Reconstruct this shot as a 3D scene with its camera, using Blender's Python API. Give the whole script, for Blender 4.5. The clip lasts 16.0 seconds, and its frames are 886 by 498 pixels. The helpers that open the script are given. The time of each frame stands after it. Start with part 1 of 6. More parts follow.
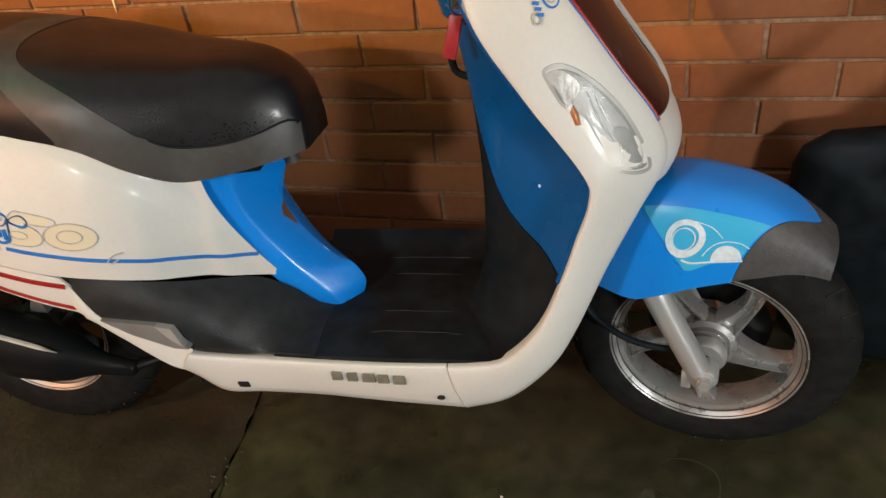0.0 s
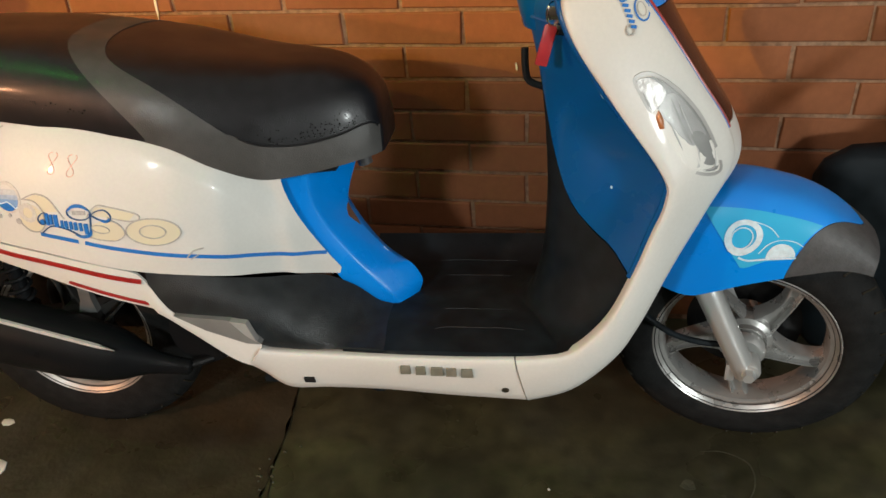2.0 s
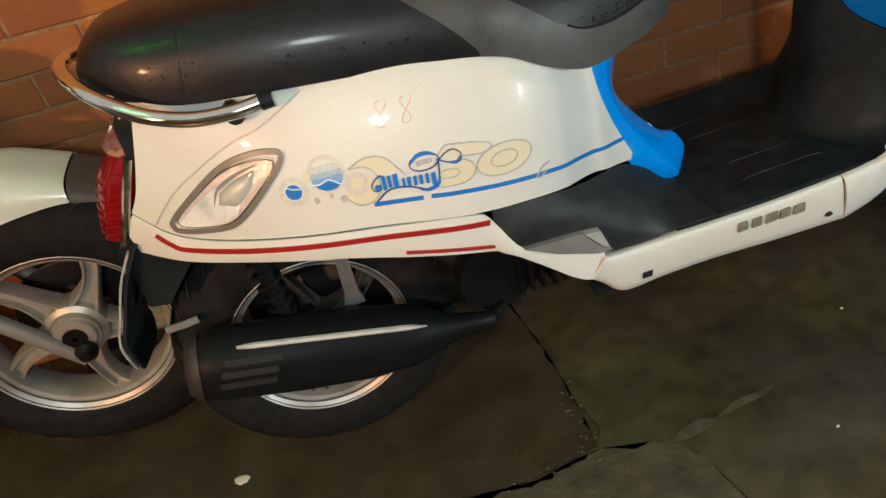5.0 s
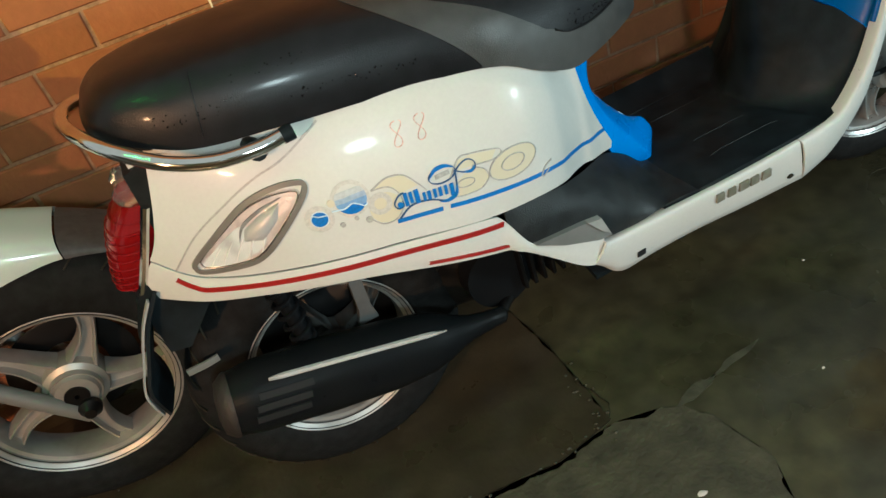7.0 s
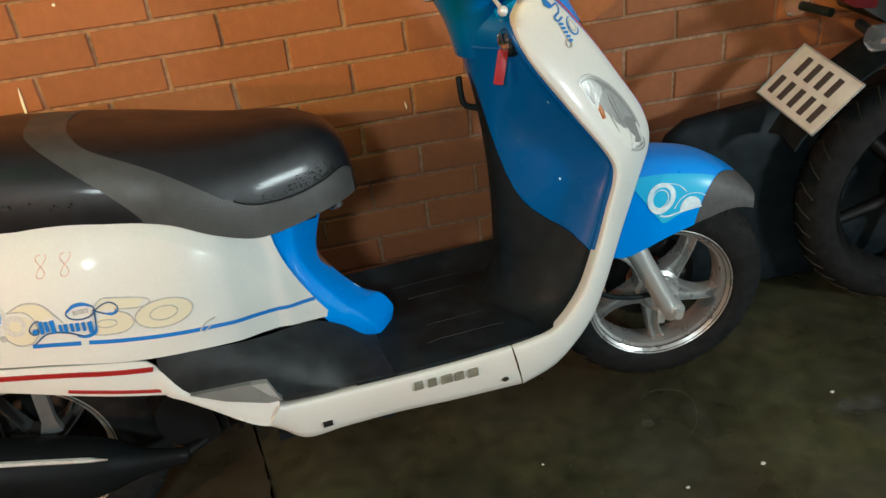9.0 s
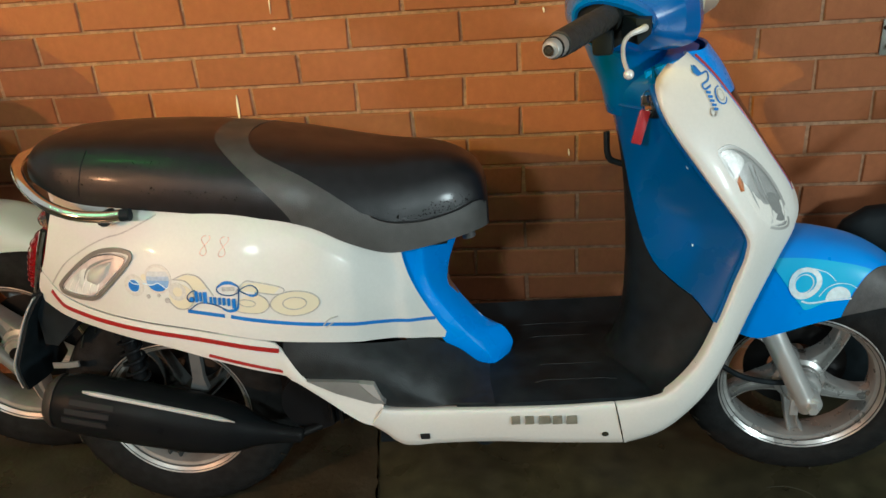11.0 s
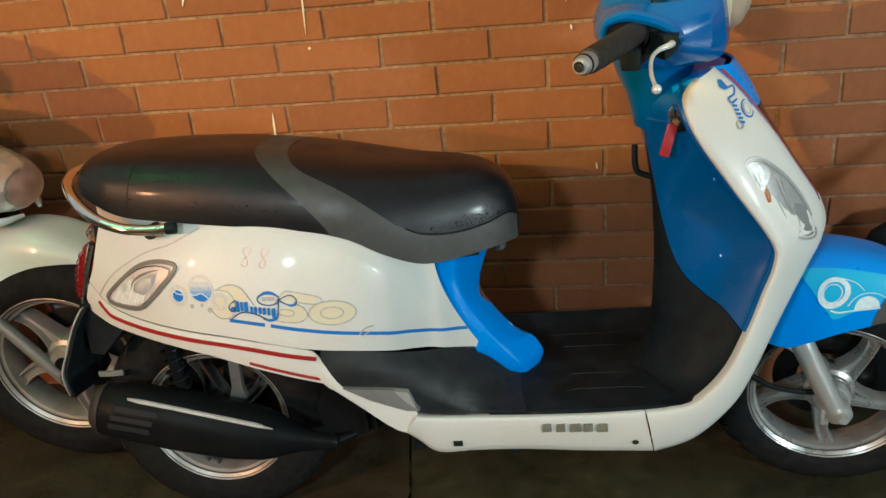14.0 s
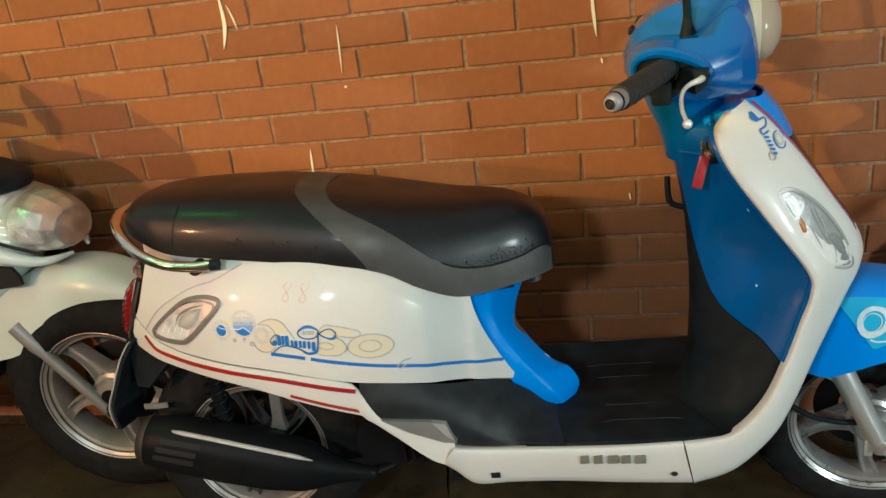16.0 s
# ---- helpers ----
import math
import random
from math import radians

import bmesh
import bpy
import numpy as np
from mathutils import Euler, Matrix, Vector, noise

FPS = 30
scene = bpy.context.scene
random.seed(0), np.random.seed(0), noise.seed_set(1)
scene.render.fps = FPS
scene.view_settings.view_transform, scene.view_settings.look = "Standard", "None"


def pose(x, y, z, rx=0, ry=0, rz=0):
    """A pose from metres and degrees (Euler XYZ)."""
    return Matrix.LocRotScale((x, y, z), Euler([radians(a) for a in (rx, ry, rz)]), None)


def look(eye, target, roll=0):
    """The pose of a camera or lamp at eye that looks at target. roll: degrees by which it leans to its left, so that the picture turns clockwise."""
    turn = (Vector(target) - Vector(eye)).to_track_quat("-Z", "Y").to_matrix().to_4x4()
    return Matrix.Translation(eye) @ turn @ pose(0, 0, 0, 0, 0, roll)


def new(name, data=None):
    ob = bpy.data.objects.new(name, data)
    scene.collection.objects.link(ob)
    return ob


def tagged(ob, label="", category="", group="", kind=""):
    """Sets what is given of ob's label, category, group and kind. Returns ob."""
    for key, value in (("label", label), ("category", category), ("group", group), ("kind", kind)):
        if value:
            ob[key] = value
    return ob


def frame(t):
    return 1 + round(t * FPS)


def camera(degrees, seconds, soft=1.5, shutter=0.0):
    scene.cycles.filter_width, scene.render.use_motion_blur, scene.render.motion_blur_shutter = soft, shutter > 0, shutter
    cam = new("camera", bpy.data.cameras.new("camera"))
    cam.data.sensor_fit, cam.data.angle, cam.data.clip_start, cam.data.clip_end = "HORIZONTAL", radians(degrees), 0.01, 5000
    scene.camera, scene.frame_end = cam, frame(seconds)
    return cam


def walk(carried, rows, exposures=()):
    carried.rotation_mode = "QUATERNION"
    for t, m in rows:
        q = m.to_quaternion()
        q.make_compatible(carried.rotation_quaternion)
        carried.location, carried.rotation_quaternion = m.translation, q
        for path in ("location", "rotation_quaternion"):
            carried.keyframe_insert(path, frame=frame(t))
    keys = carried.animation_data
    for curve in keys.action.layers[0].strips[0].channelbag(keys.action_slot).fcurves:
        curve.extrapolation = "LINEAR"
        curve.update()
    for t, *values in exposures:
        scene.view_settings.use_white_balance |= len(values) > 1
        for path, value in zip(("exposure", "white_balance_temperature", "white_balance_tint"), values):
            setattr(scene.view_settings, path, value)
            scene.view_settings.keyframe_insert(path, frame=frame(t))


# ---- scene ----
cam = camera(60.0, 16.0)
PATH = [
    (0, (0.177, 0.314, 1.086), (-0.372, 1.883, -0.026), -8.0),
    (0.5, (0.087, 0.3, 1.083), (-0.438, 1.876, -0.031), -8.6),
    (1, (0.025, 0.262, 1.092), (-0.42, 1.87, -0.011), -8.2),
    (1.5, (0.002, 0.232, 1.092), (-0.397, 1.868, 0.013), -6.9),
    (2, (0.005, 0.202, 1.1), (-0.399, 1.843, 0.03), -4.6),
    (2.5, (0.007, 0.22, 1.065), (-0.414, 1.841, -0.028), -3.3),
    (3, (-0.101, 0.223, 1.057), (-0.451, 1.85, -0.053), -4.3),
    (3.5, (-0.275, 0.203, 1.052), (-0.542, 1.845, -0.058), -7.2),
    (4, (-0.456, 0.222, 1.05), (-0.656, 1.858, -0.083), -9.7),
    (4.5, (-0.636, 0.213, 1.062), (-0.718, 1.842, -0.094), -13.3),
    (4.7, (-0.692, 0.209, 1.062), (-0.718, 1.829, -0.11), -14.2),
    (6.8, (-0.924, 0.246, 1.135), (-0.665, 1.761, -0.145), -18.2),
    (7, (-0.896, 0.226, 1.131), (-0.632, 1.765, -0.12), -18.0),
    (7.5, (-0.732, 0.19, 1.13), (-0.401, 1.769, -0.052), -12.7),
    (8, (-0.549, 0.143, 1.114), (-0.206, 1.781, 0.018), -7.6),
    (8.5, (-0.457, 0.1, 1.13), (-0.15, 1.791, 0.106), -7.1),
    (9, (-0.371, 0.069, 1.126), (-0.109, 1.79, 0.142), -6.9),
    (9.5, (-0.29, 0.044, 1.152), (-0.227, 1.824, 0.242), -5.4),
    (10, (-0.229, 0.013, 1.14), (-0.4, 1.811, 0.281), -3.9),
    (10.2, (-0.228, 0.013, 1.149), (-0.451, 1.797, 0.274), -4.2),
    (12.3, (-0.233, -0.016, 1.123), (-0.512, 1.793, 0.319), -4.9),
    (12.5, (-0.24, -0.014, 1.141), (-0.511, 1.789, 0.32), -4.8),
    (13, (-0.239, -0.015, 1.142), (-0.521, 1.788, 0.322), -4.9),
    (13.5, (-0.242, -0.022, 1.146), (-0.547, 1.779, 0.331), -5.2),
    (14, (-0.236, -0.034, 1.15), (-0.565, 1.765, 0.342), -5.8),
    (14.5, (-0.23, -0.042, 1.153), (-0.584, 1.759, 0.358), -6.5),
    (15, (-0.227, -0.052, 1.162), (-0.599, 1.754, 0.388), -7.1),
    (15.5, (-0.228, -0.059, 1.17), (-0.62, 1.751, 0.417), -7.4),
    (16, (-0.235, -0.051, 1.169), (-0.647, 1.763, 0.435), -7.4),
]
walk(cam, [(t, look(eye, target, roll)) for t, eye, target, roll in PATH],
     exposures=[(0, 0.05, 6500, 12), (1.5, 0.05, 6450, 11), (3.0, 0.08, 6050, 2), (4.5, 0.12, 6150, 3), (6.8, 0.06, 5450, -8), (7.0, 0.06, 5450, -8), (7.5, 0.05, 5950, 1), (9.0, 0.08, 5850, 0), (12.5, 0.04, 5700, -3), (16.0, 0.0, 5850, -2)])


# ---- light ----
world = bpy.data.worlds.new("night_sky")
world.use_nodes = True
scene.world = world
bg = world.node_tree.nodes["Background"]
bg.inputs["Color"].default_value = (0.72, 0.66, 0.6, 1)
bg.inputs["Strength"].default_value = 0.66


def lamp(name, eye, target, size, watts, colour):
    data = bpy.data.lights.new(name, "AREA")
    data.shape, data.size, data.energy, data.color = "DISK", size, watts, colour
    ob = new(name, data)
    ob.matrix_world = look(eye, target)
    return ob


# two sodium lamps of the street shine over an added, unseen wall; two white lamps and a weak warm one hang inside it
lamp("street_lamp_orange", (-8.8, -4.0, 4.0), (-0.6, 1.6, 0.9), 0.07, 800, (1.0, 0.65, 0.075))
lamp("near_street_lamp_orange", (-1.1, -4.0, 4.07), (-0.6, 1.6, 0.9), 0.16, 70, (1.0, 0.65, 0.075))
lamp("lane_lamp_white", (-0.82, -0.78, 1.52), (-0.4, 1.3, 0.4), 0.2, 17.5, (0.97, 1.0, 0.97))
lamp("shop_lamp_white", (2.1, -0.9, 0.95), (-0.2, 1.3, 0.6), 0.3, 45, (0.96, 1.0, 0.97))
lamp("warm_lamp", (-2.3, -0.6, 1.35), (-0.9, 1.2, 0.5), 0.06, 34, (1.0, 0.46, 0.22))

# ---- materials ----


def mat(name, colour, rough=0.5, metal=0.0, coat=0.0, grain=0.0, grain_scale=60.0, stain=0.0, stain_scale=4.0,
        stain_colour=None, bump=0.0, bump_scale=120.0, rough_var=0.0, random_tint=0.0):
    m = bpy.data.materials.new(name)
    m.use_nodes = True
    nt = m.node_tree
    b = nt.nodes["Principled BSDF"]
    b.inputs["Roughness"].default_value = rough
    b.inputs["Metallic"].default_value = metal
    b.inputs["Coat Weight"].default_value = coat
    b.inputs["Coat Roughness"].default_value = 0.06
    tc = nt.nodes.new("ShaderNodeTexCoord")

    def tex(scale, detail=4.0):
        n = nt.nodes.new("ShaderNodeTexNoise")
        n.inputs["Scale"].default_value, n.inputs["Detail"].default_value = scale, detail
        nt.links.new(tc.outputs["Object"], n.inputs["Vector"])
        return n

    def ramp(src, lo, hi):
        n = nt.nodes.new("ShaderNodeMapRange")
        n.inputs["From Min"].default_value, n.inputs["From Max"].default_value = lo, hi
        nt.links.new(src, n.inputs["Value"])
        return n.outputs["Result"]

    def mix(fac, a, c, mode="MIX"):
        n = nt.nodes.new("ShaderNodeMix")
        n.data_type, n.blend_type = "RGBA", mode
        for s, v in ((n.inputs[0], fac), (n.inputs[6], a), (n.inputs[7], c)):
            if isinstance(v, (int, float, tuple)):
                s.default_value = v
            else:
                nt.links.new(v, s)
        return n.outputs[2]

    col = (*colour, 1)
    if stain:
        t1 = tex(stain_scale)
        f = nt.nodes.new("ShaderNodeMath")
        f.operation = "MULTIPLY"
        nt.links.new(ramp(t1.outputs["Fac"], 0.45, 0.72), f.inputs[0])
        f.inputs[1].default_value = stain
        col = mix(f.outputs[0], col, (*(stain_colour or tuple(c * 0.4 for c in colour)), 1))
    if grain:
        t2 = tex(grain_scale, 6.0)
        g = nt.nodes.new("ShaderNodeMapRange")
        g.inputs["To Min"].default_value, g.inputs["To Max"].default_value = 1 - grain, 1 + grain
        g.inputs["From Min"].default_value, g.inputs["From Max"].default_value = 0.3, 0.7
        nt.links.new(t2.outputs["Fac"], g.inputs["Value"])
        col = mix(1.0, col, g.outputs["Result"], "MULTIPLY")
    if random_tint:
        oi = nt.nodes.new("ShaderNodeObjectInfo")
        r = nt.nodes.new("ShaderNodeMapRange")
        r.inputs["To Min"].default_value, r.inputs["To Max"].default_value = 1 - random_tint, 1 + random_tint
        nt.links.new(oi.outputs["Random"], r.inputs["Value"])
        col = mix(1.0, col, r.outputs["Result"], "MULTIPLY")
    if isinstance(col, tuple):
        b.inputs["Base Color"].default_value = col
    else:
        nt.links.new(col, b.inputs["Base Color"])
    if rough_var:
        t3 = tex(stain_scale * 1.7)
        r = nt.nodes.new("ShaderNodeMapRange")
        r.inputs["From Min"].default_value, r.inputs["From Max"].default_value = 0.35, 0.65
        r.inputs["To Min"].default_value, r.inputs["To Max"].default_value = max(0.02, rough - rough_var), min(1, rough + rough_var)
        nt.links.new(t3.outputs["Fac"], r.inputs["Value"])
        nt.links.new(r.outputs["Result"], b.inputs["Roughness"])
    if bump:
        t4 = tex(bump_scale, 5.0)
        bn = nt.nodes.new("ShaderNodeBump")
        bn.inputs["Strength"].default_value, bn.inputs["Distance"].default_value = bump, 0.004
        nt.links.new(t4.outputs["Fac"], bn.inputs["Height"])
        nt.links.new(bn.outputs["Normal"], b.inputs["Normal"])
    return m


def clear(name, colour, rough=0.08, trans=0.85):
    m = mat(name, colour, rough)
    b = m.node_tree.nodes["Principled BSDF"]
    b.inputs["Transmission Weight"].default_value = trans
    b.inputs["IOR"].default_value = 1.3
    return m


WHITE = mat("cream_white_paint", (0.645, 0.63, 0.585), 0.4, coat=0.08, stain=0.22, stain_scale=5, stain_colour=(0.5, 0.45, 0.38), grain=0.02, grain_scale=200, rough_var=0.1)
BLUE = mat("blue_paint", (0.003, 0.24, 0.78), 0.32, coat=0.2, stain=0.35, stain_scale=6, stain_colour=(0.006, 0.16, 0.57), rough_var=0.1)
MAROON = mat("dark_maroon_gloss", (0.03, 0.007, 0.008), 0.25, coat=0.4, stain=0.4, stain_scale=15)
# Blue paint darkened to offset how strongly the lamps strike the handlebar cover.
BLUE_COVER = mat("dimmed_blue_paint", (0.003, 0.105, 0.37), 0.25, coat=0.6, stain=0.3, stain_scale=6, stain_colour=(0.006, 0.075, 0.27), rough_var=0.08)
BLUE_INNER = mat("dark_blue_plastic", (0.002, 0.088, 0.3), 0.32, coat=0.3, stain=0.35, stain_scale=5, stain_colour=(0.004, 0.07, 0.23), rough_var=0.1)
# Black that paints the shade inside openings, slots and gaps.
VOID = mat("shade_black", (0.004, 0.004, 0.0045), 0.8)
LIGHT_BLUE = mat("light_blue_film", (0.04, 0.42, 0.72), 0.3, coat=0.4, stain=0.3, stain_scale=9, stain_colour=(0.1, 0.5, 0.75))
DECAL_BLUE = mat("blue_decal", (0.02, 0.16, 0.5), 0.35, grain=0.2, grain_scale=300)
DECAL_NAVY = mat("dark_blue_decal", (0.02, 0.075, 0.2), 0.35, grain=0.2, grain_scale=300)
BUBBLE_FAINT = mat("faint_blue_decal", (0.53, 0.55, 0.55), 0.35, grain=0.1, grain_scale=200)
BUBBLE_PALE = mat("pale_blue_decal", (0.36, 0.44, 0.56), 0.35, grain=0.12, grain_scale=200)
BUBBLE_MID = mat("middle_blue_decal", (0.2, 0.34, 0.58), 0.35, grain=0.12, grain_scale=200)
DECAL_RED = mat("red_decal", (0.31, 0.013, 0.012), 0.35, grain=0.15, grain_scale=200)
DECAL_GREY = mat("grey_decal", (0.42, 0.4, 0.37), 0.4, grain=0.2, grain_scale=250)
DECAL_PALE = mat("pale_yellow_decal", (0.66, 0.6, 0.44), 0.35)
DECAL_WHITE = mat("white_decal", (0.62, 0.74, 0.8), 0.4, grain=0.12, grain_scale=150)
RING_GREY = mat("pale_grey_decal", (0.58, 0.55, 0.5), 0.4, grain=0.12, grain_scale=250)
INK = mat("red_ink", (0.66, 0.4, 0.32), 0.5, grain=0.4, grain_scale=400)
LETTER = mat("worn_bronze_letters", (0.17, 0.155, 0.115), 0.45, stain=0.5, stain_scale=60, stain_colour=(0.3, 0.28, 0.22))
VINYL = mat("black_vinyl", (0.007, 0.007, 0.0082), 0.36, grain=0.3, grain_scale=40, bump=0.16, bump_scale=520, stain=0.3, stain_scale=7, stain_colour=(0.015, 0.0135, 0.013), rough_var=0.05, coat=0.12)
VINYL.node_tree.nodes["Principled BSDF"].inputs["Coat Roughness"].default_value = 0.14
VINYL_GREY = mat("grey_vinyl", (0.048, 0.046, 0.042), 0.45, grain=0.15, grain_scale=50, bump=0.16, bump_scale=520, stain=0.3, stain_scale=8, rough_var=0.1)
PLASTIC = mat("black_plastic", (0.008, 0.0115, 0.014), 0.52, grain=0.35, grain_scale=30, stain=0.5, stain_scale=8, stain_colour=(0.015, 0.0185, 0.02), bump=0.12, bump_scale=500, rough_var=0.15)
GRIP_RUBBER = mat("dark_grip_rubber", (0.02, 0.019, 0.017), 0.6, grain=0.3, grain_scale=90, bump=0.3, bump_scale=300)
GREY_PLASTIC = mat("grey_plastic", (0.06, 0.058, 0.058), 0.55, grain=0.2, grain_scale=80, bump=0.2, bump_scale=300)
DUSTY = mat("dusty_black_plastic", (0.0135, 0.016, 0.0175), 0.5, grain=0.3, grain_scale=40, stain=0.6, stain_scale=9, stain_colour=(0.026, 0.027, 0.027), bump=0.25, bump_scale=500, rough_var=0.15)
DULL_ALLOY = mat("dull_alloy", (0.4, 0.38, 0.35), 0.42, metal=0.5, stain=0.5, stain_scale=20, stain_colour=(0.2, 0.18, 0.16))
SATIN_GREY = mat("grey_painted_metal", (0.4, 0.39, 0.37), 0.45, metal=0.3, stain=0.4, stain_scale=20)
RUBBER = mat("tyre_rubber", (0.011, 0.0115, 0.0115), 0.75, grain=0.35, grain_scale=50, stain=0.5, stain_scale=12, stain_colour=(0.015, 0.0145, 0.0135), bump=0.3, bump_scale=200)
ALLOY = mat("cast_alloy", (0.56, 0.565, 0.55), 0.32, metal=0.55, stain=0.15, stain_scale=14, stain_colour=(0.35, 0.33, 0.3))
WORN_ALLOY = mat("worn_cast_alloy", (0.42, 0.415, 0.4), 0.34, metal=0.6, stain=0.5, stain_scale=18, stain_colour=(0.2, 0.19, 0.175), rough_var=0.1)
# Darker copy of the alloy for the rear wheel's spokes and hub.
DARK_ALLOY = mat("near_black_alloy", (0.055, 0.057, 0.055), 0.5, metal=0.2, stain=0.5, stain_scale=20, stain_colour=(0.03, 0.029, 0.027))
DARK_BRACKET = mat("dull_grey_bracket", (0.12, 0.122, 0.118), 0.5, metal=0.2, stain=0.6, stain_scale=24, stain_colour=(0.05, 0.05, 0.048))
CHROME = mat("chrome", (0.8, 0.78, 0.75), 0.1, metal=1.0, stain=0.25, stain_scale=30, rough_var=0.06)
DARK_METAL = mat("dark_oily_metal", (0.01, 0.01, 0.0105), 0.45, metal=0.6, stain=0.6, stain_scale=18, stain_colour=(0.024, 0.021, 0.018), rough_var=0.15)
HEAT_BLACK = mat("matt_black_heat_paint", (0.0062, 0.007, 0.008), 0.36, stain=0.5, stain_scale=9, stain_colour=(0.013, 0.012, 0.011), bump=0.15, bump_scale=400, rough_var=0.12)
FROSTED = clear("beige_headlamp_lens", (0.62, 0.52, 0.4), 0.2, 0.45)
RED_LENS = clear("red_lens", (0.36, 0.007, 0.01), 0.12, 0.5)
DARK_RED_LENS = mat("dark_red_lens", (0.07, 0.008, 0.012), 0.15, stain=0.4)
LENS = clear("clear_lens", (0.96, 0.96, 0.95), 0.03, 0.97)
THIN_LENS = clear("thin_clear_lens", (0.93, 0.93, 0.92), 0.05, 0.97)
THIN_LENS.node_tree.nodes["Principled BSDF"].inputs["IOR"].default_value = 1.02
THIN_LENS.node_tree.nodes["Principled BSDF"].inputs["Coat Weight"].default_value = 0.15
REFLECTOR = mat("reflector", (0.42, 0.415, 0.4), 0.3, metal=0.1, bump=0.4, bump_scale=70, stain=0.55, stain_scale=50, stain_colour=(0.3, 0.29, 0.27))
POLISHED = mat("polished_strip", (0.75, 0.73, 0.7), 0.3, metal=0.35, stain=0.3, stain_scale=60, stain_colour=(0.4, 0.36, 0.32))
# Dark blotches in the colour paint what the chrome would mirror.
MIRRORED = mat("mirrored_reflector", (0.85, 0.86, 0.84), 0.12, metal=0.75, bump=0.9, bump_scale=22, stain=0.6, stain_scale=16, stain_colour=(0.1, 0.1, 0.095))
SIGNAL_GREY = mat("grey_ribbed_reflector", (0.24, 0.24, 0.23), 0.45, metal=0.3, bump=0.25, bump_scale=30, stain=0.5, stain_scale=14, stain_colour=(0.14, 0.135, 0.13))
SIGNAL_PALE = mat("pale_silver_reflector", (0.27, 0.27, 0.26), 0.38, metal=0.1, bump=0.2, bump_scale=40, stain=0.6, stain_scale=22, stain_colour=(0.13, 0.13, 0.124))
SIGNAL_MID = mat("grey_ribbed_bowl", (0.2, 0.2, 0.192), 0.42, metal=0.2, bump=0.3, bump_scale=40, stain=0.6, stain_scale=35, stain_colour=(0.13, 0.13, 0.125))
SIGNAL_RIM = mat("grey_signal_housing", (0.17, 0.15, 0.13), 0.35, stain=0.4, stain_scale=30, stain_colour=(0.1, 0.09, 0.08))
SIGNAL_DARK = mat("shaded_bowl_grey", (0.11, 0.11, 0.105), 0.5, stain=0.6, stain_scale=40, stain_colour=(0.22, 0.215, 0.2))
# Strong dark blotches here are painted reflections in the silver.
GLASSY = mat("faceted_silver", (0.76, 0.77, 0.75), 0.2, metal=0.3, stain=0.5, stain_scale=26, stain_colour=(0.12, 0.12, 0.115))
REAR_BOWL = mat("pinkish_silver_bowl", (0.5, 0.43, 0.41), 0.3, metal=0.3, bump=0.6, bump_scale=60, stain=0.6, stain_scale=40, stain_colour=(0.24, 0.18, 0.16))
RUSTED = mat("heat_browned_steel", (0.017, 0.0135, 0.012), 0.6, stain=0.6, stain_scale=25, stain_colour=(0.02, 0.016, 0.014), bump=0.3, bump_scale=120)
GREEN_NEON = mat("green_neon_glow", (0.1, 0.6, 0.1), 0.3)
GREEN_NEON.node_tree.nodes["Principled BSDF"].inputs["Emission Color"].default_value = (0.12, 1.0, 0.1, 1)
GREEN_NEON.node_tree.nodes["Principled BSDF"].inputs["Emission Strength"].default_value = 70
WATER = mat("dark_water_drops", (0.006, 0.006, 0.007), 0.06)
AMBER = mat("amber_bulb", (0.4, 0.13, 0.03), 0.3, stain=0.5, stain_scale=60)
CREAM = mat("cream_trim", (0.62, 0.56, 0.42), 0.35, coat=0.3, stain=0.3)
RED_TAG = mat("red_plastic_tag", (0.33, 0.02, 0.026), 0.4, stain=0.4, stain_scale=60)
NEIGHBOUR_WHITE = mat("greenish_white_paint", (0.56, 0.64, 0.6), 0.3, coat=0.5, stain=0.3, stain_scale=7, stain_colour=(0.45, 0.47, 0.4))
PLATE = mat("number_plate_white", (0.66, 0.58, 0.5), 0.45, stain=0.5, stain_scale=25, stain_colour=(0.45, 0.36, 0.28))
BRICK = mat("orange_brick", (0.257, 0.0935, 0.04), 0.82, grain=0.07, grain_scale=45, stain=0.4, stain_scale=7, stain_colour=(0.185, 0.064, 0.032), bump=0.3, bump_scale=110, random_tint=0.13)
MORTAR = mat("brown_mortar", (0.25, 0.135, 0.078), 0.9, grain=0.3, grain_scale=90, stain=0.8, stain_scale=6, stain_colour=(0.3, 0.19, 0.125), bump=0.6, bump_scale=160)
CONCRETE = mat("wet_concrete", (0.032, 0.03, 0.017), 0.36, grain=0.3, grain_scale=22, stain=0.85, stain_scale=3.1, stain_colour=(0.068, 0.065, 0.03), bump=0.14, bump_scale=70, rough_var=0.22)
CRACK = mat("crack_dirt", (0.024, 0.0205, 0.013), 0.6, grain=0.3)
CRUST = mat("pale_concrete_crust", (0.054, 0.05, 0.028), 0.6, grain=0.3, grain_scale=25, stain=0.6, stain_scale=14, bump=0.6, bump_scale=80)
BROWN_SLAB = mat("brown_wet_slab", (0.033, 0.0275, 0.0155), 0.4, grain=0.25, grain_scale=14, stain=0.7, stain_scale=5, stain_colour=(0.05, 0.042, 0.024), bump=0.4, bump_scale=60, rough_var=0.15)
SMEAR = mat("dried_cement", (0.052, 0.05, 0.03), 0.55, grain=0.35, grain_scale=30, stain=0.6, stain_scale=18, stain_colour=(0.045, 0.045, 0.028), bump=0.5, bump_scale=90)
PAPER = mat("white_paper_scrap", (0.62, 0.58, 0.52), 0.7, stain=0.4, stain_scale=40)
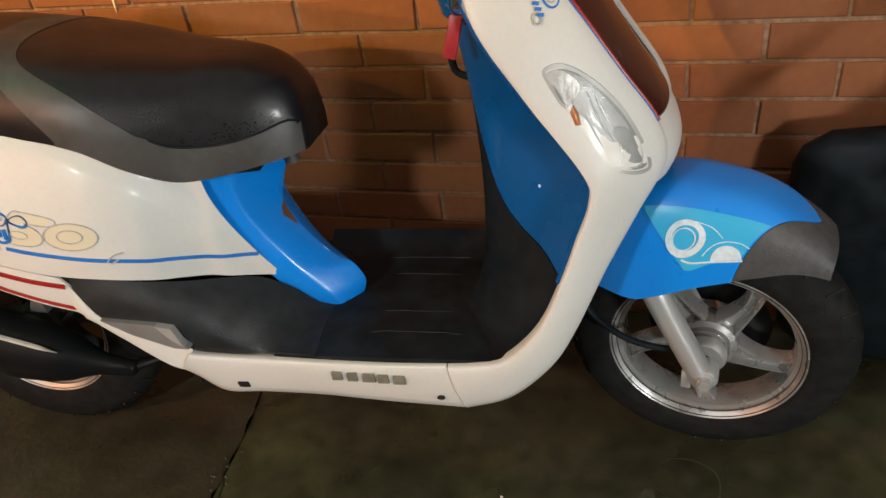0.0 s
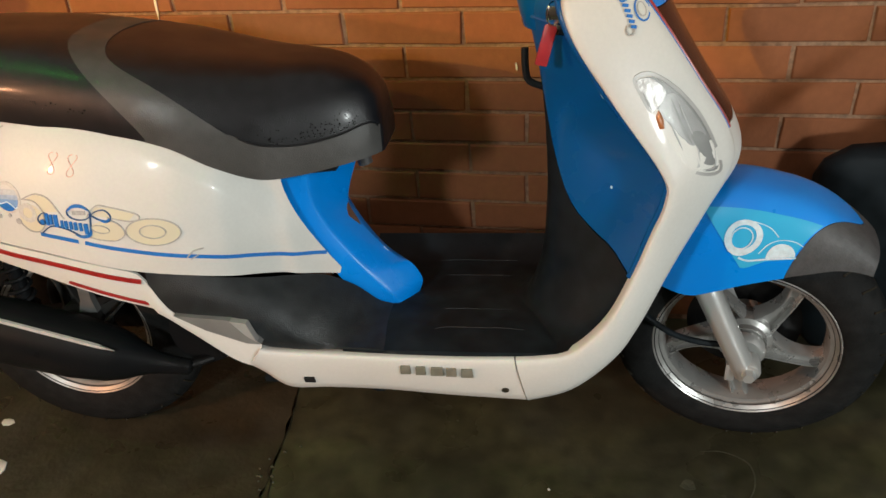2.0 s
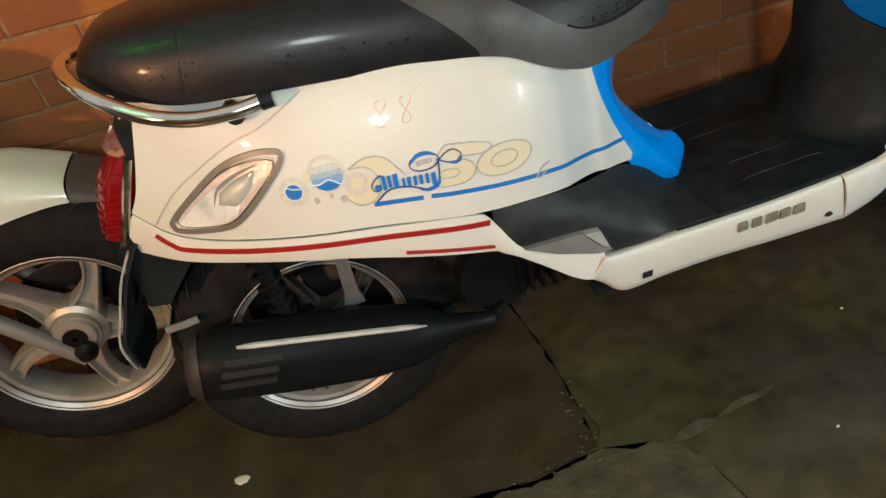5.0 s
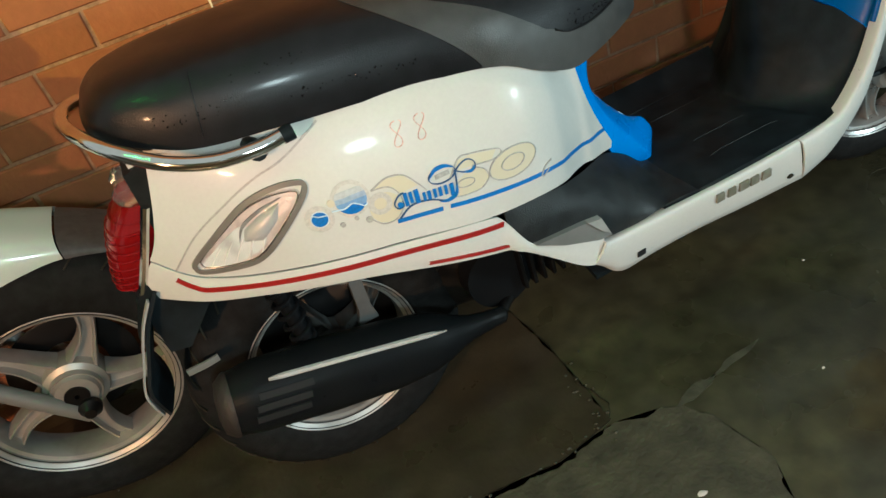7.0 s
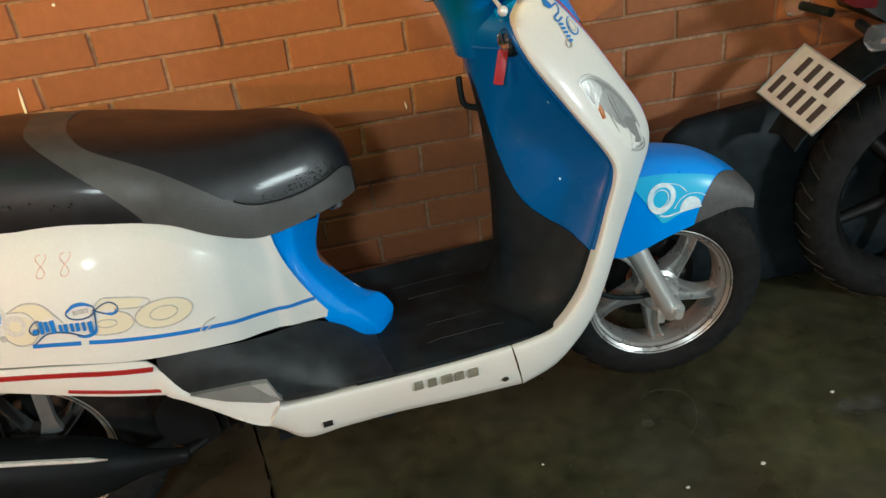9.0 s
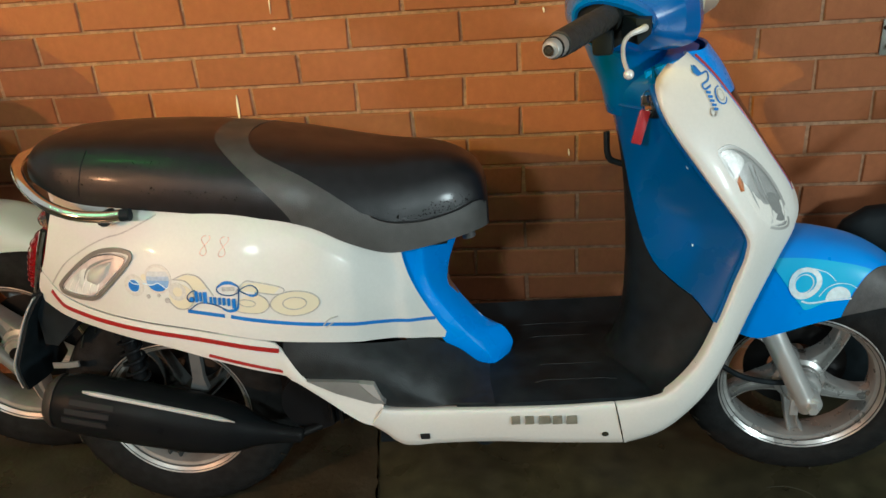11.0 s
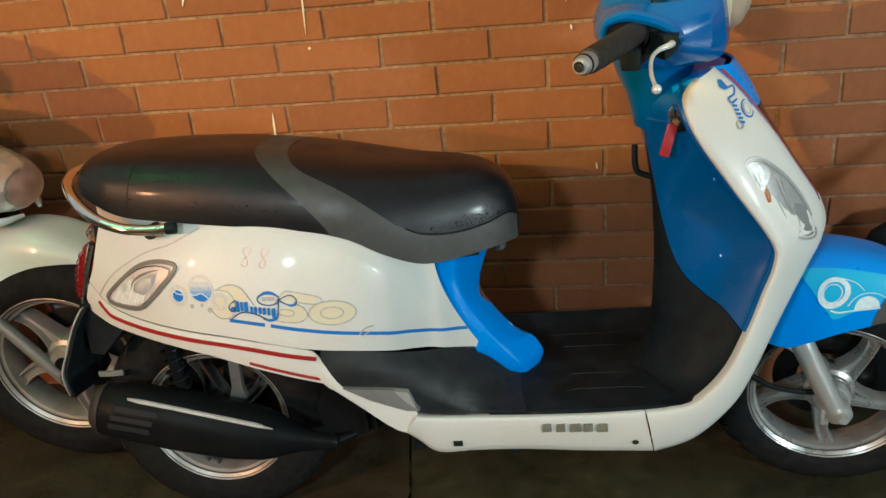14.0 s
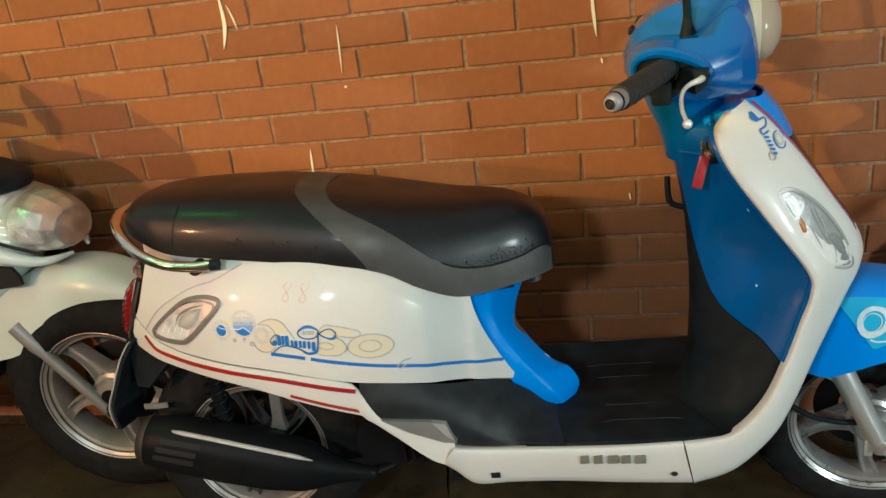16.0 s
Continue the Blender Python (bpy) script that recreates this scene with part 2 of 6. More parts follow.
SPLASH = mat("white_paint_drip", (0.7, 0.62, 0.52), 0.7)

for m, s in ((PLASTIC, 0.15), (DUSTY, 0.35), (HEAT_BLACK, 0.08), (RUBBER, 0.12), (DARK_METAL, 0.3), (CRACK, 0.2), (BRICK, 0.25), (WHITE, 0.25), (BLUE_INNER, 0.3), (VINYL, 0.28), (SIGNAL_DARK, 0.3)):
    m.node_tree.nodes["Principled BSDF"].inputs["Specular IOR Level"].default_value = s

# ---- modelling helpers ----


def part(name, bm, material, parent=None, label="", angle=38):
    bmesh.ops.recalc_face_normals(bm, faces=bm.faces)
    me = bpy.data.meshes.new(name)
    bm.to_mesh(me)
    bm.free()
    me.materials.append(material)
    me.polygons.foreach_set("use_smooth", [True] * len(me.polygons))
    me.set_sharp_from_angle(angle=radians(angle))
    ob = new(name, me)
    ob.parent = parent
    if label:
        ob["label"] = label
    if "clear_lens" in material.name:
        ob.visible_shadow = False
    return ob


def thing(name, m, label, category, group=""):
    ob = new(name)
    ob.empty_display_size = 0.1
    ob.matrix_world = m
    return tagged(ob, label, category, group)


def table(*pairs):
    xs, ys = [p[0] for p in pairs], [p[1] for p in pairs]
    slopes = [(ys[min(i + 1, len(xs) - 1)] - ys[max(i - 1, 0)]) / (xs[min(i + 1, len(xs) - 1)] - xs[max(i - 1, 0)]) for i in range(len(xs))]

    def f(x):
        x = min(max(x, xs[0]), xs[-1])
        i = max(k for k in range(len(xs) - 1) if xs[k] <= x)
        h = xs[i + 1] - xs[i]
        s = (x - xs[i]) / h
        return ((1 + 2 * s) * (1 - s) ** 2 * ys[i] + s * (1 - s) ** 2 * h * slopes[i]
                + s * s * (3 - 2 * s) * ys[i + 1] + s * s * (s - 1) * h * slopes[i + 1])
    return f


def spline(pts, closed=False):
    pts = [Vector(p) for p in pts]
    n = len(pts)

    def f(s):
        x = s * (n if closed else n - 1)
        i = int(math.floor(x))
        if not closed:
            i = min(max(i, 0), n - 2)
        a = x - i

        def g(k):
            return pts[k % n] if closed else pts[min(max(k, 0), n - 1)]
        p0, p1, p2, p3 = g(i - 1), g(i), g(i + 1), g(i + 2)
        return 0.5 * (2 * p1 + (p2 - p0) * a + (2 * p0 - 5 * p1 + 4 * p2 - p3) * a * a + (3 * p1 - p0 - 3 * p2 + p3) * a ** 3)
    return f


def surf(rows):
    fs = [spline(r) for r in rows]

    def f(u, v):
        return spline([g(v) for g in fs])(u)
    return f


def slab(f, nu, nv, thick, bm=None, inward=None):
    """A closed sheet of that thickness under the surface f(u, v); inward: a point on its inner side."""
    bm = bm or bmesh.new()
    P = [[Vector(f(i / nu, j / nv)) for j in range(nv + 1)] for i in range(nu + 1)]

    def normal(i, j):
        a = P[min(i + 1, nu)][j] - P[max(i - 1, 0)][j]
        b = P[i][min(j + 1, nv)] - P[i][max(j - 1, 0)]
        n = a.cross(b)
        return n.normalized() if n.length > 1e-12 else Vector((0, 0, 0))
    if inward is not None:
        mid = normal(nu // 2, nv // 2)
        if mid.dot(Vector(inward) - P[nu // 2][nv // 2]) < 0:
            thick = -thick
    A = [[bm.verts.new(p) for p in row] for row in P]
    B = [[bm.verts.new(P[i][j] + normal(i, j) * thick) for j in range(nv + 1)] for i in range(nu + 1)]
    for i in range(nu):
        for j in range(nv):
            bm.faces.new((A[i][j], A[i + 1][j], A[i + 1][j + 1], A[i][j + 1]))
            bm.faces.new((B[i][j], B[i][j + 1], B[i + 1][j + 1], B[i + 1][j]))
    for i in range(nu):
        for j in (0, nv):
            bm.faces.new((A[i][j], B[i][j], B[i + 1][j], A[i + 1][j]))
    for j in range(nv):
        for i in (0, nu):
            bm.faces.new((A[i][j], A[i][j + 1], B[i][j + 1], B[i][j]))
    return bm


def mirrored(bm):
    out = bm.copy()
    bmesh.ops.scale(out, vec=(1, -1, 1), verts=out.verts)
    return out


def loft(rings, bm=None, caps=True):
    """Closed rings of equal length joined into a skin."""
    bm = bm or bmesh.new()
    R = [[bm.verts.new(p) for p in r] for r in rings]
    n = len(R[0])
    for a, b in zip(R, R[1:]):
        for k in range(n):
            bm.faces.new((a[k], a[(k + 1) % n], b[(k + 1) % n], b[k]))
    if caps:
        bm.faces.new(R[0])
        bm.faces.new(list(reversed(R[-1])))
    return bm


def tube(pts, radius, segs=10, bm=None, smooth=0):
    pts = [Vector(p) for p in pts]
    if smooth:
        f = spline(pts)
        pts = [f(i / smooth) for i in range(smooth + 1)]
    rings, up = [], None
    for i, p in enumerate(pts):
        d = (pts[min(i + 1, len(pts) - 1)] - pts[max(i - 1, 0)]).normalized()
        if up is None:
            up = Vector((0, 0, 1)) if abs(d.z) < 0.9 else Vector((1, 0, 0))
        side = d.cross(up).normalized()
        up = side.cross(d)
        r = radius(i / (len(pts) - 1)) if callable(radius) else radius
        rings.append([p + (side * math.cos(a) + up * math.sin(a)) * r for a in (2 * math.pi * k / segs for k in range(segs))])
    return loft(rings, bm)


def lathe(profile, segs=56, bm=None, closed=True):
    """Turns a profile of (radius, y) about the y axis."""
    bm = bm or bmesh.new()
    R = [[bm.verts.new((r * math.cos(a), y, r * math.sin(a))) for r, y in profile] for a in (2 * math.pi * k / segs for k in range(segs))]
    n = len(profile)
    for i in range(segs):
        a, b = R[i], R[(i + 1) % segs]
        for k in range(n if closed else n - 1):
            bm.faces.new((a[k], a[(k + 1) % n], b[(k + 1) % n], b[k]))
    return bm


def block(x0, x1, y0, y1, z0, z1, bevel=0.004, bm=None):
    bm = bm or bmesh.new()
    got = bmesh.ops.create_cube(bm, size=1)
    vs = got["verts"]
    for v in vs:
        v.co = ((x0 + x1) / 2 + v.co.x * (x1 - x0), (y0 + y1) / 2 + v.co.y * (y1 - y0), (z0 + z1) / 2 + v.co.z * (z1 - z0))
    if bevel:
        es = list({e for v in vs for e in v.link_edges})
        bmesh.ops.bevel(bm, geom=es, offset=bevel, segments=2, profile=0.5, affect="EDGES")
    return bm


def plate_shape(outline, depth, bm=None):
    """A flat polygon of 3D points, thickened by the vector depth."""
    bm = bm or bmesh.new()
    a = [bm.verts.new(p) for p in outline]
    b = [bm.verts.new(Vector(p) + Vector(depth)) for p in outline]
    bm.faces.new(a)
    bm.faces.new(list(reversed(b)))
    n = len(a)
    for k in range(n):
        bm.faces.new((a[k], b[k], b[(k + 1) % n], a[(k + 1) % n]))
    return bm


def ribbon(pts, width, place, steps=24, bm=None, closed=False, lift=0.0012, taper=False):
    """A thin decal strip along points (a, b), laid on the surface place(a, b, lift)."""
    bm = bm or bmesh.new()
    f = spline([(p[0], p[1], 0) for p in pts], closed)
    n = steps
    L, R = [], []
    for i in range(n + (0 if closed else 1)):
        s = i / n
        p, q = f(s), f(s + 0.002) - f(s - 0.002) if 0.002 < s < 0.998 or closed else (f(min(s + 0.004, 1)) - f(max(s - 0.004, 0)))
        d = q.normalized()
        nn = Vector((-d.y, d.x, 0)) * width / 2 * ((math.sin(math.pi * min(max(s, 0.04), 0.96))) if taper else 1)
        L.append(p + nn)
        R.append(p - nn)
    rows = [[bm.verts.new(place(q.x, q.y, h)) for q, h in ((L[i], -0.001), (L[i], lift), (R[i], lift), (R[i], -0.001))] for i in range(len(L))]
    m = len(rows)
    for i in range(m if closed else m - 1):
        a, b = rows[i], rows[(i + 1) % m]
        for k in range(3):
            bm.faces.new((a[k], a[k + 1], b[k + 1], b[k]))
    return bm


def blob(outline, place, lift=0.0012, bm=None, bulge=0.0, rings=4):
    """A filled decal or dome over a closed outline of (a, b) points on the surface place."""
    bm = bm or bmesh.new()
    c = Vector((sum(p[0] for p in outline) / len(outline), sum(p[1] for p in outline) / len(outline)))
    prev = None
    first = None
    for k in range(rings, 0, -1):
        s = k / rings
        ring = [bm.verts.new(place(c.x + (p[0] - c.x) * s, c.y + (p[1] - c.y) * s, lift + bulge * (1 - s ** 2.5))) for p in outline]
        if prev:
            for i in range(len(ring)):
                j = (i + 1) % len(ring)
                bm.faces.new((prev[i], prev[j], ring[j], ring[i]))
        else:
            first = ring
        prev = ring
    top = bm.verts.new(place(c.x, c.y, lift + bulge))
    for i in range(len(prev)):
        bm.faces.new((prev[i], prev[(i + 1) % len(prev)], top))
    under = [bm.verts.new(place(p[0], p[1], -0.002)) for p in outline]
    for i in range(len(first)):
        j = (i + 1) % len(first)
        bm.faces.new((first[i], under[i], under[j], first[j]))
    return bm


def ring_pts(x, z, rx, rz, n=20, turn=0.0):
    return [(x + rx * math.cos(a) * math.cos(turn) - rz * math.sin(a) * math.sin(turn), z + rx * math.cos(a) * math.sin(turn) + rz * math.sin(a) * math.cos(turn))
            for a in (2 * math.pi * k / n for k in range(n))]


def smooth_outline(pts, n=40):
    f = spline([(p[0], p[1], 0) for p in pts], True)
    return [(f(i / n).x, f(i / n).y) for i in range(n)]


# ---- wall and ground ----
WALL_Y, COURSE, BRICK_LEN = 1.645, 0.069, 0.24
MORTAR_Y = WALL_Y + 0.0046
brick_wall = tagged(part("wall_brick", block(-6, 6, MORTAR_Y, MORTAR_Y + 0.22, -0.1, 3.0, 0), MORTAR), "orange brick wall in running bond with grey mortar", "wall", kind="structure")
# Unseen wall added to cut the orange light off low on the bricks.
BLOCKING_WALL = mat("grey_plaster", (0.16, 0.15, 0.13), 0.85, grain=0.2, stain=0.5, bump=0.4)
tagged(part("wall_lane", block(-9, 9, -1.3, -1.05, -0.1, 2.215, 0.01), BLOCKING_WALL), "unseen plain grey wall added to block the low street light", "wall", kind="structure")
ground_bm = bmesh.new()
bmesh.ops.create_grid(ground_bm, x_segments=8, y_segments=8, size=60)
tagged(part("ground", ground_bm, CONCRETE), "dark wet stained concrete ground", "ground", kind="structure")


def brick_mesh(seed, length=0.2328, height=0.0618):
    rng = random.Random(seed)
    bm = bmesh.new()
    d, c = 0.03, 0.0024
    outer = [(-length / 2, -height / 2), (length / 2, -height / 2), (length / 2, height / 2), (-length / 2, height / 2)]
    wob = [(rng.uniform(-0.0016, 0.0016), rng.uniform(-0.0014, 0.0014)) for _ in range(4)]
    back = [bm.verts.new((x, d, z)) for x, z in outer]
    edge = [bm.verts.new((x + w[0], c, z + w[1])) for (x, z), w in zip(outer, wob)]
    face = [bm.verts.new((x + w[0] - math.copysign(c, x), rng.uniform(-0.0006, 0.0006), z + w[1] - math.copysign(c, z))) for (x, z), w in zip(outer, wob)]
    for a, b in ((back, edge), (edge, face)):
        for k in range(4):
            bm.faces.new((a[k], a[(k + 1) % 4], b[(k + 1) % 4], b[k]))
    bm.faces.new(face)
    bmesh.ops.recalc_face_normals(bm, faces=bm.faces)
    me = bpy.data.meshes.new("brick")
    bm.to_mesh(me)
    bm.free()
    me.materials.append(BRICK)
    return me


# ---- the blue and white scooter ----
SCOOTER = pose(0.258, 1.281, 0, 0, 0, 5.0) @ pose(0, 0, 0, -4.0, 0, 0)
scooter = thing("motor_scooter", SCOOTER, "cream white and blue motor scooter parked beside a brick wall", "scooter")

# steering: fork, front wheel, fender and handlebar turn about the head's axis
STEER_AXIS = Vector((-0.44, 0, 0.9)).normalized()
STEER = Matrix.Translation((-0.045, 0, 0.225)) @ Matrix.Rotation(radians(-12.3), 4, STEER_AXIS) @ Matrix.Translation((0.045, 0, -0.225))


def steered(bm):
    bm.transform(STEER)
    return bm


# rear body: half-width by length and height
body_w = table((-1.46, 0.015), (-1.425, 0.042), (-1.364, 0.086), (-1.335, 0.104), (-1.25, 0.15), (-1.17, 0.182), (-1.08, 0.2), (-1.0, 0.208), (-0.94, 0.204), (-0.87, 0.193), (-0.82, 0.17), (-0.785, 0.142), (-0.755, 0.12), (-0.735, 0.111), (-0.7, 0.088), (-0.668, 0.072), (-0.6, 0.055))


panel_top = table((-1.42, 0.685), (-1.336, 0.707), (-1.268, 0.706), (-1.165, 0.705), (-1.1, 0.703), (-1.04, 0.7), (-0.98, 0.692), (-0.9, 0.679), (-0.855, 0.662), (-0.82, 0.643), (-0.783, 0.616), (-0.74, 0.598), (-0.6, 0.59))
ridge_front = table((0.42, -0.722), (0.45, -0.73), (0.5, -0.745), (0.55, -0.772), (0.6, -0.815), (0.64, -0.865), (0.66, -0.9), (0.7, -0.95))


def half_width(x, z):
    w = body_w(x)
    if z > 0.55:
        w -= 2.2 * (z - 0.55) ** 2 * w / 0.2
    if z < 0.5:
        w -= 0.1 * (0.5 - z)
    # a soft ridge bounds the bulge along its top and front; the skin beyond it lies lower
    da, db = z - panel_top(x) + 0.012, 0.8 * (x - ridge_front(z))
    d = 0.5 * (da + db + math.sqrt((da - db) ** 2 + 0.0006))
    f = min(max((d + 0.004) / 0.03, 0.0), 1.0)
    return w - 0.0065 * f * f * (3 - 2 * f) * min(max((z - 0.43) / 0.07, 0.0), 1.0)


def on_body(x, z, lift=0.0):
    return Vector((x, -half_width(x, z) - lift, z))


crease = table((-1.43, 0.6), (-1.385, 0.577), (-1.36, 0.555), (-1.335, 0.54), (-1.3, 0.531), (-1.25, 0.525), (-1.16, 0.517), (-1.054, 0.503), (-0.942, 0.477), (-0.864, 0.463), (-0.777, 0.434), (-0.667, 0.394), (-0.6, 0.38))


def panel(u, v):
    front = -0.666 - 0.072 * (1 - (1 - v) ** 1.8)
    rear = -1.384 + 0.06 * v
    x = rear + (front - rear) * u
    z = crease(x) + 0.0015 + (panel_top(x) - crease(x)) * v
    return on_body(x, z)


bm = slab(panel, 120, 48, 0.004, inward=(-1, 0, 0.6))
far_bm = mirrored(bm)
part("side_panel", bm, WHITE, scooter, "glossy cream side panel")
part("side_panel", far_bm, WHITE, scooter)
strip_low = table((-1.43, 0.522), (-1.42, 0.519), (-1.372, 0.505), (-1.33, 0.496), (-1.26, 0.49), (-1.148, 0.475), (-1.045, 0.445), (-0.955, 0.415), (-0.924, 0.4), (-0.89, 0.369), (-0.823, 0.305), (-0.78, 0.29))
strip_top = table((-1.43, 0.6), (-1.385, 0.577), (-1.36, 0.555), (-1.335, 0.54), (-1.3, 0.531), (-1.25, 0.525), (-1.16, 0.517), (-1.054, 0.503), (-0.95, 0.478), (-0.936, 0.458), (-0.912, 0.412), (-0.88, 0.385), (-0.78, 0.336))
strut_w = table((-0.96, 0.2), (-0.92, 0.201), (-0.86, 0.193), (-0.78, 0.181))


def on_strip(x, z, lift=0.0):
    if x > -0.94:
        return Vector((x, -strut_w(x) - lift, z))
    return on_body(x, z, lift)


def strip(u, v):
    rear = -1.424 + 0.04 * v
    x = rear + u * (-0.785 - rear)
    a, b = strip_low(x), strip_top(x) - 0.0015
    z = a + (b - a) * v
    return on_strip(x, z, 0.002 * math.sin(math.pi * v))


bm = slab(strip, 70, 8, 0.004, inward=(-1, 0, 0.5))
far_bm = mirrored(bm)
lower = part("lower_side_strip", bm, WHITE, scooter)
part("lower_side_strip", far_bm, WHITE, scooter)

# tail: rear filler between the panels, lamp, reflector
bm = loft([[(x, -w, z0), (x, -w * 0.97, (z0 + z1) / 2), (x, -w * 0.8, z1), (x, w * 0.8, z1), (x, w * 0.97, (z0 + z1) / 2), (x, w, z0)] for x, w, z0, z1 in
           ((-1.36, 0.065, 0.54, 0.69), (-1.33, 0.08, 0.53, 0.7), (-1.2, 0.14, 0.53, 0.69), (-0.95, 0.16, 0.48, 0.67), (-0.75, 0.07, 0.44, 0.59))])
part("tail_filler", bm, PLASTIC, scooter)
bm = loft([[(cx + rx * math.cos(a), ry * math.sin(a), z) for a in (2 * math.pi * k / 24 for k in range(24))] for cx, rx, ry, z in
           ((-1.415, 0.02, 0.025, 0.515), (-1.418, 0.032, 0.036, 0.53), (-1.4, 0.04, 0.055, 0.57), (-1.375, 0.043, 0.066, 0.62), (-1.36, 0.03, 0.05, 0.645))])
tail_lamp = part("tail_lamp", bm, RED_LENS, scooter, "red ribbed tail lamp")
lamp_cx = table((0.515, -1.415), (0.53, -1.418), (0.57, -1.4), (0.62, -1.375), (0.645, -1.36))
lamp_rx = table((0.515, 0.02), (0.53, 0.032), (0.57, 0.04), (0.62, 0.043), (0.645, 0.03))
lamp_ry = table((0.515, 0.025), (0.53, 0.036), (0.57, 0.055), (0.62, 0.066), (0.645, 0.05))
for k in range(9):
    z = 0.53 + 0.0125 * k
    part("lens_rib", tube([(lamp_cx(z) + (lamp_rx(z) + 0.0004) * math.cos(a), (lamp_ry(z) + 0.0004) * math.sin(a), z) for a in (math.pi * (0.5 + i / 16) for i in range(17))], 0.0012, 5), RED_LENS, tail_lamp)
for s in (-1, 1):
    part("tail_lamp_bezel", tube([(-1.422, s * 0.045, 0.52), (-1.4, s * 0.062, 0.56), (-1.375, s * 0.078, 0.61), (-1.352, s * 0.085, 0.655)], 0.006, 8, smooth=10), CHROME, scooter, "chrome edge of the tail lamp")
    part("plate_lamp", tube([(-1.345, s * 0.03, 0.66), (-1.375, s * 0.03, 0.658), (-1.385, s * 0.03, 0.655)], lambda t: (0.016, 0.018, 0.01)[round(t * 2)], 12), LENS, scooter)

# rear turn signal set into the panel
sig = smooth_outline([(-1.335, 0.556), (-1.331, 0.566), (-1.299, 0.592), (-1.266, 0.616), (-1.236, 0.632), (-1.2, 0.639), (-1.173, 0.636), (-1.17, 0.625), (-1.204, 0.592), (-1.239, 0.562), (-1.262, 0.549), (-1.3, 0.546), (-1.329, 0.5485)], 36)


def mirror_y(f):
    def g(a, b, lift=0.0):
        p = f(a, b, lift)
        return Vector((p.x, -p.y, p.z))
    return g


for side in (on_body, mirror_y(on_body)):
    c = (sum(p[0] for p in sig) / 36, sum(p[1] for p in sig) / 36)
    small = [(c[0] + (p[0] - c[0]) * 0.9, c[1] + (p[1] - c[1]) * 0.88) for p in sig]
    sl = part("rear_turn_signal", ribbon(sig[::2], 0.0062, side, 54, closed=True, lift=0.0042), SIGNAL_RIM, scooter, "clear rear turn signal with grey rim")
    part("reflector", blob(small, side, 0.0008), REAR_BOWL, sl)
    part("chrome_edge", ribbon([(c[0] + (p[0] - c[0]) * 0.87, c[1] + (p[1] - c[1]) * 0.84) for p in sig[::2]], 0.0016, side, 54, closed=True, lift=0.0034), CHROME, sl)
    # Bright patch paints the glare in the lower bowl.
    part("bright_bowl", blob(smooth_outline([(-1.326, 0.556), (-1.3, 0.578), (-1.268, 0.6), (-1.25, 0.6), (-1.236, 0.585), (-1.247, 0.567), (-1.29, 0.553)], 24), side, 0.0013), GLASSY, sl, "bright patch painting the glare in the bowl")
    part("bulb", blob([(-1.262, 0.582), (-1.24, 0.578), (-1.214, 0.6), (-1.204, 0.62), (-1.232, 0.611), (-1.256, 0.597)], side, 0.0016, bulge=0.006), SATIN_GREY, sl, "pointed bulb shade")
    # Dark strip paints the shade beside the bulb.
    part("bulb_shadow_edge", ribbon([(-1.268, 0.582), (-1.256, 0.602), (-1.228, 0.617), (-1.2, 0.625)], 0.004, side, 14, lift=0.0022, taper=True), SIGNAL_DARK, sl)
    for k in range(5):
        x = -1.316 + 0.016 * k
        part("lens_rib", ribbon([(x, 0.5535 + 0.0006 * k), (x + 0.01, 0.566 + 0.002 * k), (x + 0.024, 0.58 + 0.0045 * k)], 0.0013, side, 8, lift=0.0024, taper=True), POLISHED, sl)
    part("lens", blob(small, side, 0.0044, bulge=0.007), LENS, sl)

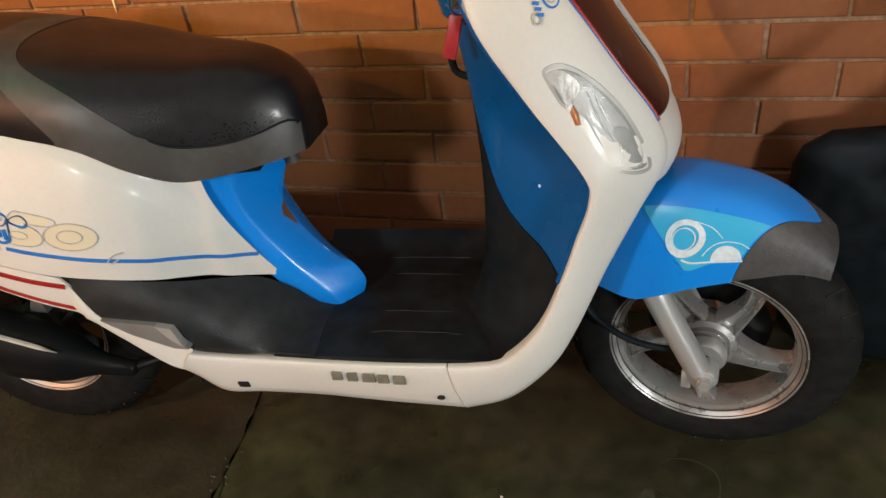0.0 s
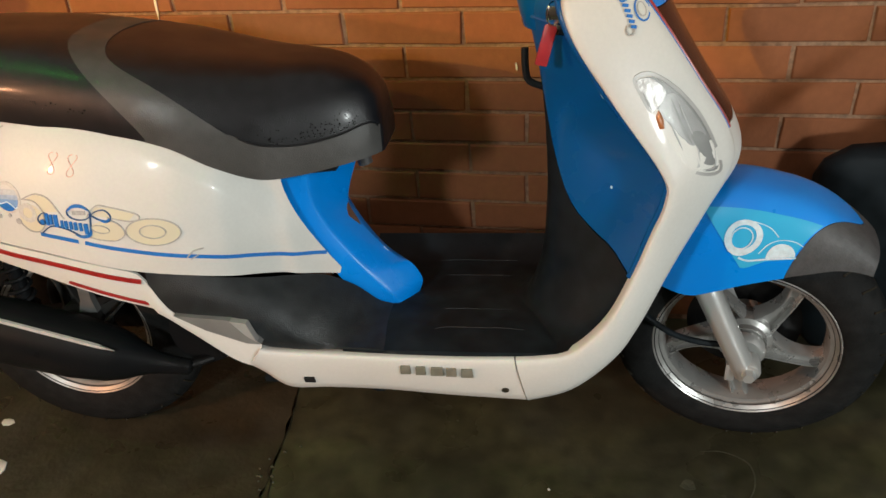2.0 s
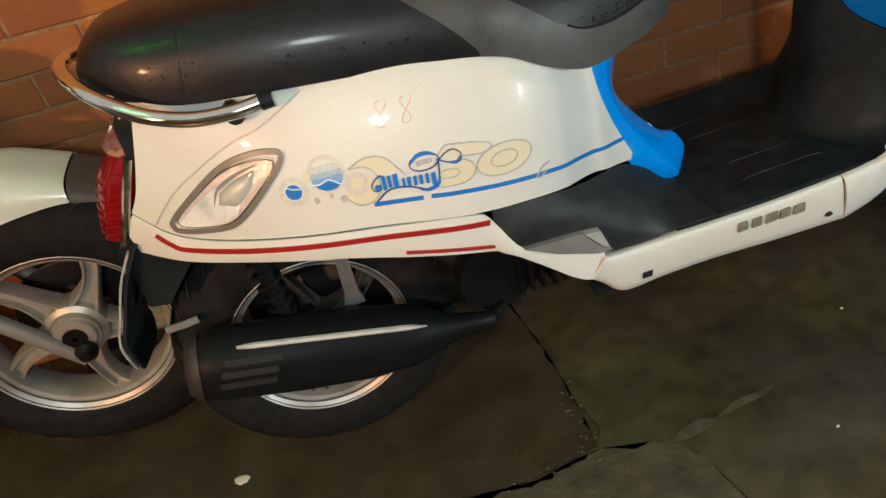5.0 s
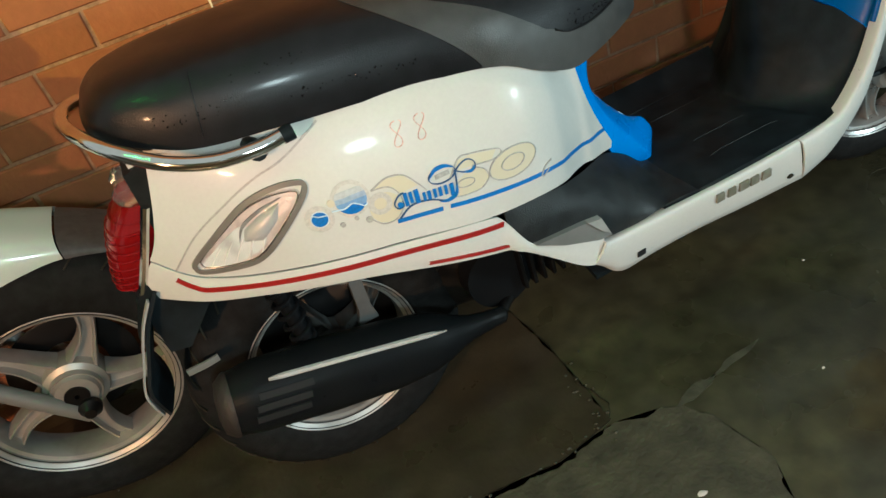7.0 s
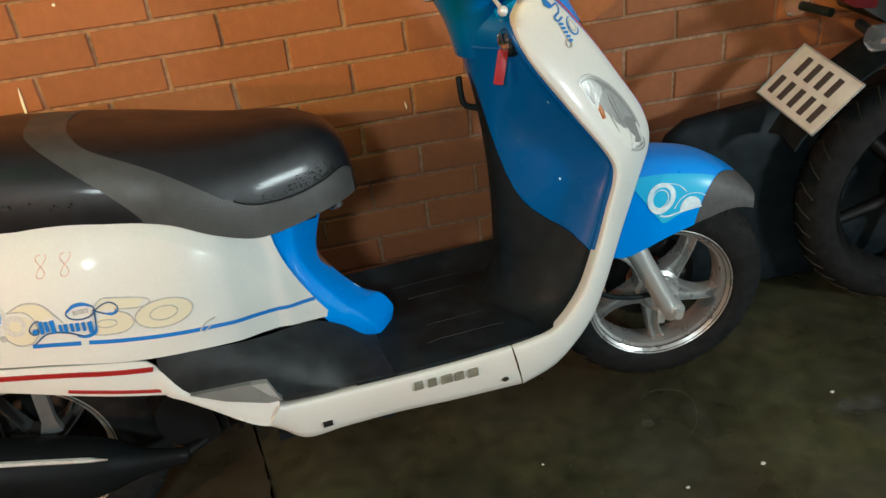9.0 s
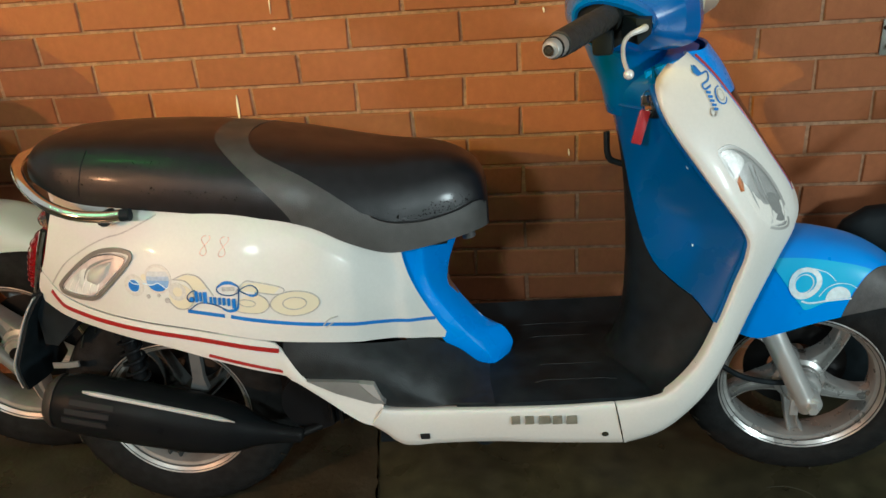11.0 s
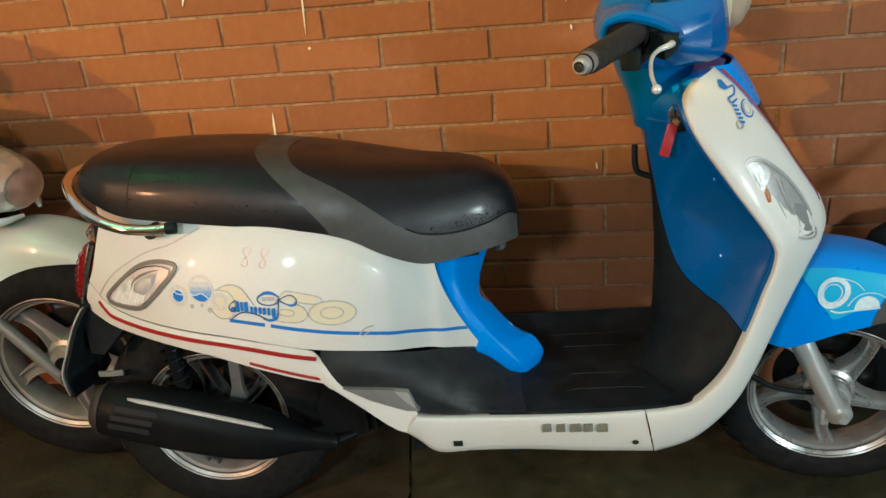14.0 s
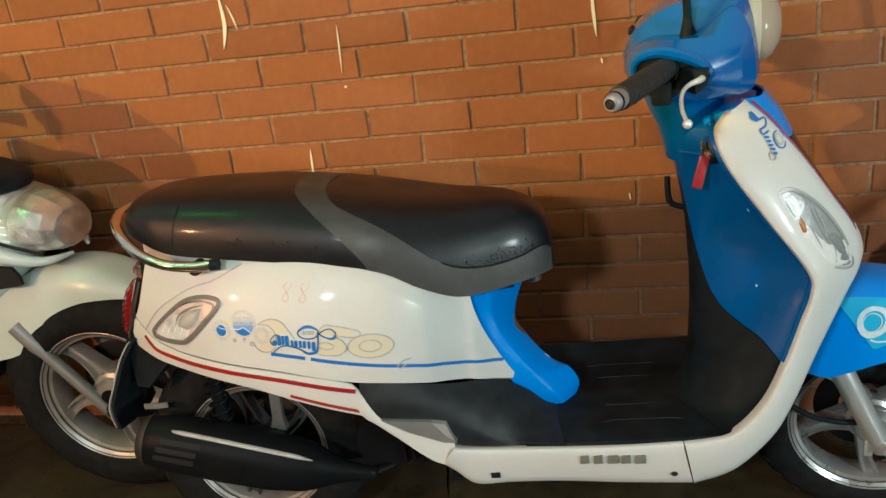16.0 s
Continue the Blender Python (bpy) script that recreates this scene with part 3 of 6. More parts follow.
# decals of the near panel
d = part("panel_seam", ribbon([(-1.36, 0.557), (-1.316, 0.601), (-1.261, 0.635), (-1.217, 0.655), (-1.178, 0.666), (-1.12, 0.692)], 0.0022, on_body, 40, lift=0.0008), DECAL_GREY, scooter, "fine dark panel seam")
red_line = [(-1.366, 0.543), (-1.35, 0.527), (-1.332, 0.518), (-1.27, 0.511), (-1.16, 0.502), (-1.054, 0.487), (-0.943, 0.461)]
for side in (on_body, mirror_y(on_body)):
    part("red_stripe", ribbon(red_line, 0.0075, side, 50, lift=0.0034), DECAL_RED, scooter, "red pinstripe")
    part("red_stripe", ribbon([(-1.06, 0.459), (-1.0, 0.4405), (-0.942, 0.42)], 0.0045, side, 24, lift=0.004), DECAL_RED, scooter)
    part("blue_stripe", ribbon([(-1.08, 0.541), (-1.05, 0.537), (-1.019, 0.532)], 0.0058, side, 16), DECAL_BLUE, scooter, "blue pinstripe")
    part("blue_stripe", ribbon([(-1.009, 0.5305), (-0.935, 0.5135), (-0.861, 0.499), (-0.815, 0.4845), (-0.755, 0.463), (-0.691, 0.444)], 0.0058, side, 40), DECAL_BLUE, scooter)
    for pts, w in (([(-0.866, 0.498), (-0.856, 0.507), (-0.842, 0.509)], 0.002), ([(-0.862, 0.494), (-0.85, 0.5)], 0.002)):
        part("scratch", ribbon(pts, w, side, 8, lift=0.002), DECAL_GREY, scooter)
    # bubbles: grey haloes, fading from pale above to blue below a white wave
    for x, z, r, w in ((-1.1685, 0.583, 0.0145, 0.0075), (-1.124, 0.595, 0.0215, 0.005), (-1.0921, 0.5742, 0.0115, 0.007)):
        part("ring_decal", ribbon(ring_pts(x, z, r, r, 14), w, side, 36, closed=True, lift=0.0009), RING_GREY, scooter, "pale grey ring decal")
    for x, z, r in ((-1.1122, 0.5594, 0.0046), (-1.1261, 0.5677, 0.003), (-1.145, 0.5655, 0.0036)):
        part("bubble_decal", blob(ring_pts(x, z, r, r, 14), side, 0.0014, rings=2), DECAL_GREY, scooter)
    part("bubble_decal", blob(ring_pts(-1.1484, 0.5979, 0.005, 0.005, 14), side, 0.0014, rings=2), DECAL_PALE, scooter)
    part("bubble_decal", blob(ring_pts(-1.1685, 0.583, 0.0105, 0.0105, 24), side, 0.0016), DECAL_BLUE, scooter, "blue bubble decal with a white rim")
    part("wave_decal", ribbon(ring_pts(-1.1685, 0.583, 0.0106, 0.0106, 14), 0.0011, side, 30, closed=True, lift=0.002), DECAL_WHITE, scooter)
    part("wave_decal", ribbon([(-1.178, 0.5885), (-1.1745, 0.59), (-1.1695, 0.587), (-1.163, 0.586), (-1.159, 0.5855)], 0.0015, side, 16, lift=0.0021), DECAL_WHITE, scooter)
    x, z, r = -1.124, 0.595, 0.02
    for top, colour, lift in ((0.6, BUBBLE_FAINT, 0.001), (0.22, BUBBLE_PALE, 0.0012), (-0.12, BUBBLE_MID, 0.0014)):
        a0 = math.asin(top)
        arc = [(x + r * math.cos(a), z + r * math.sin(a)) for a in (math.pi - a0 + (math.pi + 2 * a0) * k / 20 for k in range(21))]
        part("bubble_decal", blob(arc, side, lift, rings=3), colour, scooter)
    wave = [(-1.1425, 0.5865), (-1.1364, 0.5855), (-1.13, 0.5872), (-1.1239, 0.589), (-1.1175, 0.5855), (-1.1109, 0.5805), (-1.1065, 0.583)]
    deep = [(x + r * math.cos(a), z + r * math.sin(a)) for a in (math.radians(205 + 12 * k) for k in range(11))] + wave[::-1]
    part("bubble_decal", blob(deep, side, 0.0017, rings=3), DECAL_BLUE, scooter, "blue lower part of a bubble decal")
    part("wave_decal", ribbon([(-1.1515, 0.5876)] + wave, 0.0016, side, 24, lift=0.0021), DECAL_WHITE, scooter)
    # large outlined numerals and loops
    oval, eye = ring_pts(-0.9045, 0.544, 0.0385, 0.0215, 30, -0.06), ring_pts(-0.905, 0.5445, 0.0185, 0.0105, 12, -0.06)
    five_top = [(-0.999, 0.567), (-0.98, 0.5875), (-0.962, 0.5865), (-0.924, 0.5745), (-0.9195, 0.566), (-0.9345, 0.563), (-0.9645, 0.5705)]
    five_bowl = [(-0.9645, 0.5685), (-0.949, 0.5575), (-0.9455, 0.543), (-0.9595, 0.5335), (-0.983, 0.5355), (-0.998, 0.54)]
    for fill in (oval, [(-0.98, 0.586), (-0.962, 0.585), (-0.925, 0.5735), (-0.9345, 0.564), (-0.9645, 0.57), (-0.99, 0.574)], five_bowl + [(-0.99, 0.56)],
                 ring_pts(-1.087, 0.566, 0.021, 0.021, 20), [(-1.094, 0.594), (-1.0753, 0.602), (-1.054, 0.599), (-1.04, 0.579), (-1.064, 0.577), (-1.073, 0.59)]):
        part("numeral_fill", blob(fill, side, 0.0005), DECAL_PALE, scooter)
    for pts, closed, w in ((oval[::2], True, 0.0016), (eye, True, 0.0015), (five_top, False, 0.0014), (five_bowl, False, 0.0014), (ring_pts(-0.979, 0.5525, 0.013, 0.006, 10, -0.2), True, 0.0011)):
        part("numeral_outline", ribbon(pts, w, side, 44, closed=closed, lift=0.0016), DECAL_GREY, scooter)
    for pts, w in (([(-1.0975, 0.5945), (-1.074, 0.603), (-1.0525, 0.598), (-1.0385, 0.5795), (-1.032, 0.568)], 0.0016),
                   ([(-1.0975, 0.5945), (-1.0765, 0.592), (-1.066, 0.578), (-1.0665, 0.559), (-1.08, 0.5455), (-1.097, 0.5455), (-1.109, 0.5575)], 0.0013)):
        part("loop_decal", ribbon(pts, w, side, 34, lift=0.0015), DECAL_GREY, scooter)
    # plain shapes in place of the model's emblem
    part("emblem_loop", ribbon([(-1.076, 0.5435), (-1.056, 0.5558), (-1.031, 0.5523), (-1.009, 0.5407), (-0.9955, 0.5448), (-0.9918, 0.5585), (-0.989, 0.5745)], 0.0016, side, 34, lift=0.0022), DECAL_NAVY, scooter)
    part("emblem_loop", ribbon([(-1.02, 0.544), (-1.0085, 0.5408), (-0.996, 0.5448), (-0.992, 0.558)], 0.0046, side, 24, lift=0.0024, taper=True), DECAL_BLUE, scooter)
    part("emblem_loop", ribbon(ring_pts(-1.0065, 0.578, 0.0185, 0.0105, 12, -0.02), 0.0013, side, 30, closed=True, lift=0.0022), DECAL_NAVY, scooter)
    part("emblem_loop", ribbon([(-1.024, 0.58), (-1.014, 0.5878), (-1.0, 0.588), (-0.989, 0.5815)], 0.0046, side, 20, lift=0.0024, taper=True), DECAL_BLUE, scooter)
    part("emblem_loop", ribbon([(-0.9905, 0.577), (-0.9775, 0.568), (-0.963, 0.5645), (-0.9595, 0.5735), (-0.967, 0.5817), (-0.978, 0.581), (-0.9905, 0.574)], 0.0013, side, 34, lift=0.0022), DECAL_NAVY, scooter)
    part("emblem_loop", ribbon([(-0.978, 0.568), (-0.967, 0.5648), (-0.961, 0.57)], 0.0036, side, 14, lift=0.0024, taper=True), DECAL_BLUE, scooter)
    part("emblem_loop", ribbon([(-1.061, 0.577), (-1.069, 0.5745), (-1.0765, 0.566), (-1.0735, 0.5585), (-1.066, 0.5595), (-1.0655, 0.567)], 0.0014, side, 24, lift=0.0022), DECAL_NAVY, scooter)
    part("bubble_decal", blob(ring_pts(-1.0695, 0.5625, 0.0038, 0.0038, 12), side, 0.0024, rings=2), DECAL_BLUE, scooter)
    part("emblem_bar", blob([(-1.0165, 0.575), (-0.9965, 0.575), (-0.996, 0.581), (-1.016, 0.581)], side, 0.0012, rings=2), DECAL_GREY, scooter)
    for x0, w, h, dz in ((-1.0635, 0.0058, 0.018, 0), (-1.0565, 0.0052, 0.015, 0.001), (-1.05, 0.0075, 0.019, 0), (-1.0395, 0.0045, 0.011, -0.003), (-1.0335, 0.0055, 0.0115, -0.003), (-1.0255, 0.005, 0.012, -0.003), (-1.0185, 0.0055, 0.012, -0.003), (-1.0105, 0.005, 0.0125, -0.003), (-1.0035, 0.007, 0.016, -0.005)):
        zc = 0.566 - (x0 + 1.06) * 0.13 + dz
        part("emblem_bar", blob([(x0, zc - h / 2), (x0 + w * 0.8, zc - h / 2), (x0 + w, zc + h / 2), (x0 + w * 0.2, zc + h / 2)], side, 0.0024, rings=2), DECAL_BLUE, scooter)

# handwritten 88
for dx in (0.0, 0.036):
    x, z = -1.042 + dx * 0.85, 0.646 - dx * 0.08
    part("handwritten_eight", ribbon([(x + 0.0035 + (0.0062 + 0.0012 * math.cos(q)) * math.sin(2 * q) + 0.004 * math.cos(q), z + 0.0145 * math.cos(q)) for q in (2 * math.pi * i / 18 + 0.3 for i in range(18))], 0.001, on_body, 60, lift=0.0009), INK, scooter, "handwritten 8 in red ink")

# seat
seat_bot = table((-1.37, 0.752), (-1.33, 0.738), (-1.265, 0.714), (-1.18, 0.704), (-1.04, 0.689), (-0.94, 0.677), (-0.87, 0.658), (-0.814, 0.624), (-0.758, 0.598), (-0.706, 0.594), (-0.638, 0.6), (-0.585, 0.606))
seat_top = table((-1.37, 0.77), (-1.357, 0.79), (-1.33, 0.806), (-1.27, 0.812), (-1.165, 0.81), (-1.07, 0.803), (-1.02, 0.795), (-0.92, 0.78), (-0.86, 0.768), (-0.76, 0.751), (-0.665, 0.74), (-0.615, 0.718), (-0.592, 0.69), (-0.585, 0.66))
seat_half = table((-1.37, 0.05), (-1.357, 0.075), (-1.33, 0.1), (-1.28, 0.124), (-1.18, 0.145), (-1.03, 0.16), (-0.93, 0.166), (-0.85, 0.163), (-0.76, 0.139), (-0.7, 0.114), (-0.64, 0.088), (-0.61, 0.07), (-0.595, 0.058), (-0.585, 0.045))


def seat_at(x, v, lift=0.0):
    a = math.pi * v
    cs, sn = math.cos(a), max(0.0, math.sin(a))
    h, b, t = seat_half(x) + lift, seat_bot(x), seat_top(x) + lift
    return Vector((x, -h * math.copysign(abs(cs) ** 0.55, cs), b + (t - b) * sn ** 0.75))


bm = bmesh.new()
NX, NV = 74, 40
xs = [-1.37 + 0.785 * (0.5 - 0.5 * math.cos(math.pi * (0.02 + 0.96 * i / NX))) for i in range(NX + 1)]
rows = [[bm.verts.new(seat_at(x, j / NV)) for j in range(NV + 1)] for x in xs]
for a, b in zip(rows, rows[1:]):
    for j in range(NV):
        bm.faces.new((a[j], a[j + 1], b[j + 1], b[j]))
    bm.faces.new((a[0], b[0], b[NV], a[NV]))
bm.faces.new(rows[0])
bm.faces.new(list(reversed(rows[-1])))
seat = part("seat", bm, VINYL, scooter, "long black vinyl seat with grey inserts", angle=60)


band_l = spline([(-0.898, 0.0, 0), (-0.932, 0.085, 0), (-0.985, 0.238, 0), (-1.024, 0.39, 0), (-1.037, 0.5, 0)])
band_r = spline([(-0.745, 0.03, 0), (-0.786, 0.092, 0), (-0.867, 0.195, 0), (-0.95, 0.32, 0), (-0.984, 0.5, 0)])


def band(u, v):
    w = v if v <= 0.5 else 1 - v
    l, r = band_l(w * 2), band_r(w * 2)
    vv = l.y + (r.y - l.y) * u
    return seat_at(l.x + (r.x - l.x) * u, vv if v <= 0.5 else 1 - vv, 0.0009)


part("seat_band", slab(band, 12, 56, 0.006, inward=(-0.9, 0, 0.7)), VINYL_GREY, seat, "grey vinyl insert band")
pipe_v = table((-0.93, 0.05), (-0.85, 0.085), (-0.785, 0.098), (-0.766, 0.085), (-0.739, 0.074), (-0.684, 0.066), (-0.635, 0.084), (-0.6, 0.133), (-0.588, 0.16))
for s in (0, 1):
    def skirt(u, v, s=s):
        x = -0.9 + 0.311 * u
        w = pipe_v(x) * v
        return seat_at(x, (1 - w) if s else w, 0.0008)
    part("seat_skirt", slab(skirt, 36, 6, 0.006, inward=(-0.7, 0, 0.7)), VINYL_GREY, seat, "grey vinyl lower edge")
    part("piping", tube([seat_at(x, 1 - pipe_v(x) if s else pipe_v(x), 0.0018) for x in (-0.775 + 0.186 * i / 16 for i in range(17))], 0.0015, 6), VINYL, seat)
    part("seat_seam", tube([seat_at(-1.25 + 0.025 * math.sin(3 * w), (1 - w) if s else w, 0.0005) for w in (0.02 + 0.26 * i / 12 for i in range(13))], 0.0007, 5), VINYL, seat)
rng = random.Random(11)
bm = bmesh.new()
for xa, xb, va, vb, n in ((-0.745, -0.62, 0.006, 0.026, 48), (-0.66, -0.615, 0.01, 0.09, 26), (-1.16, -0.97, 0.05, 0.08, 40), (-0.75, -0.64, 0.02, 0.05, 30), (-1.3, -1.2, 0.07, 0.12, 30), (-1.2, -1.1, 0.17, 0.22, 16), (-0.68, -0.62, 0.0, 0.06, 30)):
    for _ in range(n):
        x = rng.uniform(xa, xb)
        v = rng.uniform(va, vb) + (pipe_v(x) if xa > -0.8 else 0)
        r = rng.uniform(0.0004, 0.0011) * (1.6 if rng.random() < 0.15 else 1)
        got = bmesh.ops.create_icosphere(bm, subdivisions=1, radius=r, matrix=Matrix.Translation(seat_at(x, v, 0.0006)) @ Matrix.Diagonal((1.1, 0.8, 1.0, 1)))
drops = part("rain_beading", bm, WATER, seat, "scattered rain drops on the vinyl", angle=80)
drops["kind"] = "stuff"
part("seat_base", loft([[(x, -w, z), (x, w, z), (x, w, z - 0.02), (x, -w, z - 0.02)] for x, w, z in ((-1.34, 0.06, 0.74), (-1.2, 0.12, 0.706), (-1.0, 0.14, 0.687), (-0.85, 0.12, 0.645), (-0.75, 0.09, 0.602), (-0.66, 0.07, 0.602))]), PLASTIC, scooter)
part("seat_lock", tube([(-0.628, -0.03, 0.605), (-0.622, -0.03, 0.578)], 0.012, 12), GREY_PLASTIC, scooter)

# grab rail behind the seat
rail = [(-1.165, -0.17, 0.7), (-1.2, -0.171, 0.699), (-1.25, -0.165, 0.704), (-1.3, -0.148, 0.72), (-1.345, -0.115, 0.744), (-1.375, -0.075, 0.762), (-1.391, -0.03, 0.769), (-1.393, 0.0, 0.77)]
rail = rail + [(x, -y, z) for x, y, z in reversed(rail[:-1])]
grab = part("grab_rail", tube(rail, 0.0095, 14, smooth=70), CHROME, scooter, "chrome tubular grab rail")
for s in (-1, 1):
    part("end_cap", tube([(-1.168, s * 0.17, 0.7), (-1.153, s * 0.1695, 0.7005)], 0.0102, 14), PLASTIC, grab)
    part("rail_bracket", tube([(-1.2, s * 0.166, 0.693), (-1.205, s * 0.12, 0.688)], 0.012, 10), PLASTIC, scooter)
bm = loft([[(x, -w, z0), (x, -w, z1), (x, w, z1), (x, w, z0)] for x, w, z0, z1 in ((-1.35, 0.045, 0.69, 0.735), (-1.3, 0.08, 0.69, 0.716), (-1.2, 0.12, 0.69, 0.704))])
part("tail_top", bm, WHITE, scooter)

# blue cover under the seat's front: flat flank, soft crease, front face swelling into a toe
cover_edge = spline([(-0.734, -0.1, 0.604), (-0.738, -0.101, 0.583), (-0.728, -0.096, 0.54), (-0.711, -0.089, 0.485), (-0.69, -0.081, 0.439), (-0.668, -0.074, 0.394), (-0.648, -0.066, 0.358), (-0.627, -0.057, 0.333), (-0.606, -0.046, 0.32)])
cover_crease = spline([(-0.694, -0.083, 0.604), (-0.7, -0.082, 0.583), (-0.703, -0.076, 0.535), (-0.686, -0.066, 0.483), (-0.661, -0.058, 0.437), (-0.638, -0.054, 0.402), (-0.615, -0.05, 0.369), (-0.598, -0.046, 0.345), (-0.585, -0.038, 0.32)])
cover_spine = spline([(-0.628, 0, 0.604), (-0.64, 0, 0.57), (-0.658, 0, 0.525), (-0.663, 0, 0.488), (-0.638, 0, 0.448), (-0.61, 0, 0.414), (-0.588, 0, 0.393), (-0.567, 0, 0.384), (-0.556, 0, 0.365), (-0.553, 0, 0.345), (-0.562, 0, 0.318)])


def nose(u, v):
    e, c, m = cover_edge(u), cover_crease(u), cover_spine(u)
    w = 2 * min(v, 1 - v)
    e = e + Vector((-0.012, 0.008, 0))
    m = m.lerp(Vector((c.x + 0.02, 0, m.z)), 0.15 if u < 0.72 else 0.15 * max(0.0, (0.9 - u) / 0.18))
    near, over = e.lerp(c, 0.95), c.lerp(m, 0.06)
    if w < 0.42:
        p = spline([e, e.lerp(c, 0.5) + Vector((0.001, -0.001, 0)), near])(w / 0.42)
    elif w < 0.48:
        p = near.lerp(over, (w - 0.42) / 0.06)
    else:
        p = spline([over, c.lerp(m, 0.5) + Vector((0.0015, 0, 0)), m.lerp(c, 0.12) + Vector((0.001, 0, 0)), m])((w - 0.48) / 0.52)
    return Vector((p.x, math.copysign(p.y, v - 0.5), p.z))


def on_cover(a, b, lift=0.0):
    return nose(a, b) + Vector((0.9, -0.3, 0.3)) * (lift + 0.0006)


part("seat_front_cover", slab(nose, 56, 60, 0.004, inward=(-0.85, 0, 0.45)), BLUE, scooter, "blue painted cover below the seat", angle=60)
# Plain brown patch laid on the cover's front face.
part("paint_chip", blob([(0.275, 0.46), (0.3, 0.41), (0.335, 0.385), (0.38, 0.42), (0.36, 0.46), (0.31, 0.5)], on_cover, 0.0006, rings=2), mat("flat_brown", (0.13, 0.06, 0.035), 0.7, grain=0.2), scooter, "brown patch on the blue cover")
part("paint_chip", blob([(0.5, 0.462), (0.515, 0.455), (0.535, 0.468), (0.52, 0.478)], on_cover, 0.0006, rings=2), DECAL_WHITE, scooter, "small pale chip in the paint")

# floorboard: black tray with ribs, rising behind into the side covers
rows = []
for x, pts in ((-0.936, [(-0.199, 0.425), (-0.2, 0.442), (-0.199, 0.458), (-0.198, 0.474)]),
               (-0.9, [(-0.197, 0.402), (-0.2, 0.425), (-0.198, 0.447), (-0.192, 0.47)]),
               (-0.84, [(-0.192, 0.378), (-0.196, 0.415), (-0.192, 0.435), (-0.178, 0.456)]),
               (-0.785, [(-0.184, 0.338), (-0.189, 0.385), (-0.176, 0.42), (-0.144, 0.436)]),
               (-0.745, [(-0.177, 0.326), (-0.181, 0.36), (-0.16, 0.398), (-0.115, 0.423)]),
               (-0.7, [(-0.171, 0.32), (-0.166, 0.338), (-0.137, 0.376), (-0.083, 0.406)]),
               (-0.655, [(-0.168, 0.323), (-0.155, 0.327), (-0.12, 0.343), (-0.063, 0.374)]),
               (-0.61, [(-0.167, 0.32), (-0.14, 0.322), (-0.1, 0.325), (-0.045, 0.33)]),
               (-0.56, [(-0.167, 0.313), (-0.12, 0.316), (-0.07, 0.319), (0.0, 0.321)])):
    rows.append([(x, y, z) for y, z in pts])
bm = slab(surf(rows), 48, 14, 0.004, inward=(-0.7, 0, 0.3))
far_bm = mirrored(bm)
part("floor_side_cover", bm, DUSTY, scooter, "dusty black plastic side cover")
part("floor_side_cover", far_bm, DUSTY, scooter)
part("floorboard", slab(lambda u, v: (-0.66 + 0.375 * u, -0.167 + 0.334 * v, 0.318 + 0.008 * math.sin(math.pi * v) + 0.034 * max(0.0, (v - 0.8) / 0.2) ** 1.5), 12, 24, 0.03, inward=(-0.5, 0, 0)), PLASTIC, scooter, "ribbed black plastic floorboard")
for k in range(5):
    y = -0.11 + 0.055 * k
    part("floor_rib", tube([(-0.58 + 0.015 * abs(k - 4), y, 0.3215), (-0.5, y, 0.3255), (-0.4, y, 0.3245), (-0.375, y, 0.3215)], 0.0007, 6), DUSTY, scooter)


def inner_row(xn, yn, zn, xc, zc):
    prof = ((1.0, 0.0), (0.84, -0.03), (0.55, 0.5), (0.22, 0.97), (0, 1.06))
    pts = [(xn + (xc - xn) * f, -yn * s, zn + (zc - zn) * (1 - s)) for s, f in prof]
    return pts + [(x, -y, z) for x, y, z in reversed(pts[:-1])]


shield_rows = [inner_row(-0.41, 0.166, 0.318, -0.41, 0.325), inner_row(-0.35, 0.166, 0.316, -0.38, 0.328), inner_row(-0.297, 0.166, 0.33, -0.363, 0.338), inner_row(-0.252, 0.166, 0.385, -0.341, 0.41),
               inner_row(-0.222, 0.165, 0.452, -0.334, 0.49), inner_row(-0.2, 0.163, 0.52, -0.332, 0.55), inner_row(-0.184, 0.162, 0.57, -0.333, 0.6), inner_row(-0.188, 0.16, 0.607, -0.336, 0.65),
               inner_row(-0.256, 0.156, 0.702, -0.347, 0.715), inner_row(-0.308, 0.148, 0.782, -0.364, 0.785), inner_row(-0.326, 0.13, 0.832, -0.376, 0.82), inner_row(-0.322, 0.085, 0.86, -0.378, 0.84)]
shield_in = surf(shield_rows)


knee = table((0, 0.33), (0.16, 0.335), (0.3, 0.35), (0.4, 0.376), (0.5, 0.392), (0.62, 0.42), (0.7, 0.472), (0.76, 0.55), (0.82, 0.64), (0.9, 0.73), (1.0, 0.77))


def knee_edge(v):
    return knee(1 - abs(2 * v - 1))


part("lower_inner_shield", slab(lambda u, v: shield_in(u * knee_edge(v), v), 36, 44, 0.004, inward=(-0.1, 0, 0.3)), PLASTIC, scooter, "black lower inner leg shield")
part("inner_shield", slab(lambda u, v: shield_in(knee_edge(v) + 0.003 + u * (0.997 - knee_edge(v)), v), 44, 44, 0.004, inward=(-0.1, 0, 0.6)), BLUE_INNER, scooter, "dark blue inner leg shield", angle=60)


def on_inner(a, b, lift=0.0):
    return shield_in(a, b) + Vector((-0.8, -0.5, 0.1)) * (lift + 0.001)


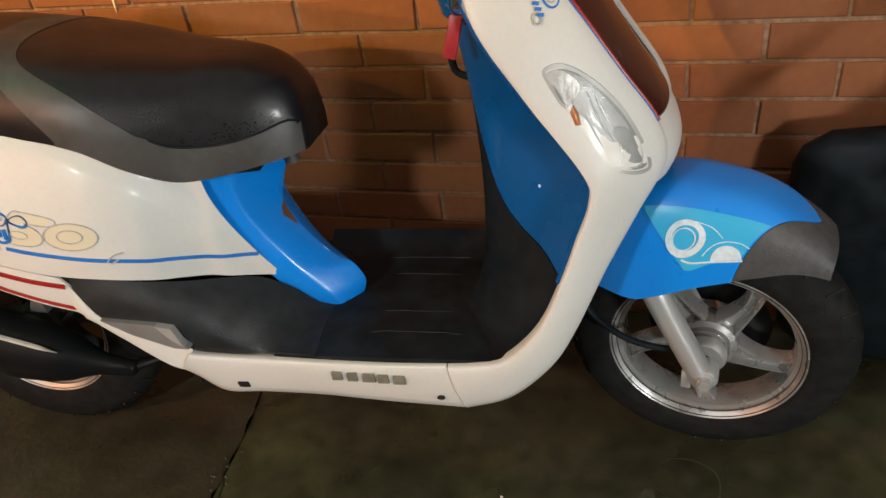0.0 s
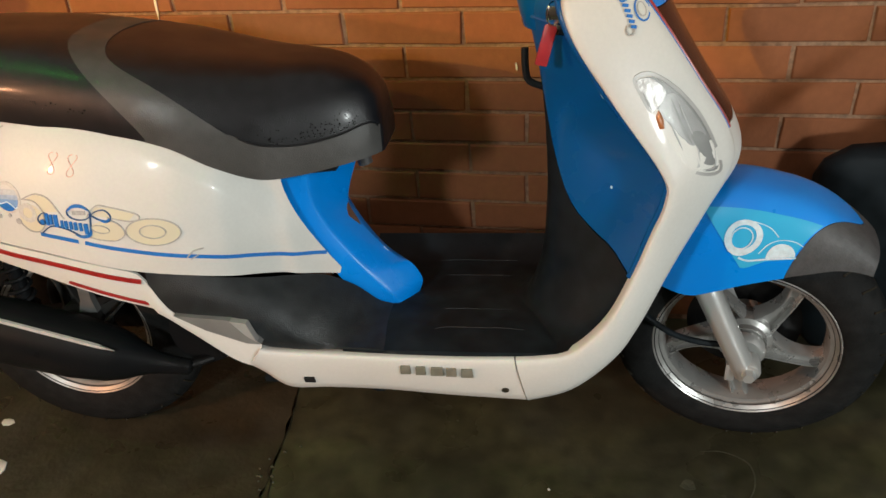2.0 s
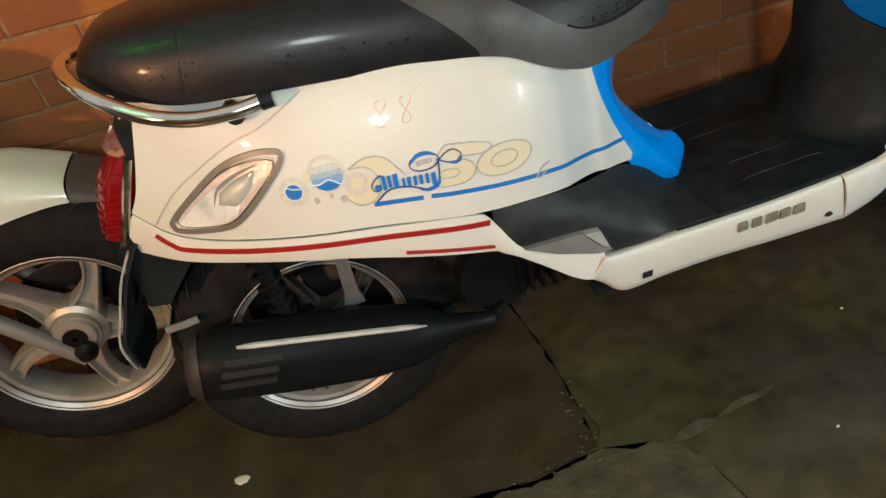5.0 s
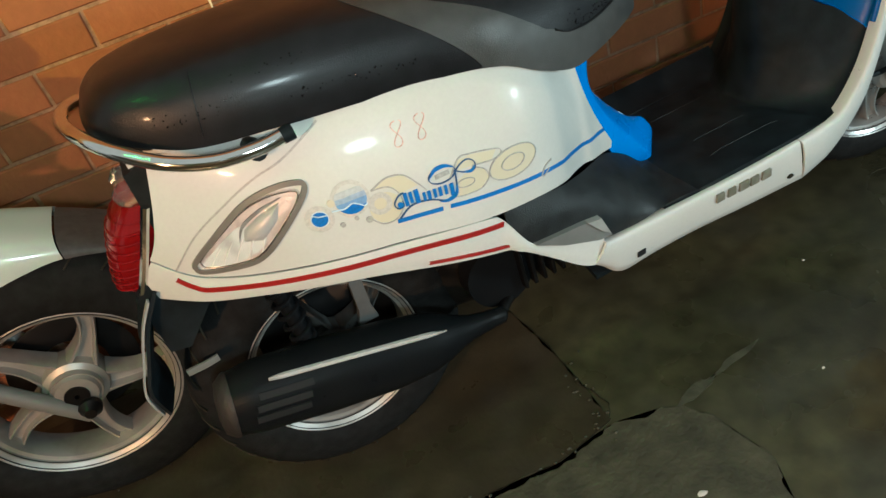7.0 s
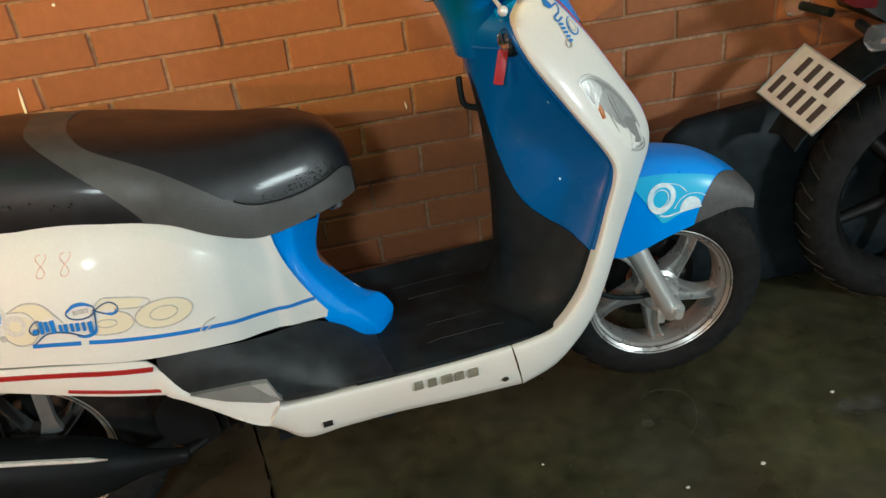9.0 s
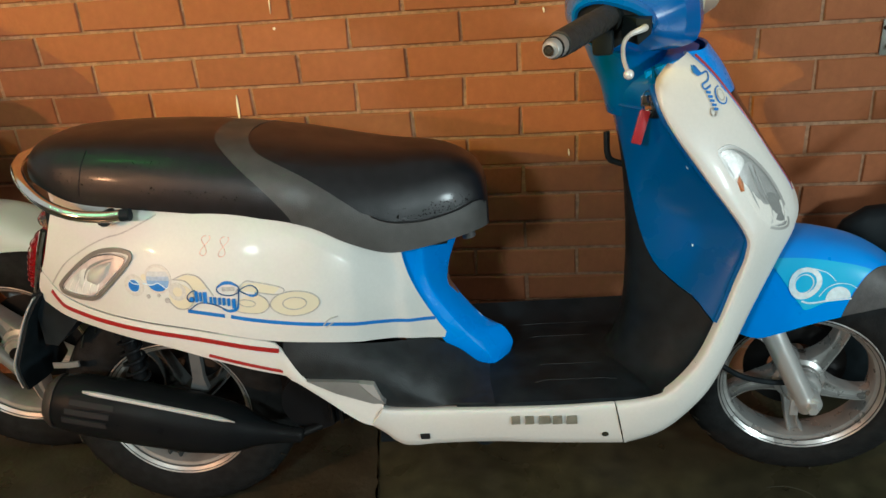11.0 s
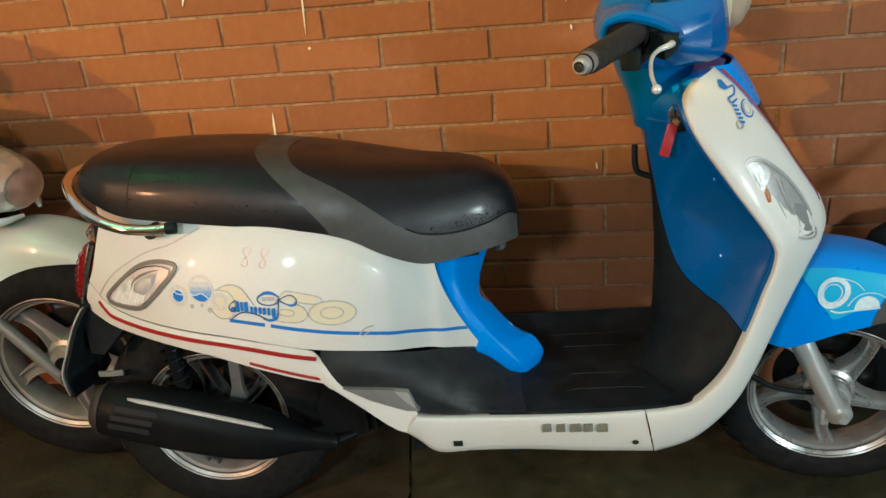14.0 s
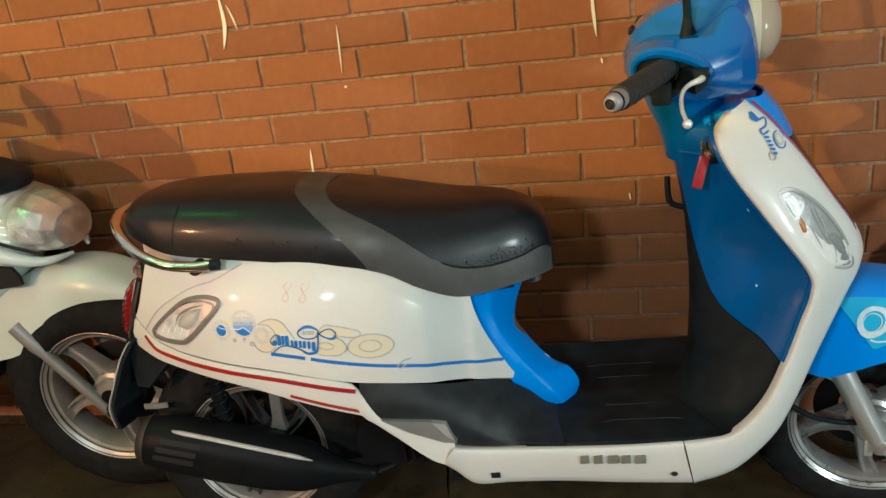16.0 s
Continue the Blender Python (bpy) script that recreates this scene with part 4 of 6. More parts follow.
for pts, w in (([(0.505, 0.23), (0.513, 0.232)], 0.0028), ([(0.405, 0.06), (0.43, 0.075)], 0.004), ([(0.415, 0.085), (0.425, 0.09)], 0.004), ([(0.762, 0.12), (0.74, 0.126)], 0.0022), ([(0.728, 0.175), (0.722, 0.176)], 0.0016)):
    part("scratch", ribbon(pts, w, on_inner, 6, lift=0.001, taper=True), DECAL_WHITE, scooter, "pale scratch in the blue plastic")

for s in (0.035, 0.965):
    part("edge_bead", tube([shield_in(0.36 + 0.56 * i / 40, s) + Vector((-0.003, 0, 0)) for i in range(41)], 0.0052, 10), BLUE_INNER, scooter, "raised bead along the inner shield")
part("panel_ledge", tube([shield_in(0.84, 0.1 + 0.8 * i / 30) + Vector((-0.001, 0, 0)) for i in range(31)], 0.003, 8), BLUE_INNER, scooter)

# white leg shield and side skirt
I = [(-0.3, -0.112, 0.868), (-0.325, -0.132, 0.836), (-0.309, -0.15, 0.783), (-0.254, -0.159, 0.7), (-0.19, -0.163, 0.608), (-0.184, -0.165, 0.57), (-0.2, -0.166, 0.52), (-0.223, -0.167, 0.452), (-0.255, -0.168, 0.38), (-0.303, -0.169, 0.327), (-0.345, -0.169, 0.315), (-0.388, -0.169, 0.311)]
O = [(-0.272, -0.1, 0.881), (-0.238, -0.112, 0.846), (-0.195, -0.122, 0.79), (-0.148, -0.124, 0.722), (-0.103, -0.116, 0.655), (-0.092, -0.115, 0.6), (-0.122, -0.128, 0.54), (-0.163, -0.143, 0.46), (-0.204, -0.152, 0.365), (-0.24, -0.156, 0.303), (-0.302, -0.156, 0.243), (-0.37, -0.156, 0.219)]


def cross_rows(inner, outer, bulge=0.012):
    rows = []
    for i, o in zip(inner, outer):
        i, o = Vector(i), Vector(o)
        m = (i + o) / 2 + Vector((0, -bulge, 0))
        rows.append([i + Vector((0, 0.014, -0.002)), i, i * 0.85 + m * 0.15 + Vector((0, -bulge * 0.7, 0)), m, o + Vector((0, -0.002, 0)), o + Vector((0.002, 0.018, 0))])
    return rows


def both(name, f, nu, nv, thick, material, label, inward):
    bm = slab(f, nu, nv, thick, inward=inward)
    far = mirrored(bm)
    bmesh.ops.translate(far, vec=(0.02, -0.004, 0), verts=far.verts)
    part(name, far, material, scooter, label, angle=50)
    return part(name, bm, material, scooter, label, angle=50)


shield_f = surf(cross_rows(I, O))
both("leg_shield", shield_f, 66, 16, 0.004, WHITE, "cream white leg shield", (-0.25, 0, 0.5))
I2 = [(-0.390, -0.169, 0.311), (-0.488, -0.17, 0.309), (-0.6, -0.172, 0.312), (-0.69, -0.175, 0.317), (-0.745, -0.179, 0.322), (-0.775, -0.183, 0.327), (-0.786, -0.185, 0.331)]
O2 = [(-0.372, -0.156, 0.219), (-0.488, -0.156, 0.225), (-0.6, -0.158, 0.235), (-0.69, -0.161, 0.239), (-0.755, -0.166, 0.242), (-0.79, -0.174, 0.276), (-0.81, -0.181, 0.297)]
skirt_f = surf(cross_rows(I2, O2, 0.008))
both("side_skirt", skirt_f, 40, 14, 0.004, WHITE, "cream white lower side skirt", (-0.5, 0, 0.3))


def on_skirt(x, z, lift=0.0):
    p = skirt_f(min(max((-0.385 - x) / 0.4, 0.02), 0.98), min(max(0.2 + 0.6 * (0.312 - z) / 0.08, 0.0), 1.0))
    best = min((skirt_f(i / 40, j / 24) for i in range(41) for j in range(25)), key=lambda q: (q.x - x) ** 2 + (q.z - z) ** 2)
    return Vector((x, best.y - lift - 0.0005, z))


for k, (w, gap) in enumerate(((0.016, 0), (0.016, 0), (0.02, 0), (0.017, 0), (0.019, 0))):
    x0 = -0.568 + 0.0237 * k
    z0 = 0.289 - 0.0013 * k
    outline = [(x0, z0 - 0.008), (x0 + w, z0 - 0.008), (x0 + w * 0.96, z0 + 0.008), (x0 + w * 0.06, z0 + 0.008)]
    part("raised_badge_bar", blob(outline, on_skirt, 0.0035, rings=2), LETTER, scooter, "worn bronze badge bar")
# Flat dark patches paint the shade inside the holes.
part("square_hole", blob([(-0.727, 0.2575), (-0.711, 0.2565), (-0.711, 0.2685), (-0.727, 0.2695)], on_skirt, 0.0025, rings=2), VOID, scooter)
for x, z, r in ((-0.405, 0.2455, 0.006),):
    part("screw_hole", blob(ring_pts(x, z, r, r * 0.8, 14), on_skirt, 0.0025), CRACK, scooter)
for s in (-1, 1):
    part("underside_tray", slab(lambda u, v, s=s: (-0.8 + 0.45 * u, s * (0.16 - 0.16 * v), 0.245 + 0.05 * v), 4, 4, 0.01), PLASTIC, scooter)

# front panel between the two leg shields
front_rows = []
for (x, y, z), g in zip(O[:9], (1.3, 1.1, 0.75, 0.62, 0.6, 0.75, 0.9, 1.0, 1.0)):
    half = [(x, y + 0.004, z), (x + 0.022 * g, -0.085, z + 0.001), (x + 0.036 * g, -0.045, z + 0.004 * g)]
    front_rows.append(half + [(x + 0.04 * g, 0, z + 0.005 * g)] + [(a, -b, c) for a, b, c in reversed(half)])
front_f = surf(front_rows)
part("front_cap", slab(lambda u, v: front_f(u * 0.2, v), 10, 24, 0.004, inward=(-0.4, 0, 0.6)), BLUE, scooter, "blue cap on the front apron")
part("front_wedge", slab(lambda u, v: front_f(0.203 + u * 0.29, v), 14, 24, 0.004, inward=(-0.4, 0, 0.6)), MAROON, scooter, "dark maroon front wedge")
part("front_apron", slab(lambda u, v: front_f(0.496 + u * 0.19, v), 16, 24, 0.004, inward=(-0.4, 0, 0.5)), WHITE, scooter)
for s in (0, 1):
    for off, m, r in ((0.02, DECAL_BLUE, 0.0028), (0.05, DECAL_RED, 0.0032)):
        part("edge_stripe", tube([front_f(0.03 + 0.47 * i / 20, 1 - off if s else off) + Vector((0.0005, 0.001 if s else -0.001, 0)) for i in range(21)], r, 6), m, scooter, "thin coloured edge stripe")


def on_shield(x, z, lift=0.0):
    for k in range(len(I) - 1):
        if I[k][2] >= z >= I[k + 1][2] or k == 5:
            s = (I[k][2] - z) / (I[k][2] - I[k + 1][2])
            i = Vector(I[k]).lerp(Vector(I[k + 1]), s)
            break
    for k in range(len(O) - 1):
        if O[k][2] >= z >= O[k + 1][2] or k == 5:
            s = (O[k][2] - z) / (O[k][2] - O[k + 1][2])
            o = Vector(O[k]).lerp(Vector(O[k + 1]), s)
            break
    f = min(max((x - i.x) / (o.x - i.x), 0), 1)
    return Vector((x, i.y + (o.y - i.y) * f - 0.013 * (1 - (2 * f - 1) ** 2) ** 0.8 - lift, z))


lampo = smooth_outline([(-0.233, 0.738), (-0.2253, 0.743), (-0.2145, 0.7435), (-0.197, 0.735), (-0.176, 0.719), (-0.152, 0.693), (-0.136, 0.67), (-0.122, 0.644), (-0.112, 0.62), (-0.109, 0.606), (-0.115, 0.601),
                        (-0.133, 0.604), (-0.15, 0.612), (-0.164, 0.622), (-0.177, 0.642), (-0.19, 0.66), (-0.205, 0.684), (-0.219, 0.709), (-0.23, 0.729)], 36)
for side in (on_shield, mirror_y(on_shield)):
    c = (sum(p[0] for p in lampo) / 36, sum(p[1] for p in lampo) / 36)
    small = [(c[0] + (p[0] - c[0]) * 0.93, c[1] + (p[1] - c[1]) * 0.93) for p in lampo]
    fl = part("front_turn_signal", ribbon(lampo[::2], 0.004, side, 54, closed=True, lift=0.002), SATIN_GREY, scooter, "clear front turn signal with orange bulb")
    part("reflector", blob(small, side, 0.0012), SIGNAL_MID, fl)
    # Pale, grey and white patches paint the bowl's lit and shaded zones.
    part("ribbed_bowl", blob(smooth_outline([(-0.192, 0.714), (-0.176, 0.712), (-0.152, 0.684), (-0.135, 0.657), (-0.148, 0.645), (-0.146, 0.623), (-0.166, 0.637), (-0.185, 0.668), (-0.202, 0.69)], 28), side, 0.0016), SIGNAL_PALE, fl)
    part("dark_bowl", blob(smooth_outline([(-0.15, 0.664), (-0.135, 0.656), (-0.121, 0.625), (-0.121, 0.614), (-0.137, 0.621), (-0.149, 0.647), (-0.156, 0.658)], 20), side, 0.002), SIGNAL_MID, fl)
    part("bright_bowl", blob(smooth_outline([(-0.2305, 0.7335), (-0.222, 0.7385), (-0.208, 0.735), (-0.192, 0.717), (-0.205, 0.697), (-0.2095, 0.6965), (-0.223, 0.72)], 24), side, 0.0022), REFLECTOR, fl)
    part("bright_bowl", blob(smooth_outline([(-0.188, 0.664), (-0.182, 0.66), (-0.1655, 0.637), (-0.15, 0.631), (-0.1425, 0.622), (-0.142, 0.6155), (-0.158, 0.621), (-0.175, 0.643)], 24), side, 0.0022), REFLECTOR, fl)
    part("shadow_slot", ribbon([(-0.2225, 0.7225), (-0.2155, 0.709), (-0.2095, 0.6985)], 0.0028, side, 8, lift=0.0026, taper=True), SIGNAL_MID, fl)
    part("bulb", blob([(-0.204, 0.689), (-0.2, 0.697), (-0.1935, 0.685), (-0.1915, 0.673), (-0.198, 0.6725)], side, 0.0026, bulge=0.003), AMBER, fl)
    part("lens", blob(small, side, 0.003, bulge=0.009), THIN_LENS, fl)
    # ribs moulded into the bowl
    for pts, w, m in (([(-0.1848, 0.71), (-0.1682, 0.6737), (-0.1537, 0.6482)], 0.003, SIGNAL_MID), ([(-0.1755, 0.7038), (-0.1611, 0.6745)], 0.0026, SIGNAL_MID), ([(-0.1858, 0.6815), (-0.1655, 0.6414)], 0.0022, SIGNAL_MID),
                      ([(-0.146, 0.644), (-0.141, 0.623)], 0.002, REFLECTOR), ([(-0.178, 0.711), (-0.164, 0.681), (-0.152, 0.657)], 0.0012, REFLECTOR), ([(-0.122, 0.638), (-0.1185, 0.621), (-0.121, 0.61), (-0.136, 0.6115)], 0.002, REFLECTOR)):
        part("bowl_rib", ribbon(pts, w, side, 12, lift=0.0026, taper=True), m, fl)
    # curled emblem on the upper shield
    def mark(a, b, lift=0.0, side=side):
        return side(a + 0.013, b - 0.005, lift)

    part("emblem_disc", blob([(-0.2865, 0.8735), (-0.277, 0.868), (-0.2665, 0.8555), (-0.274, 0.8535), (-0.282, 0.859)], mark, 0.002, rings=2), DECAL_BLUE, scooter)
    part("emblem_loop", ribbon([(-0.268, 0.856), (-0.2575, 0.857), (-0.258, 0.846), (-0.268, 0.841), (-0.264, 0.834), (-0.254, 0.838)], 0.0022, mark, 26, lift=0.0021), DECAL_BLUE, scooter)
    part("emblem_loop", ribbon(ring_pts(-0.238, 0.8225, 0.0085, 0.0135, 12, 0.45), 0.002, mark, 24, closed=True, lift=0.002), DECAL_BLUE, scooter)
    part("emblem_loop", ribbon(ring_pts(-0.2385, 0.823, 0.0048, 0.0085, 12, 0.45), 0.0014, mark, 24, closed=True, lift=0.002), DECAL_GREY, scooter)
    part("emblem_loop", ribbon(ring_pts(-0.2525, 0.801, 0.0048, 0.0062, 12, 0.3), 0.0014, mark, 20, closed=True, lift=0.002), DECAL_GREY, scooter)
    for k in range(5):
        part("emblem_bar", ribbon([(-0.2635 + 0.0028 * k, 0.83 - 0.0062 * k), (-0.2555 + 0.0026 * k, 0.8285 - 0.0062 * k)], 0.0034, mark, 6, lift=0.0022), DECAL_BLUE, scooter)

part("apron_top", plate_shape([(-0.33, -0.085, 0.853), (-0.275, -0.098, 0.874), (-0.252, -0.085, 0.88), (-0.238, -0.045, 0.884), (-0.238, 0.045, 0.884), (-0.252, 0.085, 0.88), (-0.275, 0.098, 0.874), (-0.33, 0.085, 0.853)], (0, 0, -0.03)), BLUE, scooter)

# hook, ignition key
part("bag_hook", tube([(-0.33, 0.012, 0.676), (-0.35, 0.012, 0.682), (-0.371, 0.012, 0.695), (-0.374, 0.012, 0.74)], 0.0055, 8, smooth=12), PLASTIC, scooter, "black bag hook")
part("ignition_lock", tube([(-0.3, -0.1, 0.795), (-0.328, -0.108, 0.8)], 0.015, 16), PLASTIC, scooter)
part("ignition_cap", tube([(-0.326, -0.108, 0.8), (-0.331, -0.109, 0.801)], 0.011, 16), CHROME, scooter)
key = part("key", block(-0.342, -0.324, -0.112, -0.1095, 0.805, 0.822, 0.001), CHROME, scooter, "key in the ignition")
part("key_ring", tube([(-0.334 + 0.009 * math.cos(a), -0.116 + 0.004 * math.cos(a), 0.814 + 0.015 * math.sin(a)) for a in (2 * math.pi * k / 24 for k in range(25))], 0.0011, 6), CHROME, key)
bm = block(-0.3455, -0.3285, -0.121, -0.1155, 0.746, 0.8, 0.0027)
bmesh.ops.rotate(bm, cent=(-0.337, -0.118, 0.798), matrix=Matrix.Rotation(radians(15), 3, "Y"), verts=bm.verts)
part("key_tag", bm, RED_TAG, key, "red plastic key tag")


# handlebar cover: angular sections from the middle to the open end round the grip
def rounded(poly, times=2):
    pts = [Vector(p) for p in poly]
    for _ in range(times):
        pts = [q for a, b in zip(pts, pts[1:] + pts[:1]) for q in (a.lerp(b, 0.2), a.lerp(b, 0.8))]
    return pts


MID = ((-0.425, 0.925), (-0.444, 0.963), (-0.425, 1.005), (-0.374, 1.04), (-0.3, 1.062), (-0.252, 1.058), (-0.236, 1.0), (-0.226, 0.914), (-0.27, 0.898), (-0.375, 0.897))
END = ((-0.398, 0.922), (-0.418, 0.952), (-0.413, 0.98), (-0.385, 0.992), (-0.35, 0.984), (-0.322, 0.97), (-0.308, 0.954), (-0.313, 0.938), (-0.345, 0.924), (-0.374, 0.906))
TIP = tuple((z - 0.906) * 0.33 for x, z in END)


SHOULDER = ((-0.418, 0.925), (-0.438, 0.958), (-0.425, 0.99), (-0.385, 1.003), (-0.325, 0.998), (-0.272, 1.045), (-0.247, 1.0), (-0.236, 0.914), (-0.28, 0.9), (-0.378, 0.899))
HUMP = ((-0.422, 0.925), (-0.442, 0.962), (-0.427, 1.003), (-0.378, 1.038), (-0.305, 1.055), (-0.256, 1.056), (-0.239, 1.0), (-0.229, 0.914), (-0.273, 0.898), (-0.376, 0.897))
FRONT = ((-0.408, 0.924), (-0.43, 0.955), (-0.42, 0.986), (-0.386, 1.003), (-0.338, 1.001), (-0.29, 1.003), (-0.262, 0.975), (-0.262, 0.922), (-0.305, 0.906), (-0.376, 0.902))


def cover_ring(y, poly, flare=0.0):
    s = 1 if y >= 0 else -1
    return rounded([(a[0], y + s * t * flare, a[1]) for a, t in zip(poly, TIP)])


prof = ((0.0, MID, 0), (0.05, HUMP, 0), (0.064, HUMP, 0), (0.088, SHOULDER, 0), (0.108, SHOULDER, 0.1), (0.13, FRONT, 0.5), (0.145, END, 1), (0.147, END, 1))
rings = [cover_ring(s * y, poly, f) for s, seq in ((-1, prof[:0:-1]), (1, prof)) for y, poly, f in seq]
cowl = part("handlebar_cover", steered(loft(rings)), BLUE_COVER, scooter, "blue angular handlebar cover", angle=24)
for s in (-1, 1):
    # A black plate paints the shaded inside of the cover's end.
    hole = rounded([(x * 0.94 - 0.362 * 0.06, s * (0.1425 + t), z * 0.94 + 0.948 * 0.06) for (x, z), t in zip(END, TIP)])
    part("grip_opening", steered(plate_shape(hole, (0, s * 0.006, 0))), VOID, cowl, "black plate painting the shade in the grip opening")
for s in (-1, 1):
    brow = [(x, s * (0.147 + t + 0.002), z) for (x, z), t in list(zip(END, TIP))[1:8]]
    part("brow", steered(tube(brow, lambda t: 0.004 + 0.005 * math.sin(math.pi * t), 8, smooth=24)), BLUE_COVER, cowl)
rings = []
for z, cx, rx, ry in ((0.925, -0.344, 0.08, 0.1), (0.9, -0.344, 0.072, 0.09), (0.87, -0.343, 0.062, 0.08), (0.84, -0.339, 0.052, 0.07), (0.815, -0.338, 0.046, 0.06), (0.78, -0.334, 0.043, 0.05)):
    rings.append([(cx + rx * math.cos(a), ry * math.sin(a), z) for a in (2 * math.pi * k / 28 for k in range(28))])
part("handlebar_neck", steered(loft(rings)), BLUE_INNER, scooter, "dark blue neck below the handlebar")
bm = lathe([(0.0, -0.012), (0.06, -0.012), (0.067, -0.004), (0.067, 0.01), (0.0, 0.012)], 36, closed=False)
bm.transform(Matrix.Translation((-0.242, 0, 0.99)) @ Matrix.Rotation(radians(90), 4, "Z"))
hl_rim = part("headlamp", steered(bm), CREAM, scooter, "round headlamp with cream rim")
bm = lathe([(0.0, -0.03), (0.03, -0.026), (0.05, -0.014), (0.06, 0.002), (0.06, 0.006), (0.0, 0.006)], 32, closed=False)
bm.transform(Matrix.Translation((-0.225, 0, 0.99)) @ Matrix.Rotation(radians(90), 4, "Z"))
part("lens", steered(bm), FROSTED, hl_rim, "domed beige headlamp lens")
part("switch_bar", steered(tube([(-0.428, -0.03, 1.0), (-0.43, 0.0, 1.001), (-0.428, 0.03, 1.0)], 0.004, 6)), PLASTIC, cowl)
for s in (-1, 1):
    bm = tube([(-0.362, s * 0.15, 0.966), (-0.386, s * 0.215, 0.9645), (-0.408, s * 0.275, 0.963), (-0.426, s * 0.325, 0.962)], lambda t: 0.0175 - 0.001 * abs(t - 0.5), 18, smooth=16)
    grip = part("grip", steered(bm), GRIP_RUBBER, scooter, "black rubber grip")
    for k in range(8):
        t = 0.25 + 0.085 * k
        p = Vector((-0.362, s * 0.15, 0.966)).lerp(Vector((-0.426, s * 0.325, 0.962)), t)
        q = p + Vector((-0.0013, s * 0.004, -0.0004))
        part("grip_ring", steered(tube([p, q], 0.0177, 14)), GRIP_RUBBER, grip)
    part("bar_end", steered(tube([(-0.426, s * 0.325, 0.962), (-0.4275, s * 0.33, 0.962), (-0.4315, s * 0.342, 0.962), (-0.4345, s * 0.35, 0.962), (-0.435, s * 0.352, 0.962)], lambda t: (0.0135, 0.0145, 0.0135, 0.0115, 0.0105)[round(t * 4)], 16)), DULL_ALLOY, grip, "silver bar end")
    part("bar_end_groove", steered(tube([(-0.4312, s * 0.341, 0.962), (-0.4322, s * 0.344, 0.962)], 0.0143, 16)), DARK_METAL, grip)
    part("bar_end_screw", steered(tube([(-0.4348, s * 0.351, 0.962), (-0.4366, s * 0.3565, 0.962)], 0.0072, 12)), CHROME, grip)
    part("bar_end_bore", steered(tube([(-0.4364, s * 0.356, 0.962), (-0.437, s * 0.3578, 0.962)], 0.004, 6)), CRACK, grip)
    part("grip_flange", steered(tube([(-0.362, s * 0.15, 0.964), (-0.37, s * 0.175, 0.963)], 0.0195, 16)), PLASTIC, grip)
    part("lever_clamp", steered(loft([[(x, s * y, z) for x, z in ((cx - r, 0.966), (cx + r, 0.964), (cx + r, 0.944), (cx - r * 0.6, 0.93))] for y, cx, r in ((0.14, -0.34, 0.03), (0.175, -0.33, 0.02), (0.2, -0.322, 0.01))])), PLASTIC, scooter)
    part("switch_box", steered(block(-0.392, -0.362, min(s * 0.135, s * 0.185), max(s * 0.135, s * 0.185), 0.912, 0.95, 0.006)), PLASTIC, scooter)
    bm = tube([(-0.318, s * 0.175, 0.952), (-0.321, s * 0.203, 0.953), (-0.339, s * 0.221, 0.949), (-0.3475, s * 0.243, 0.942), (-0.3475, s * 0.272, 0.929), (-0.341, s * 0.302, 0.917)], lambda t: 0.0028 + 0.0035 * max(0.0, 1 - 2.4 * t) + 0.0006 * (1 - t), 10, smooth=26)
    lever = part("brake_lever", steered(bm), POLISHED, scooter, "silver brake lever")
    ball = bmesh.new()
    bmesh.ops.create_uvsphere(ball, u_segments=12, v_segments=8, radius=0.0068)
    ball.transform(Matrix.Translation((-0.3405, s * 0.304, 0.916)))
    part("lever_ball", steered(ball), POLISHED, lever)
    part("mirror_stem", steered(tube([(-0.338, s * 0.1, 0.995), (-0.339, s * 0.106, 1.015), (-0.34, s * 0.112, 1.05), (-0.342, s * 0.116, 1.08), (-0.345, s * 0.12, 1.12)], lambda t: 0.0155 - 0.0275 * t if t < 0.35 else 0.0058, 12, smooth=20)), PLASTIC, scooter, "black mirror stem")


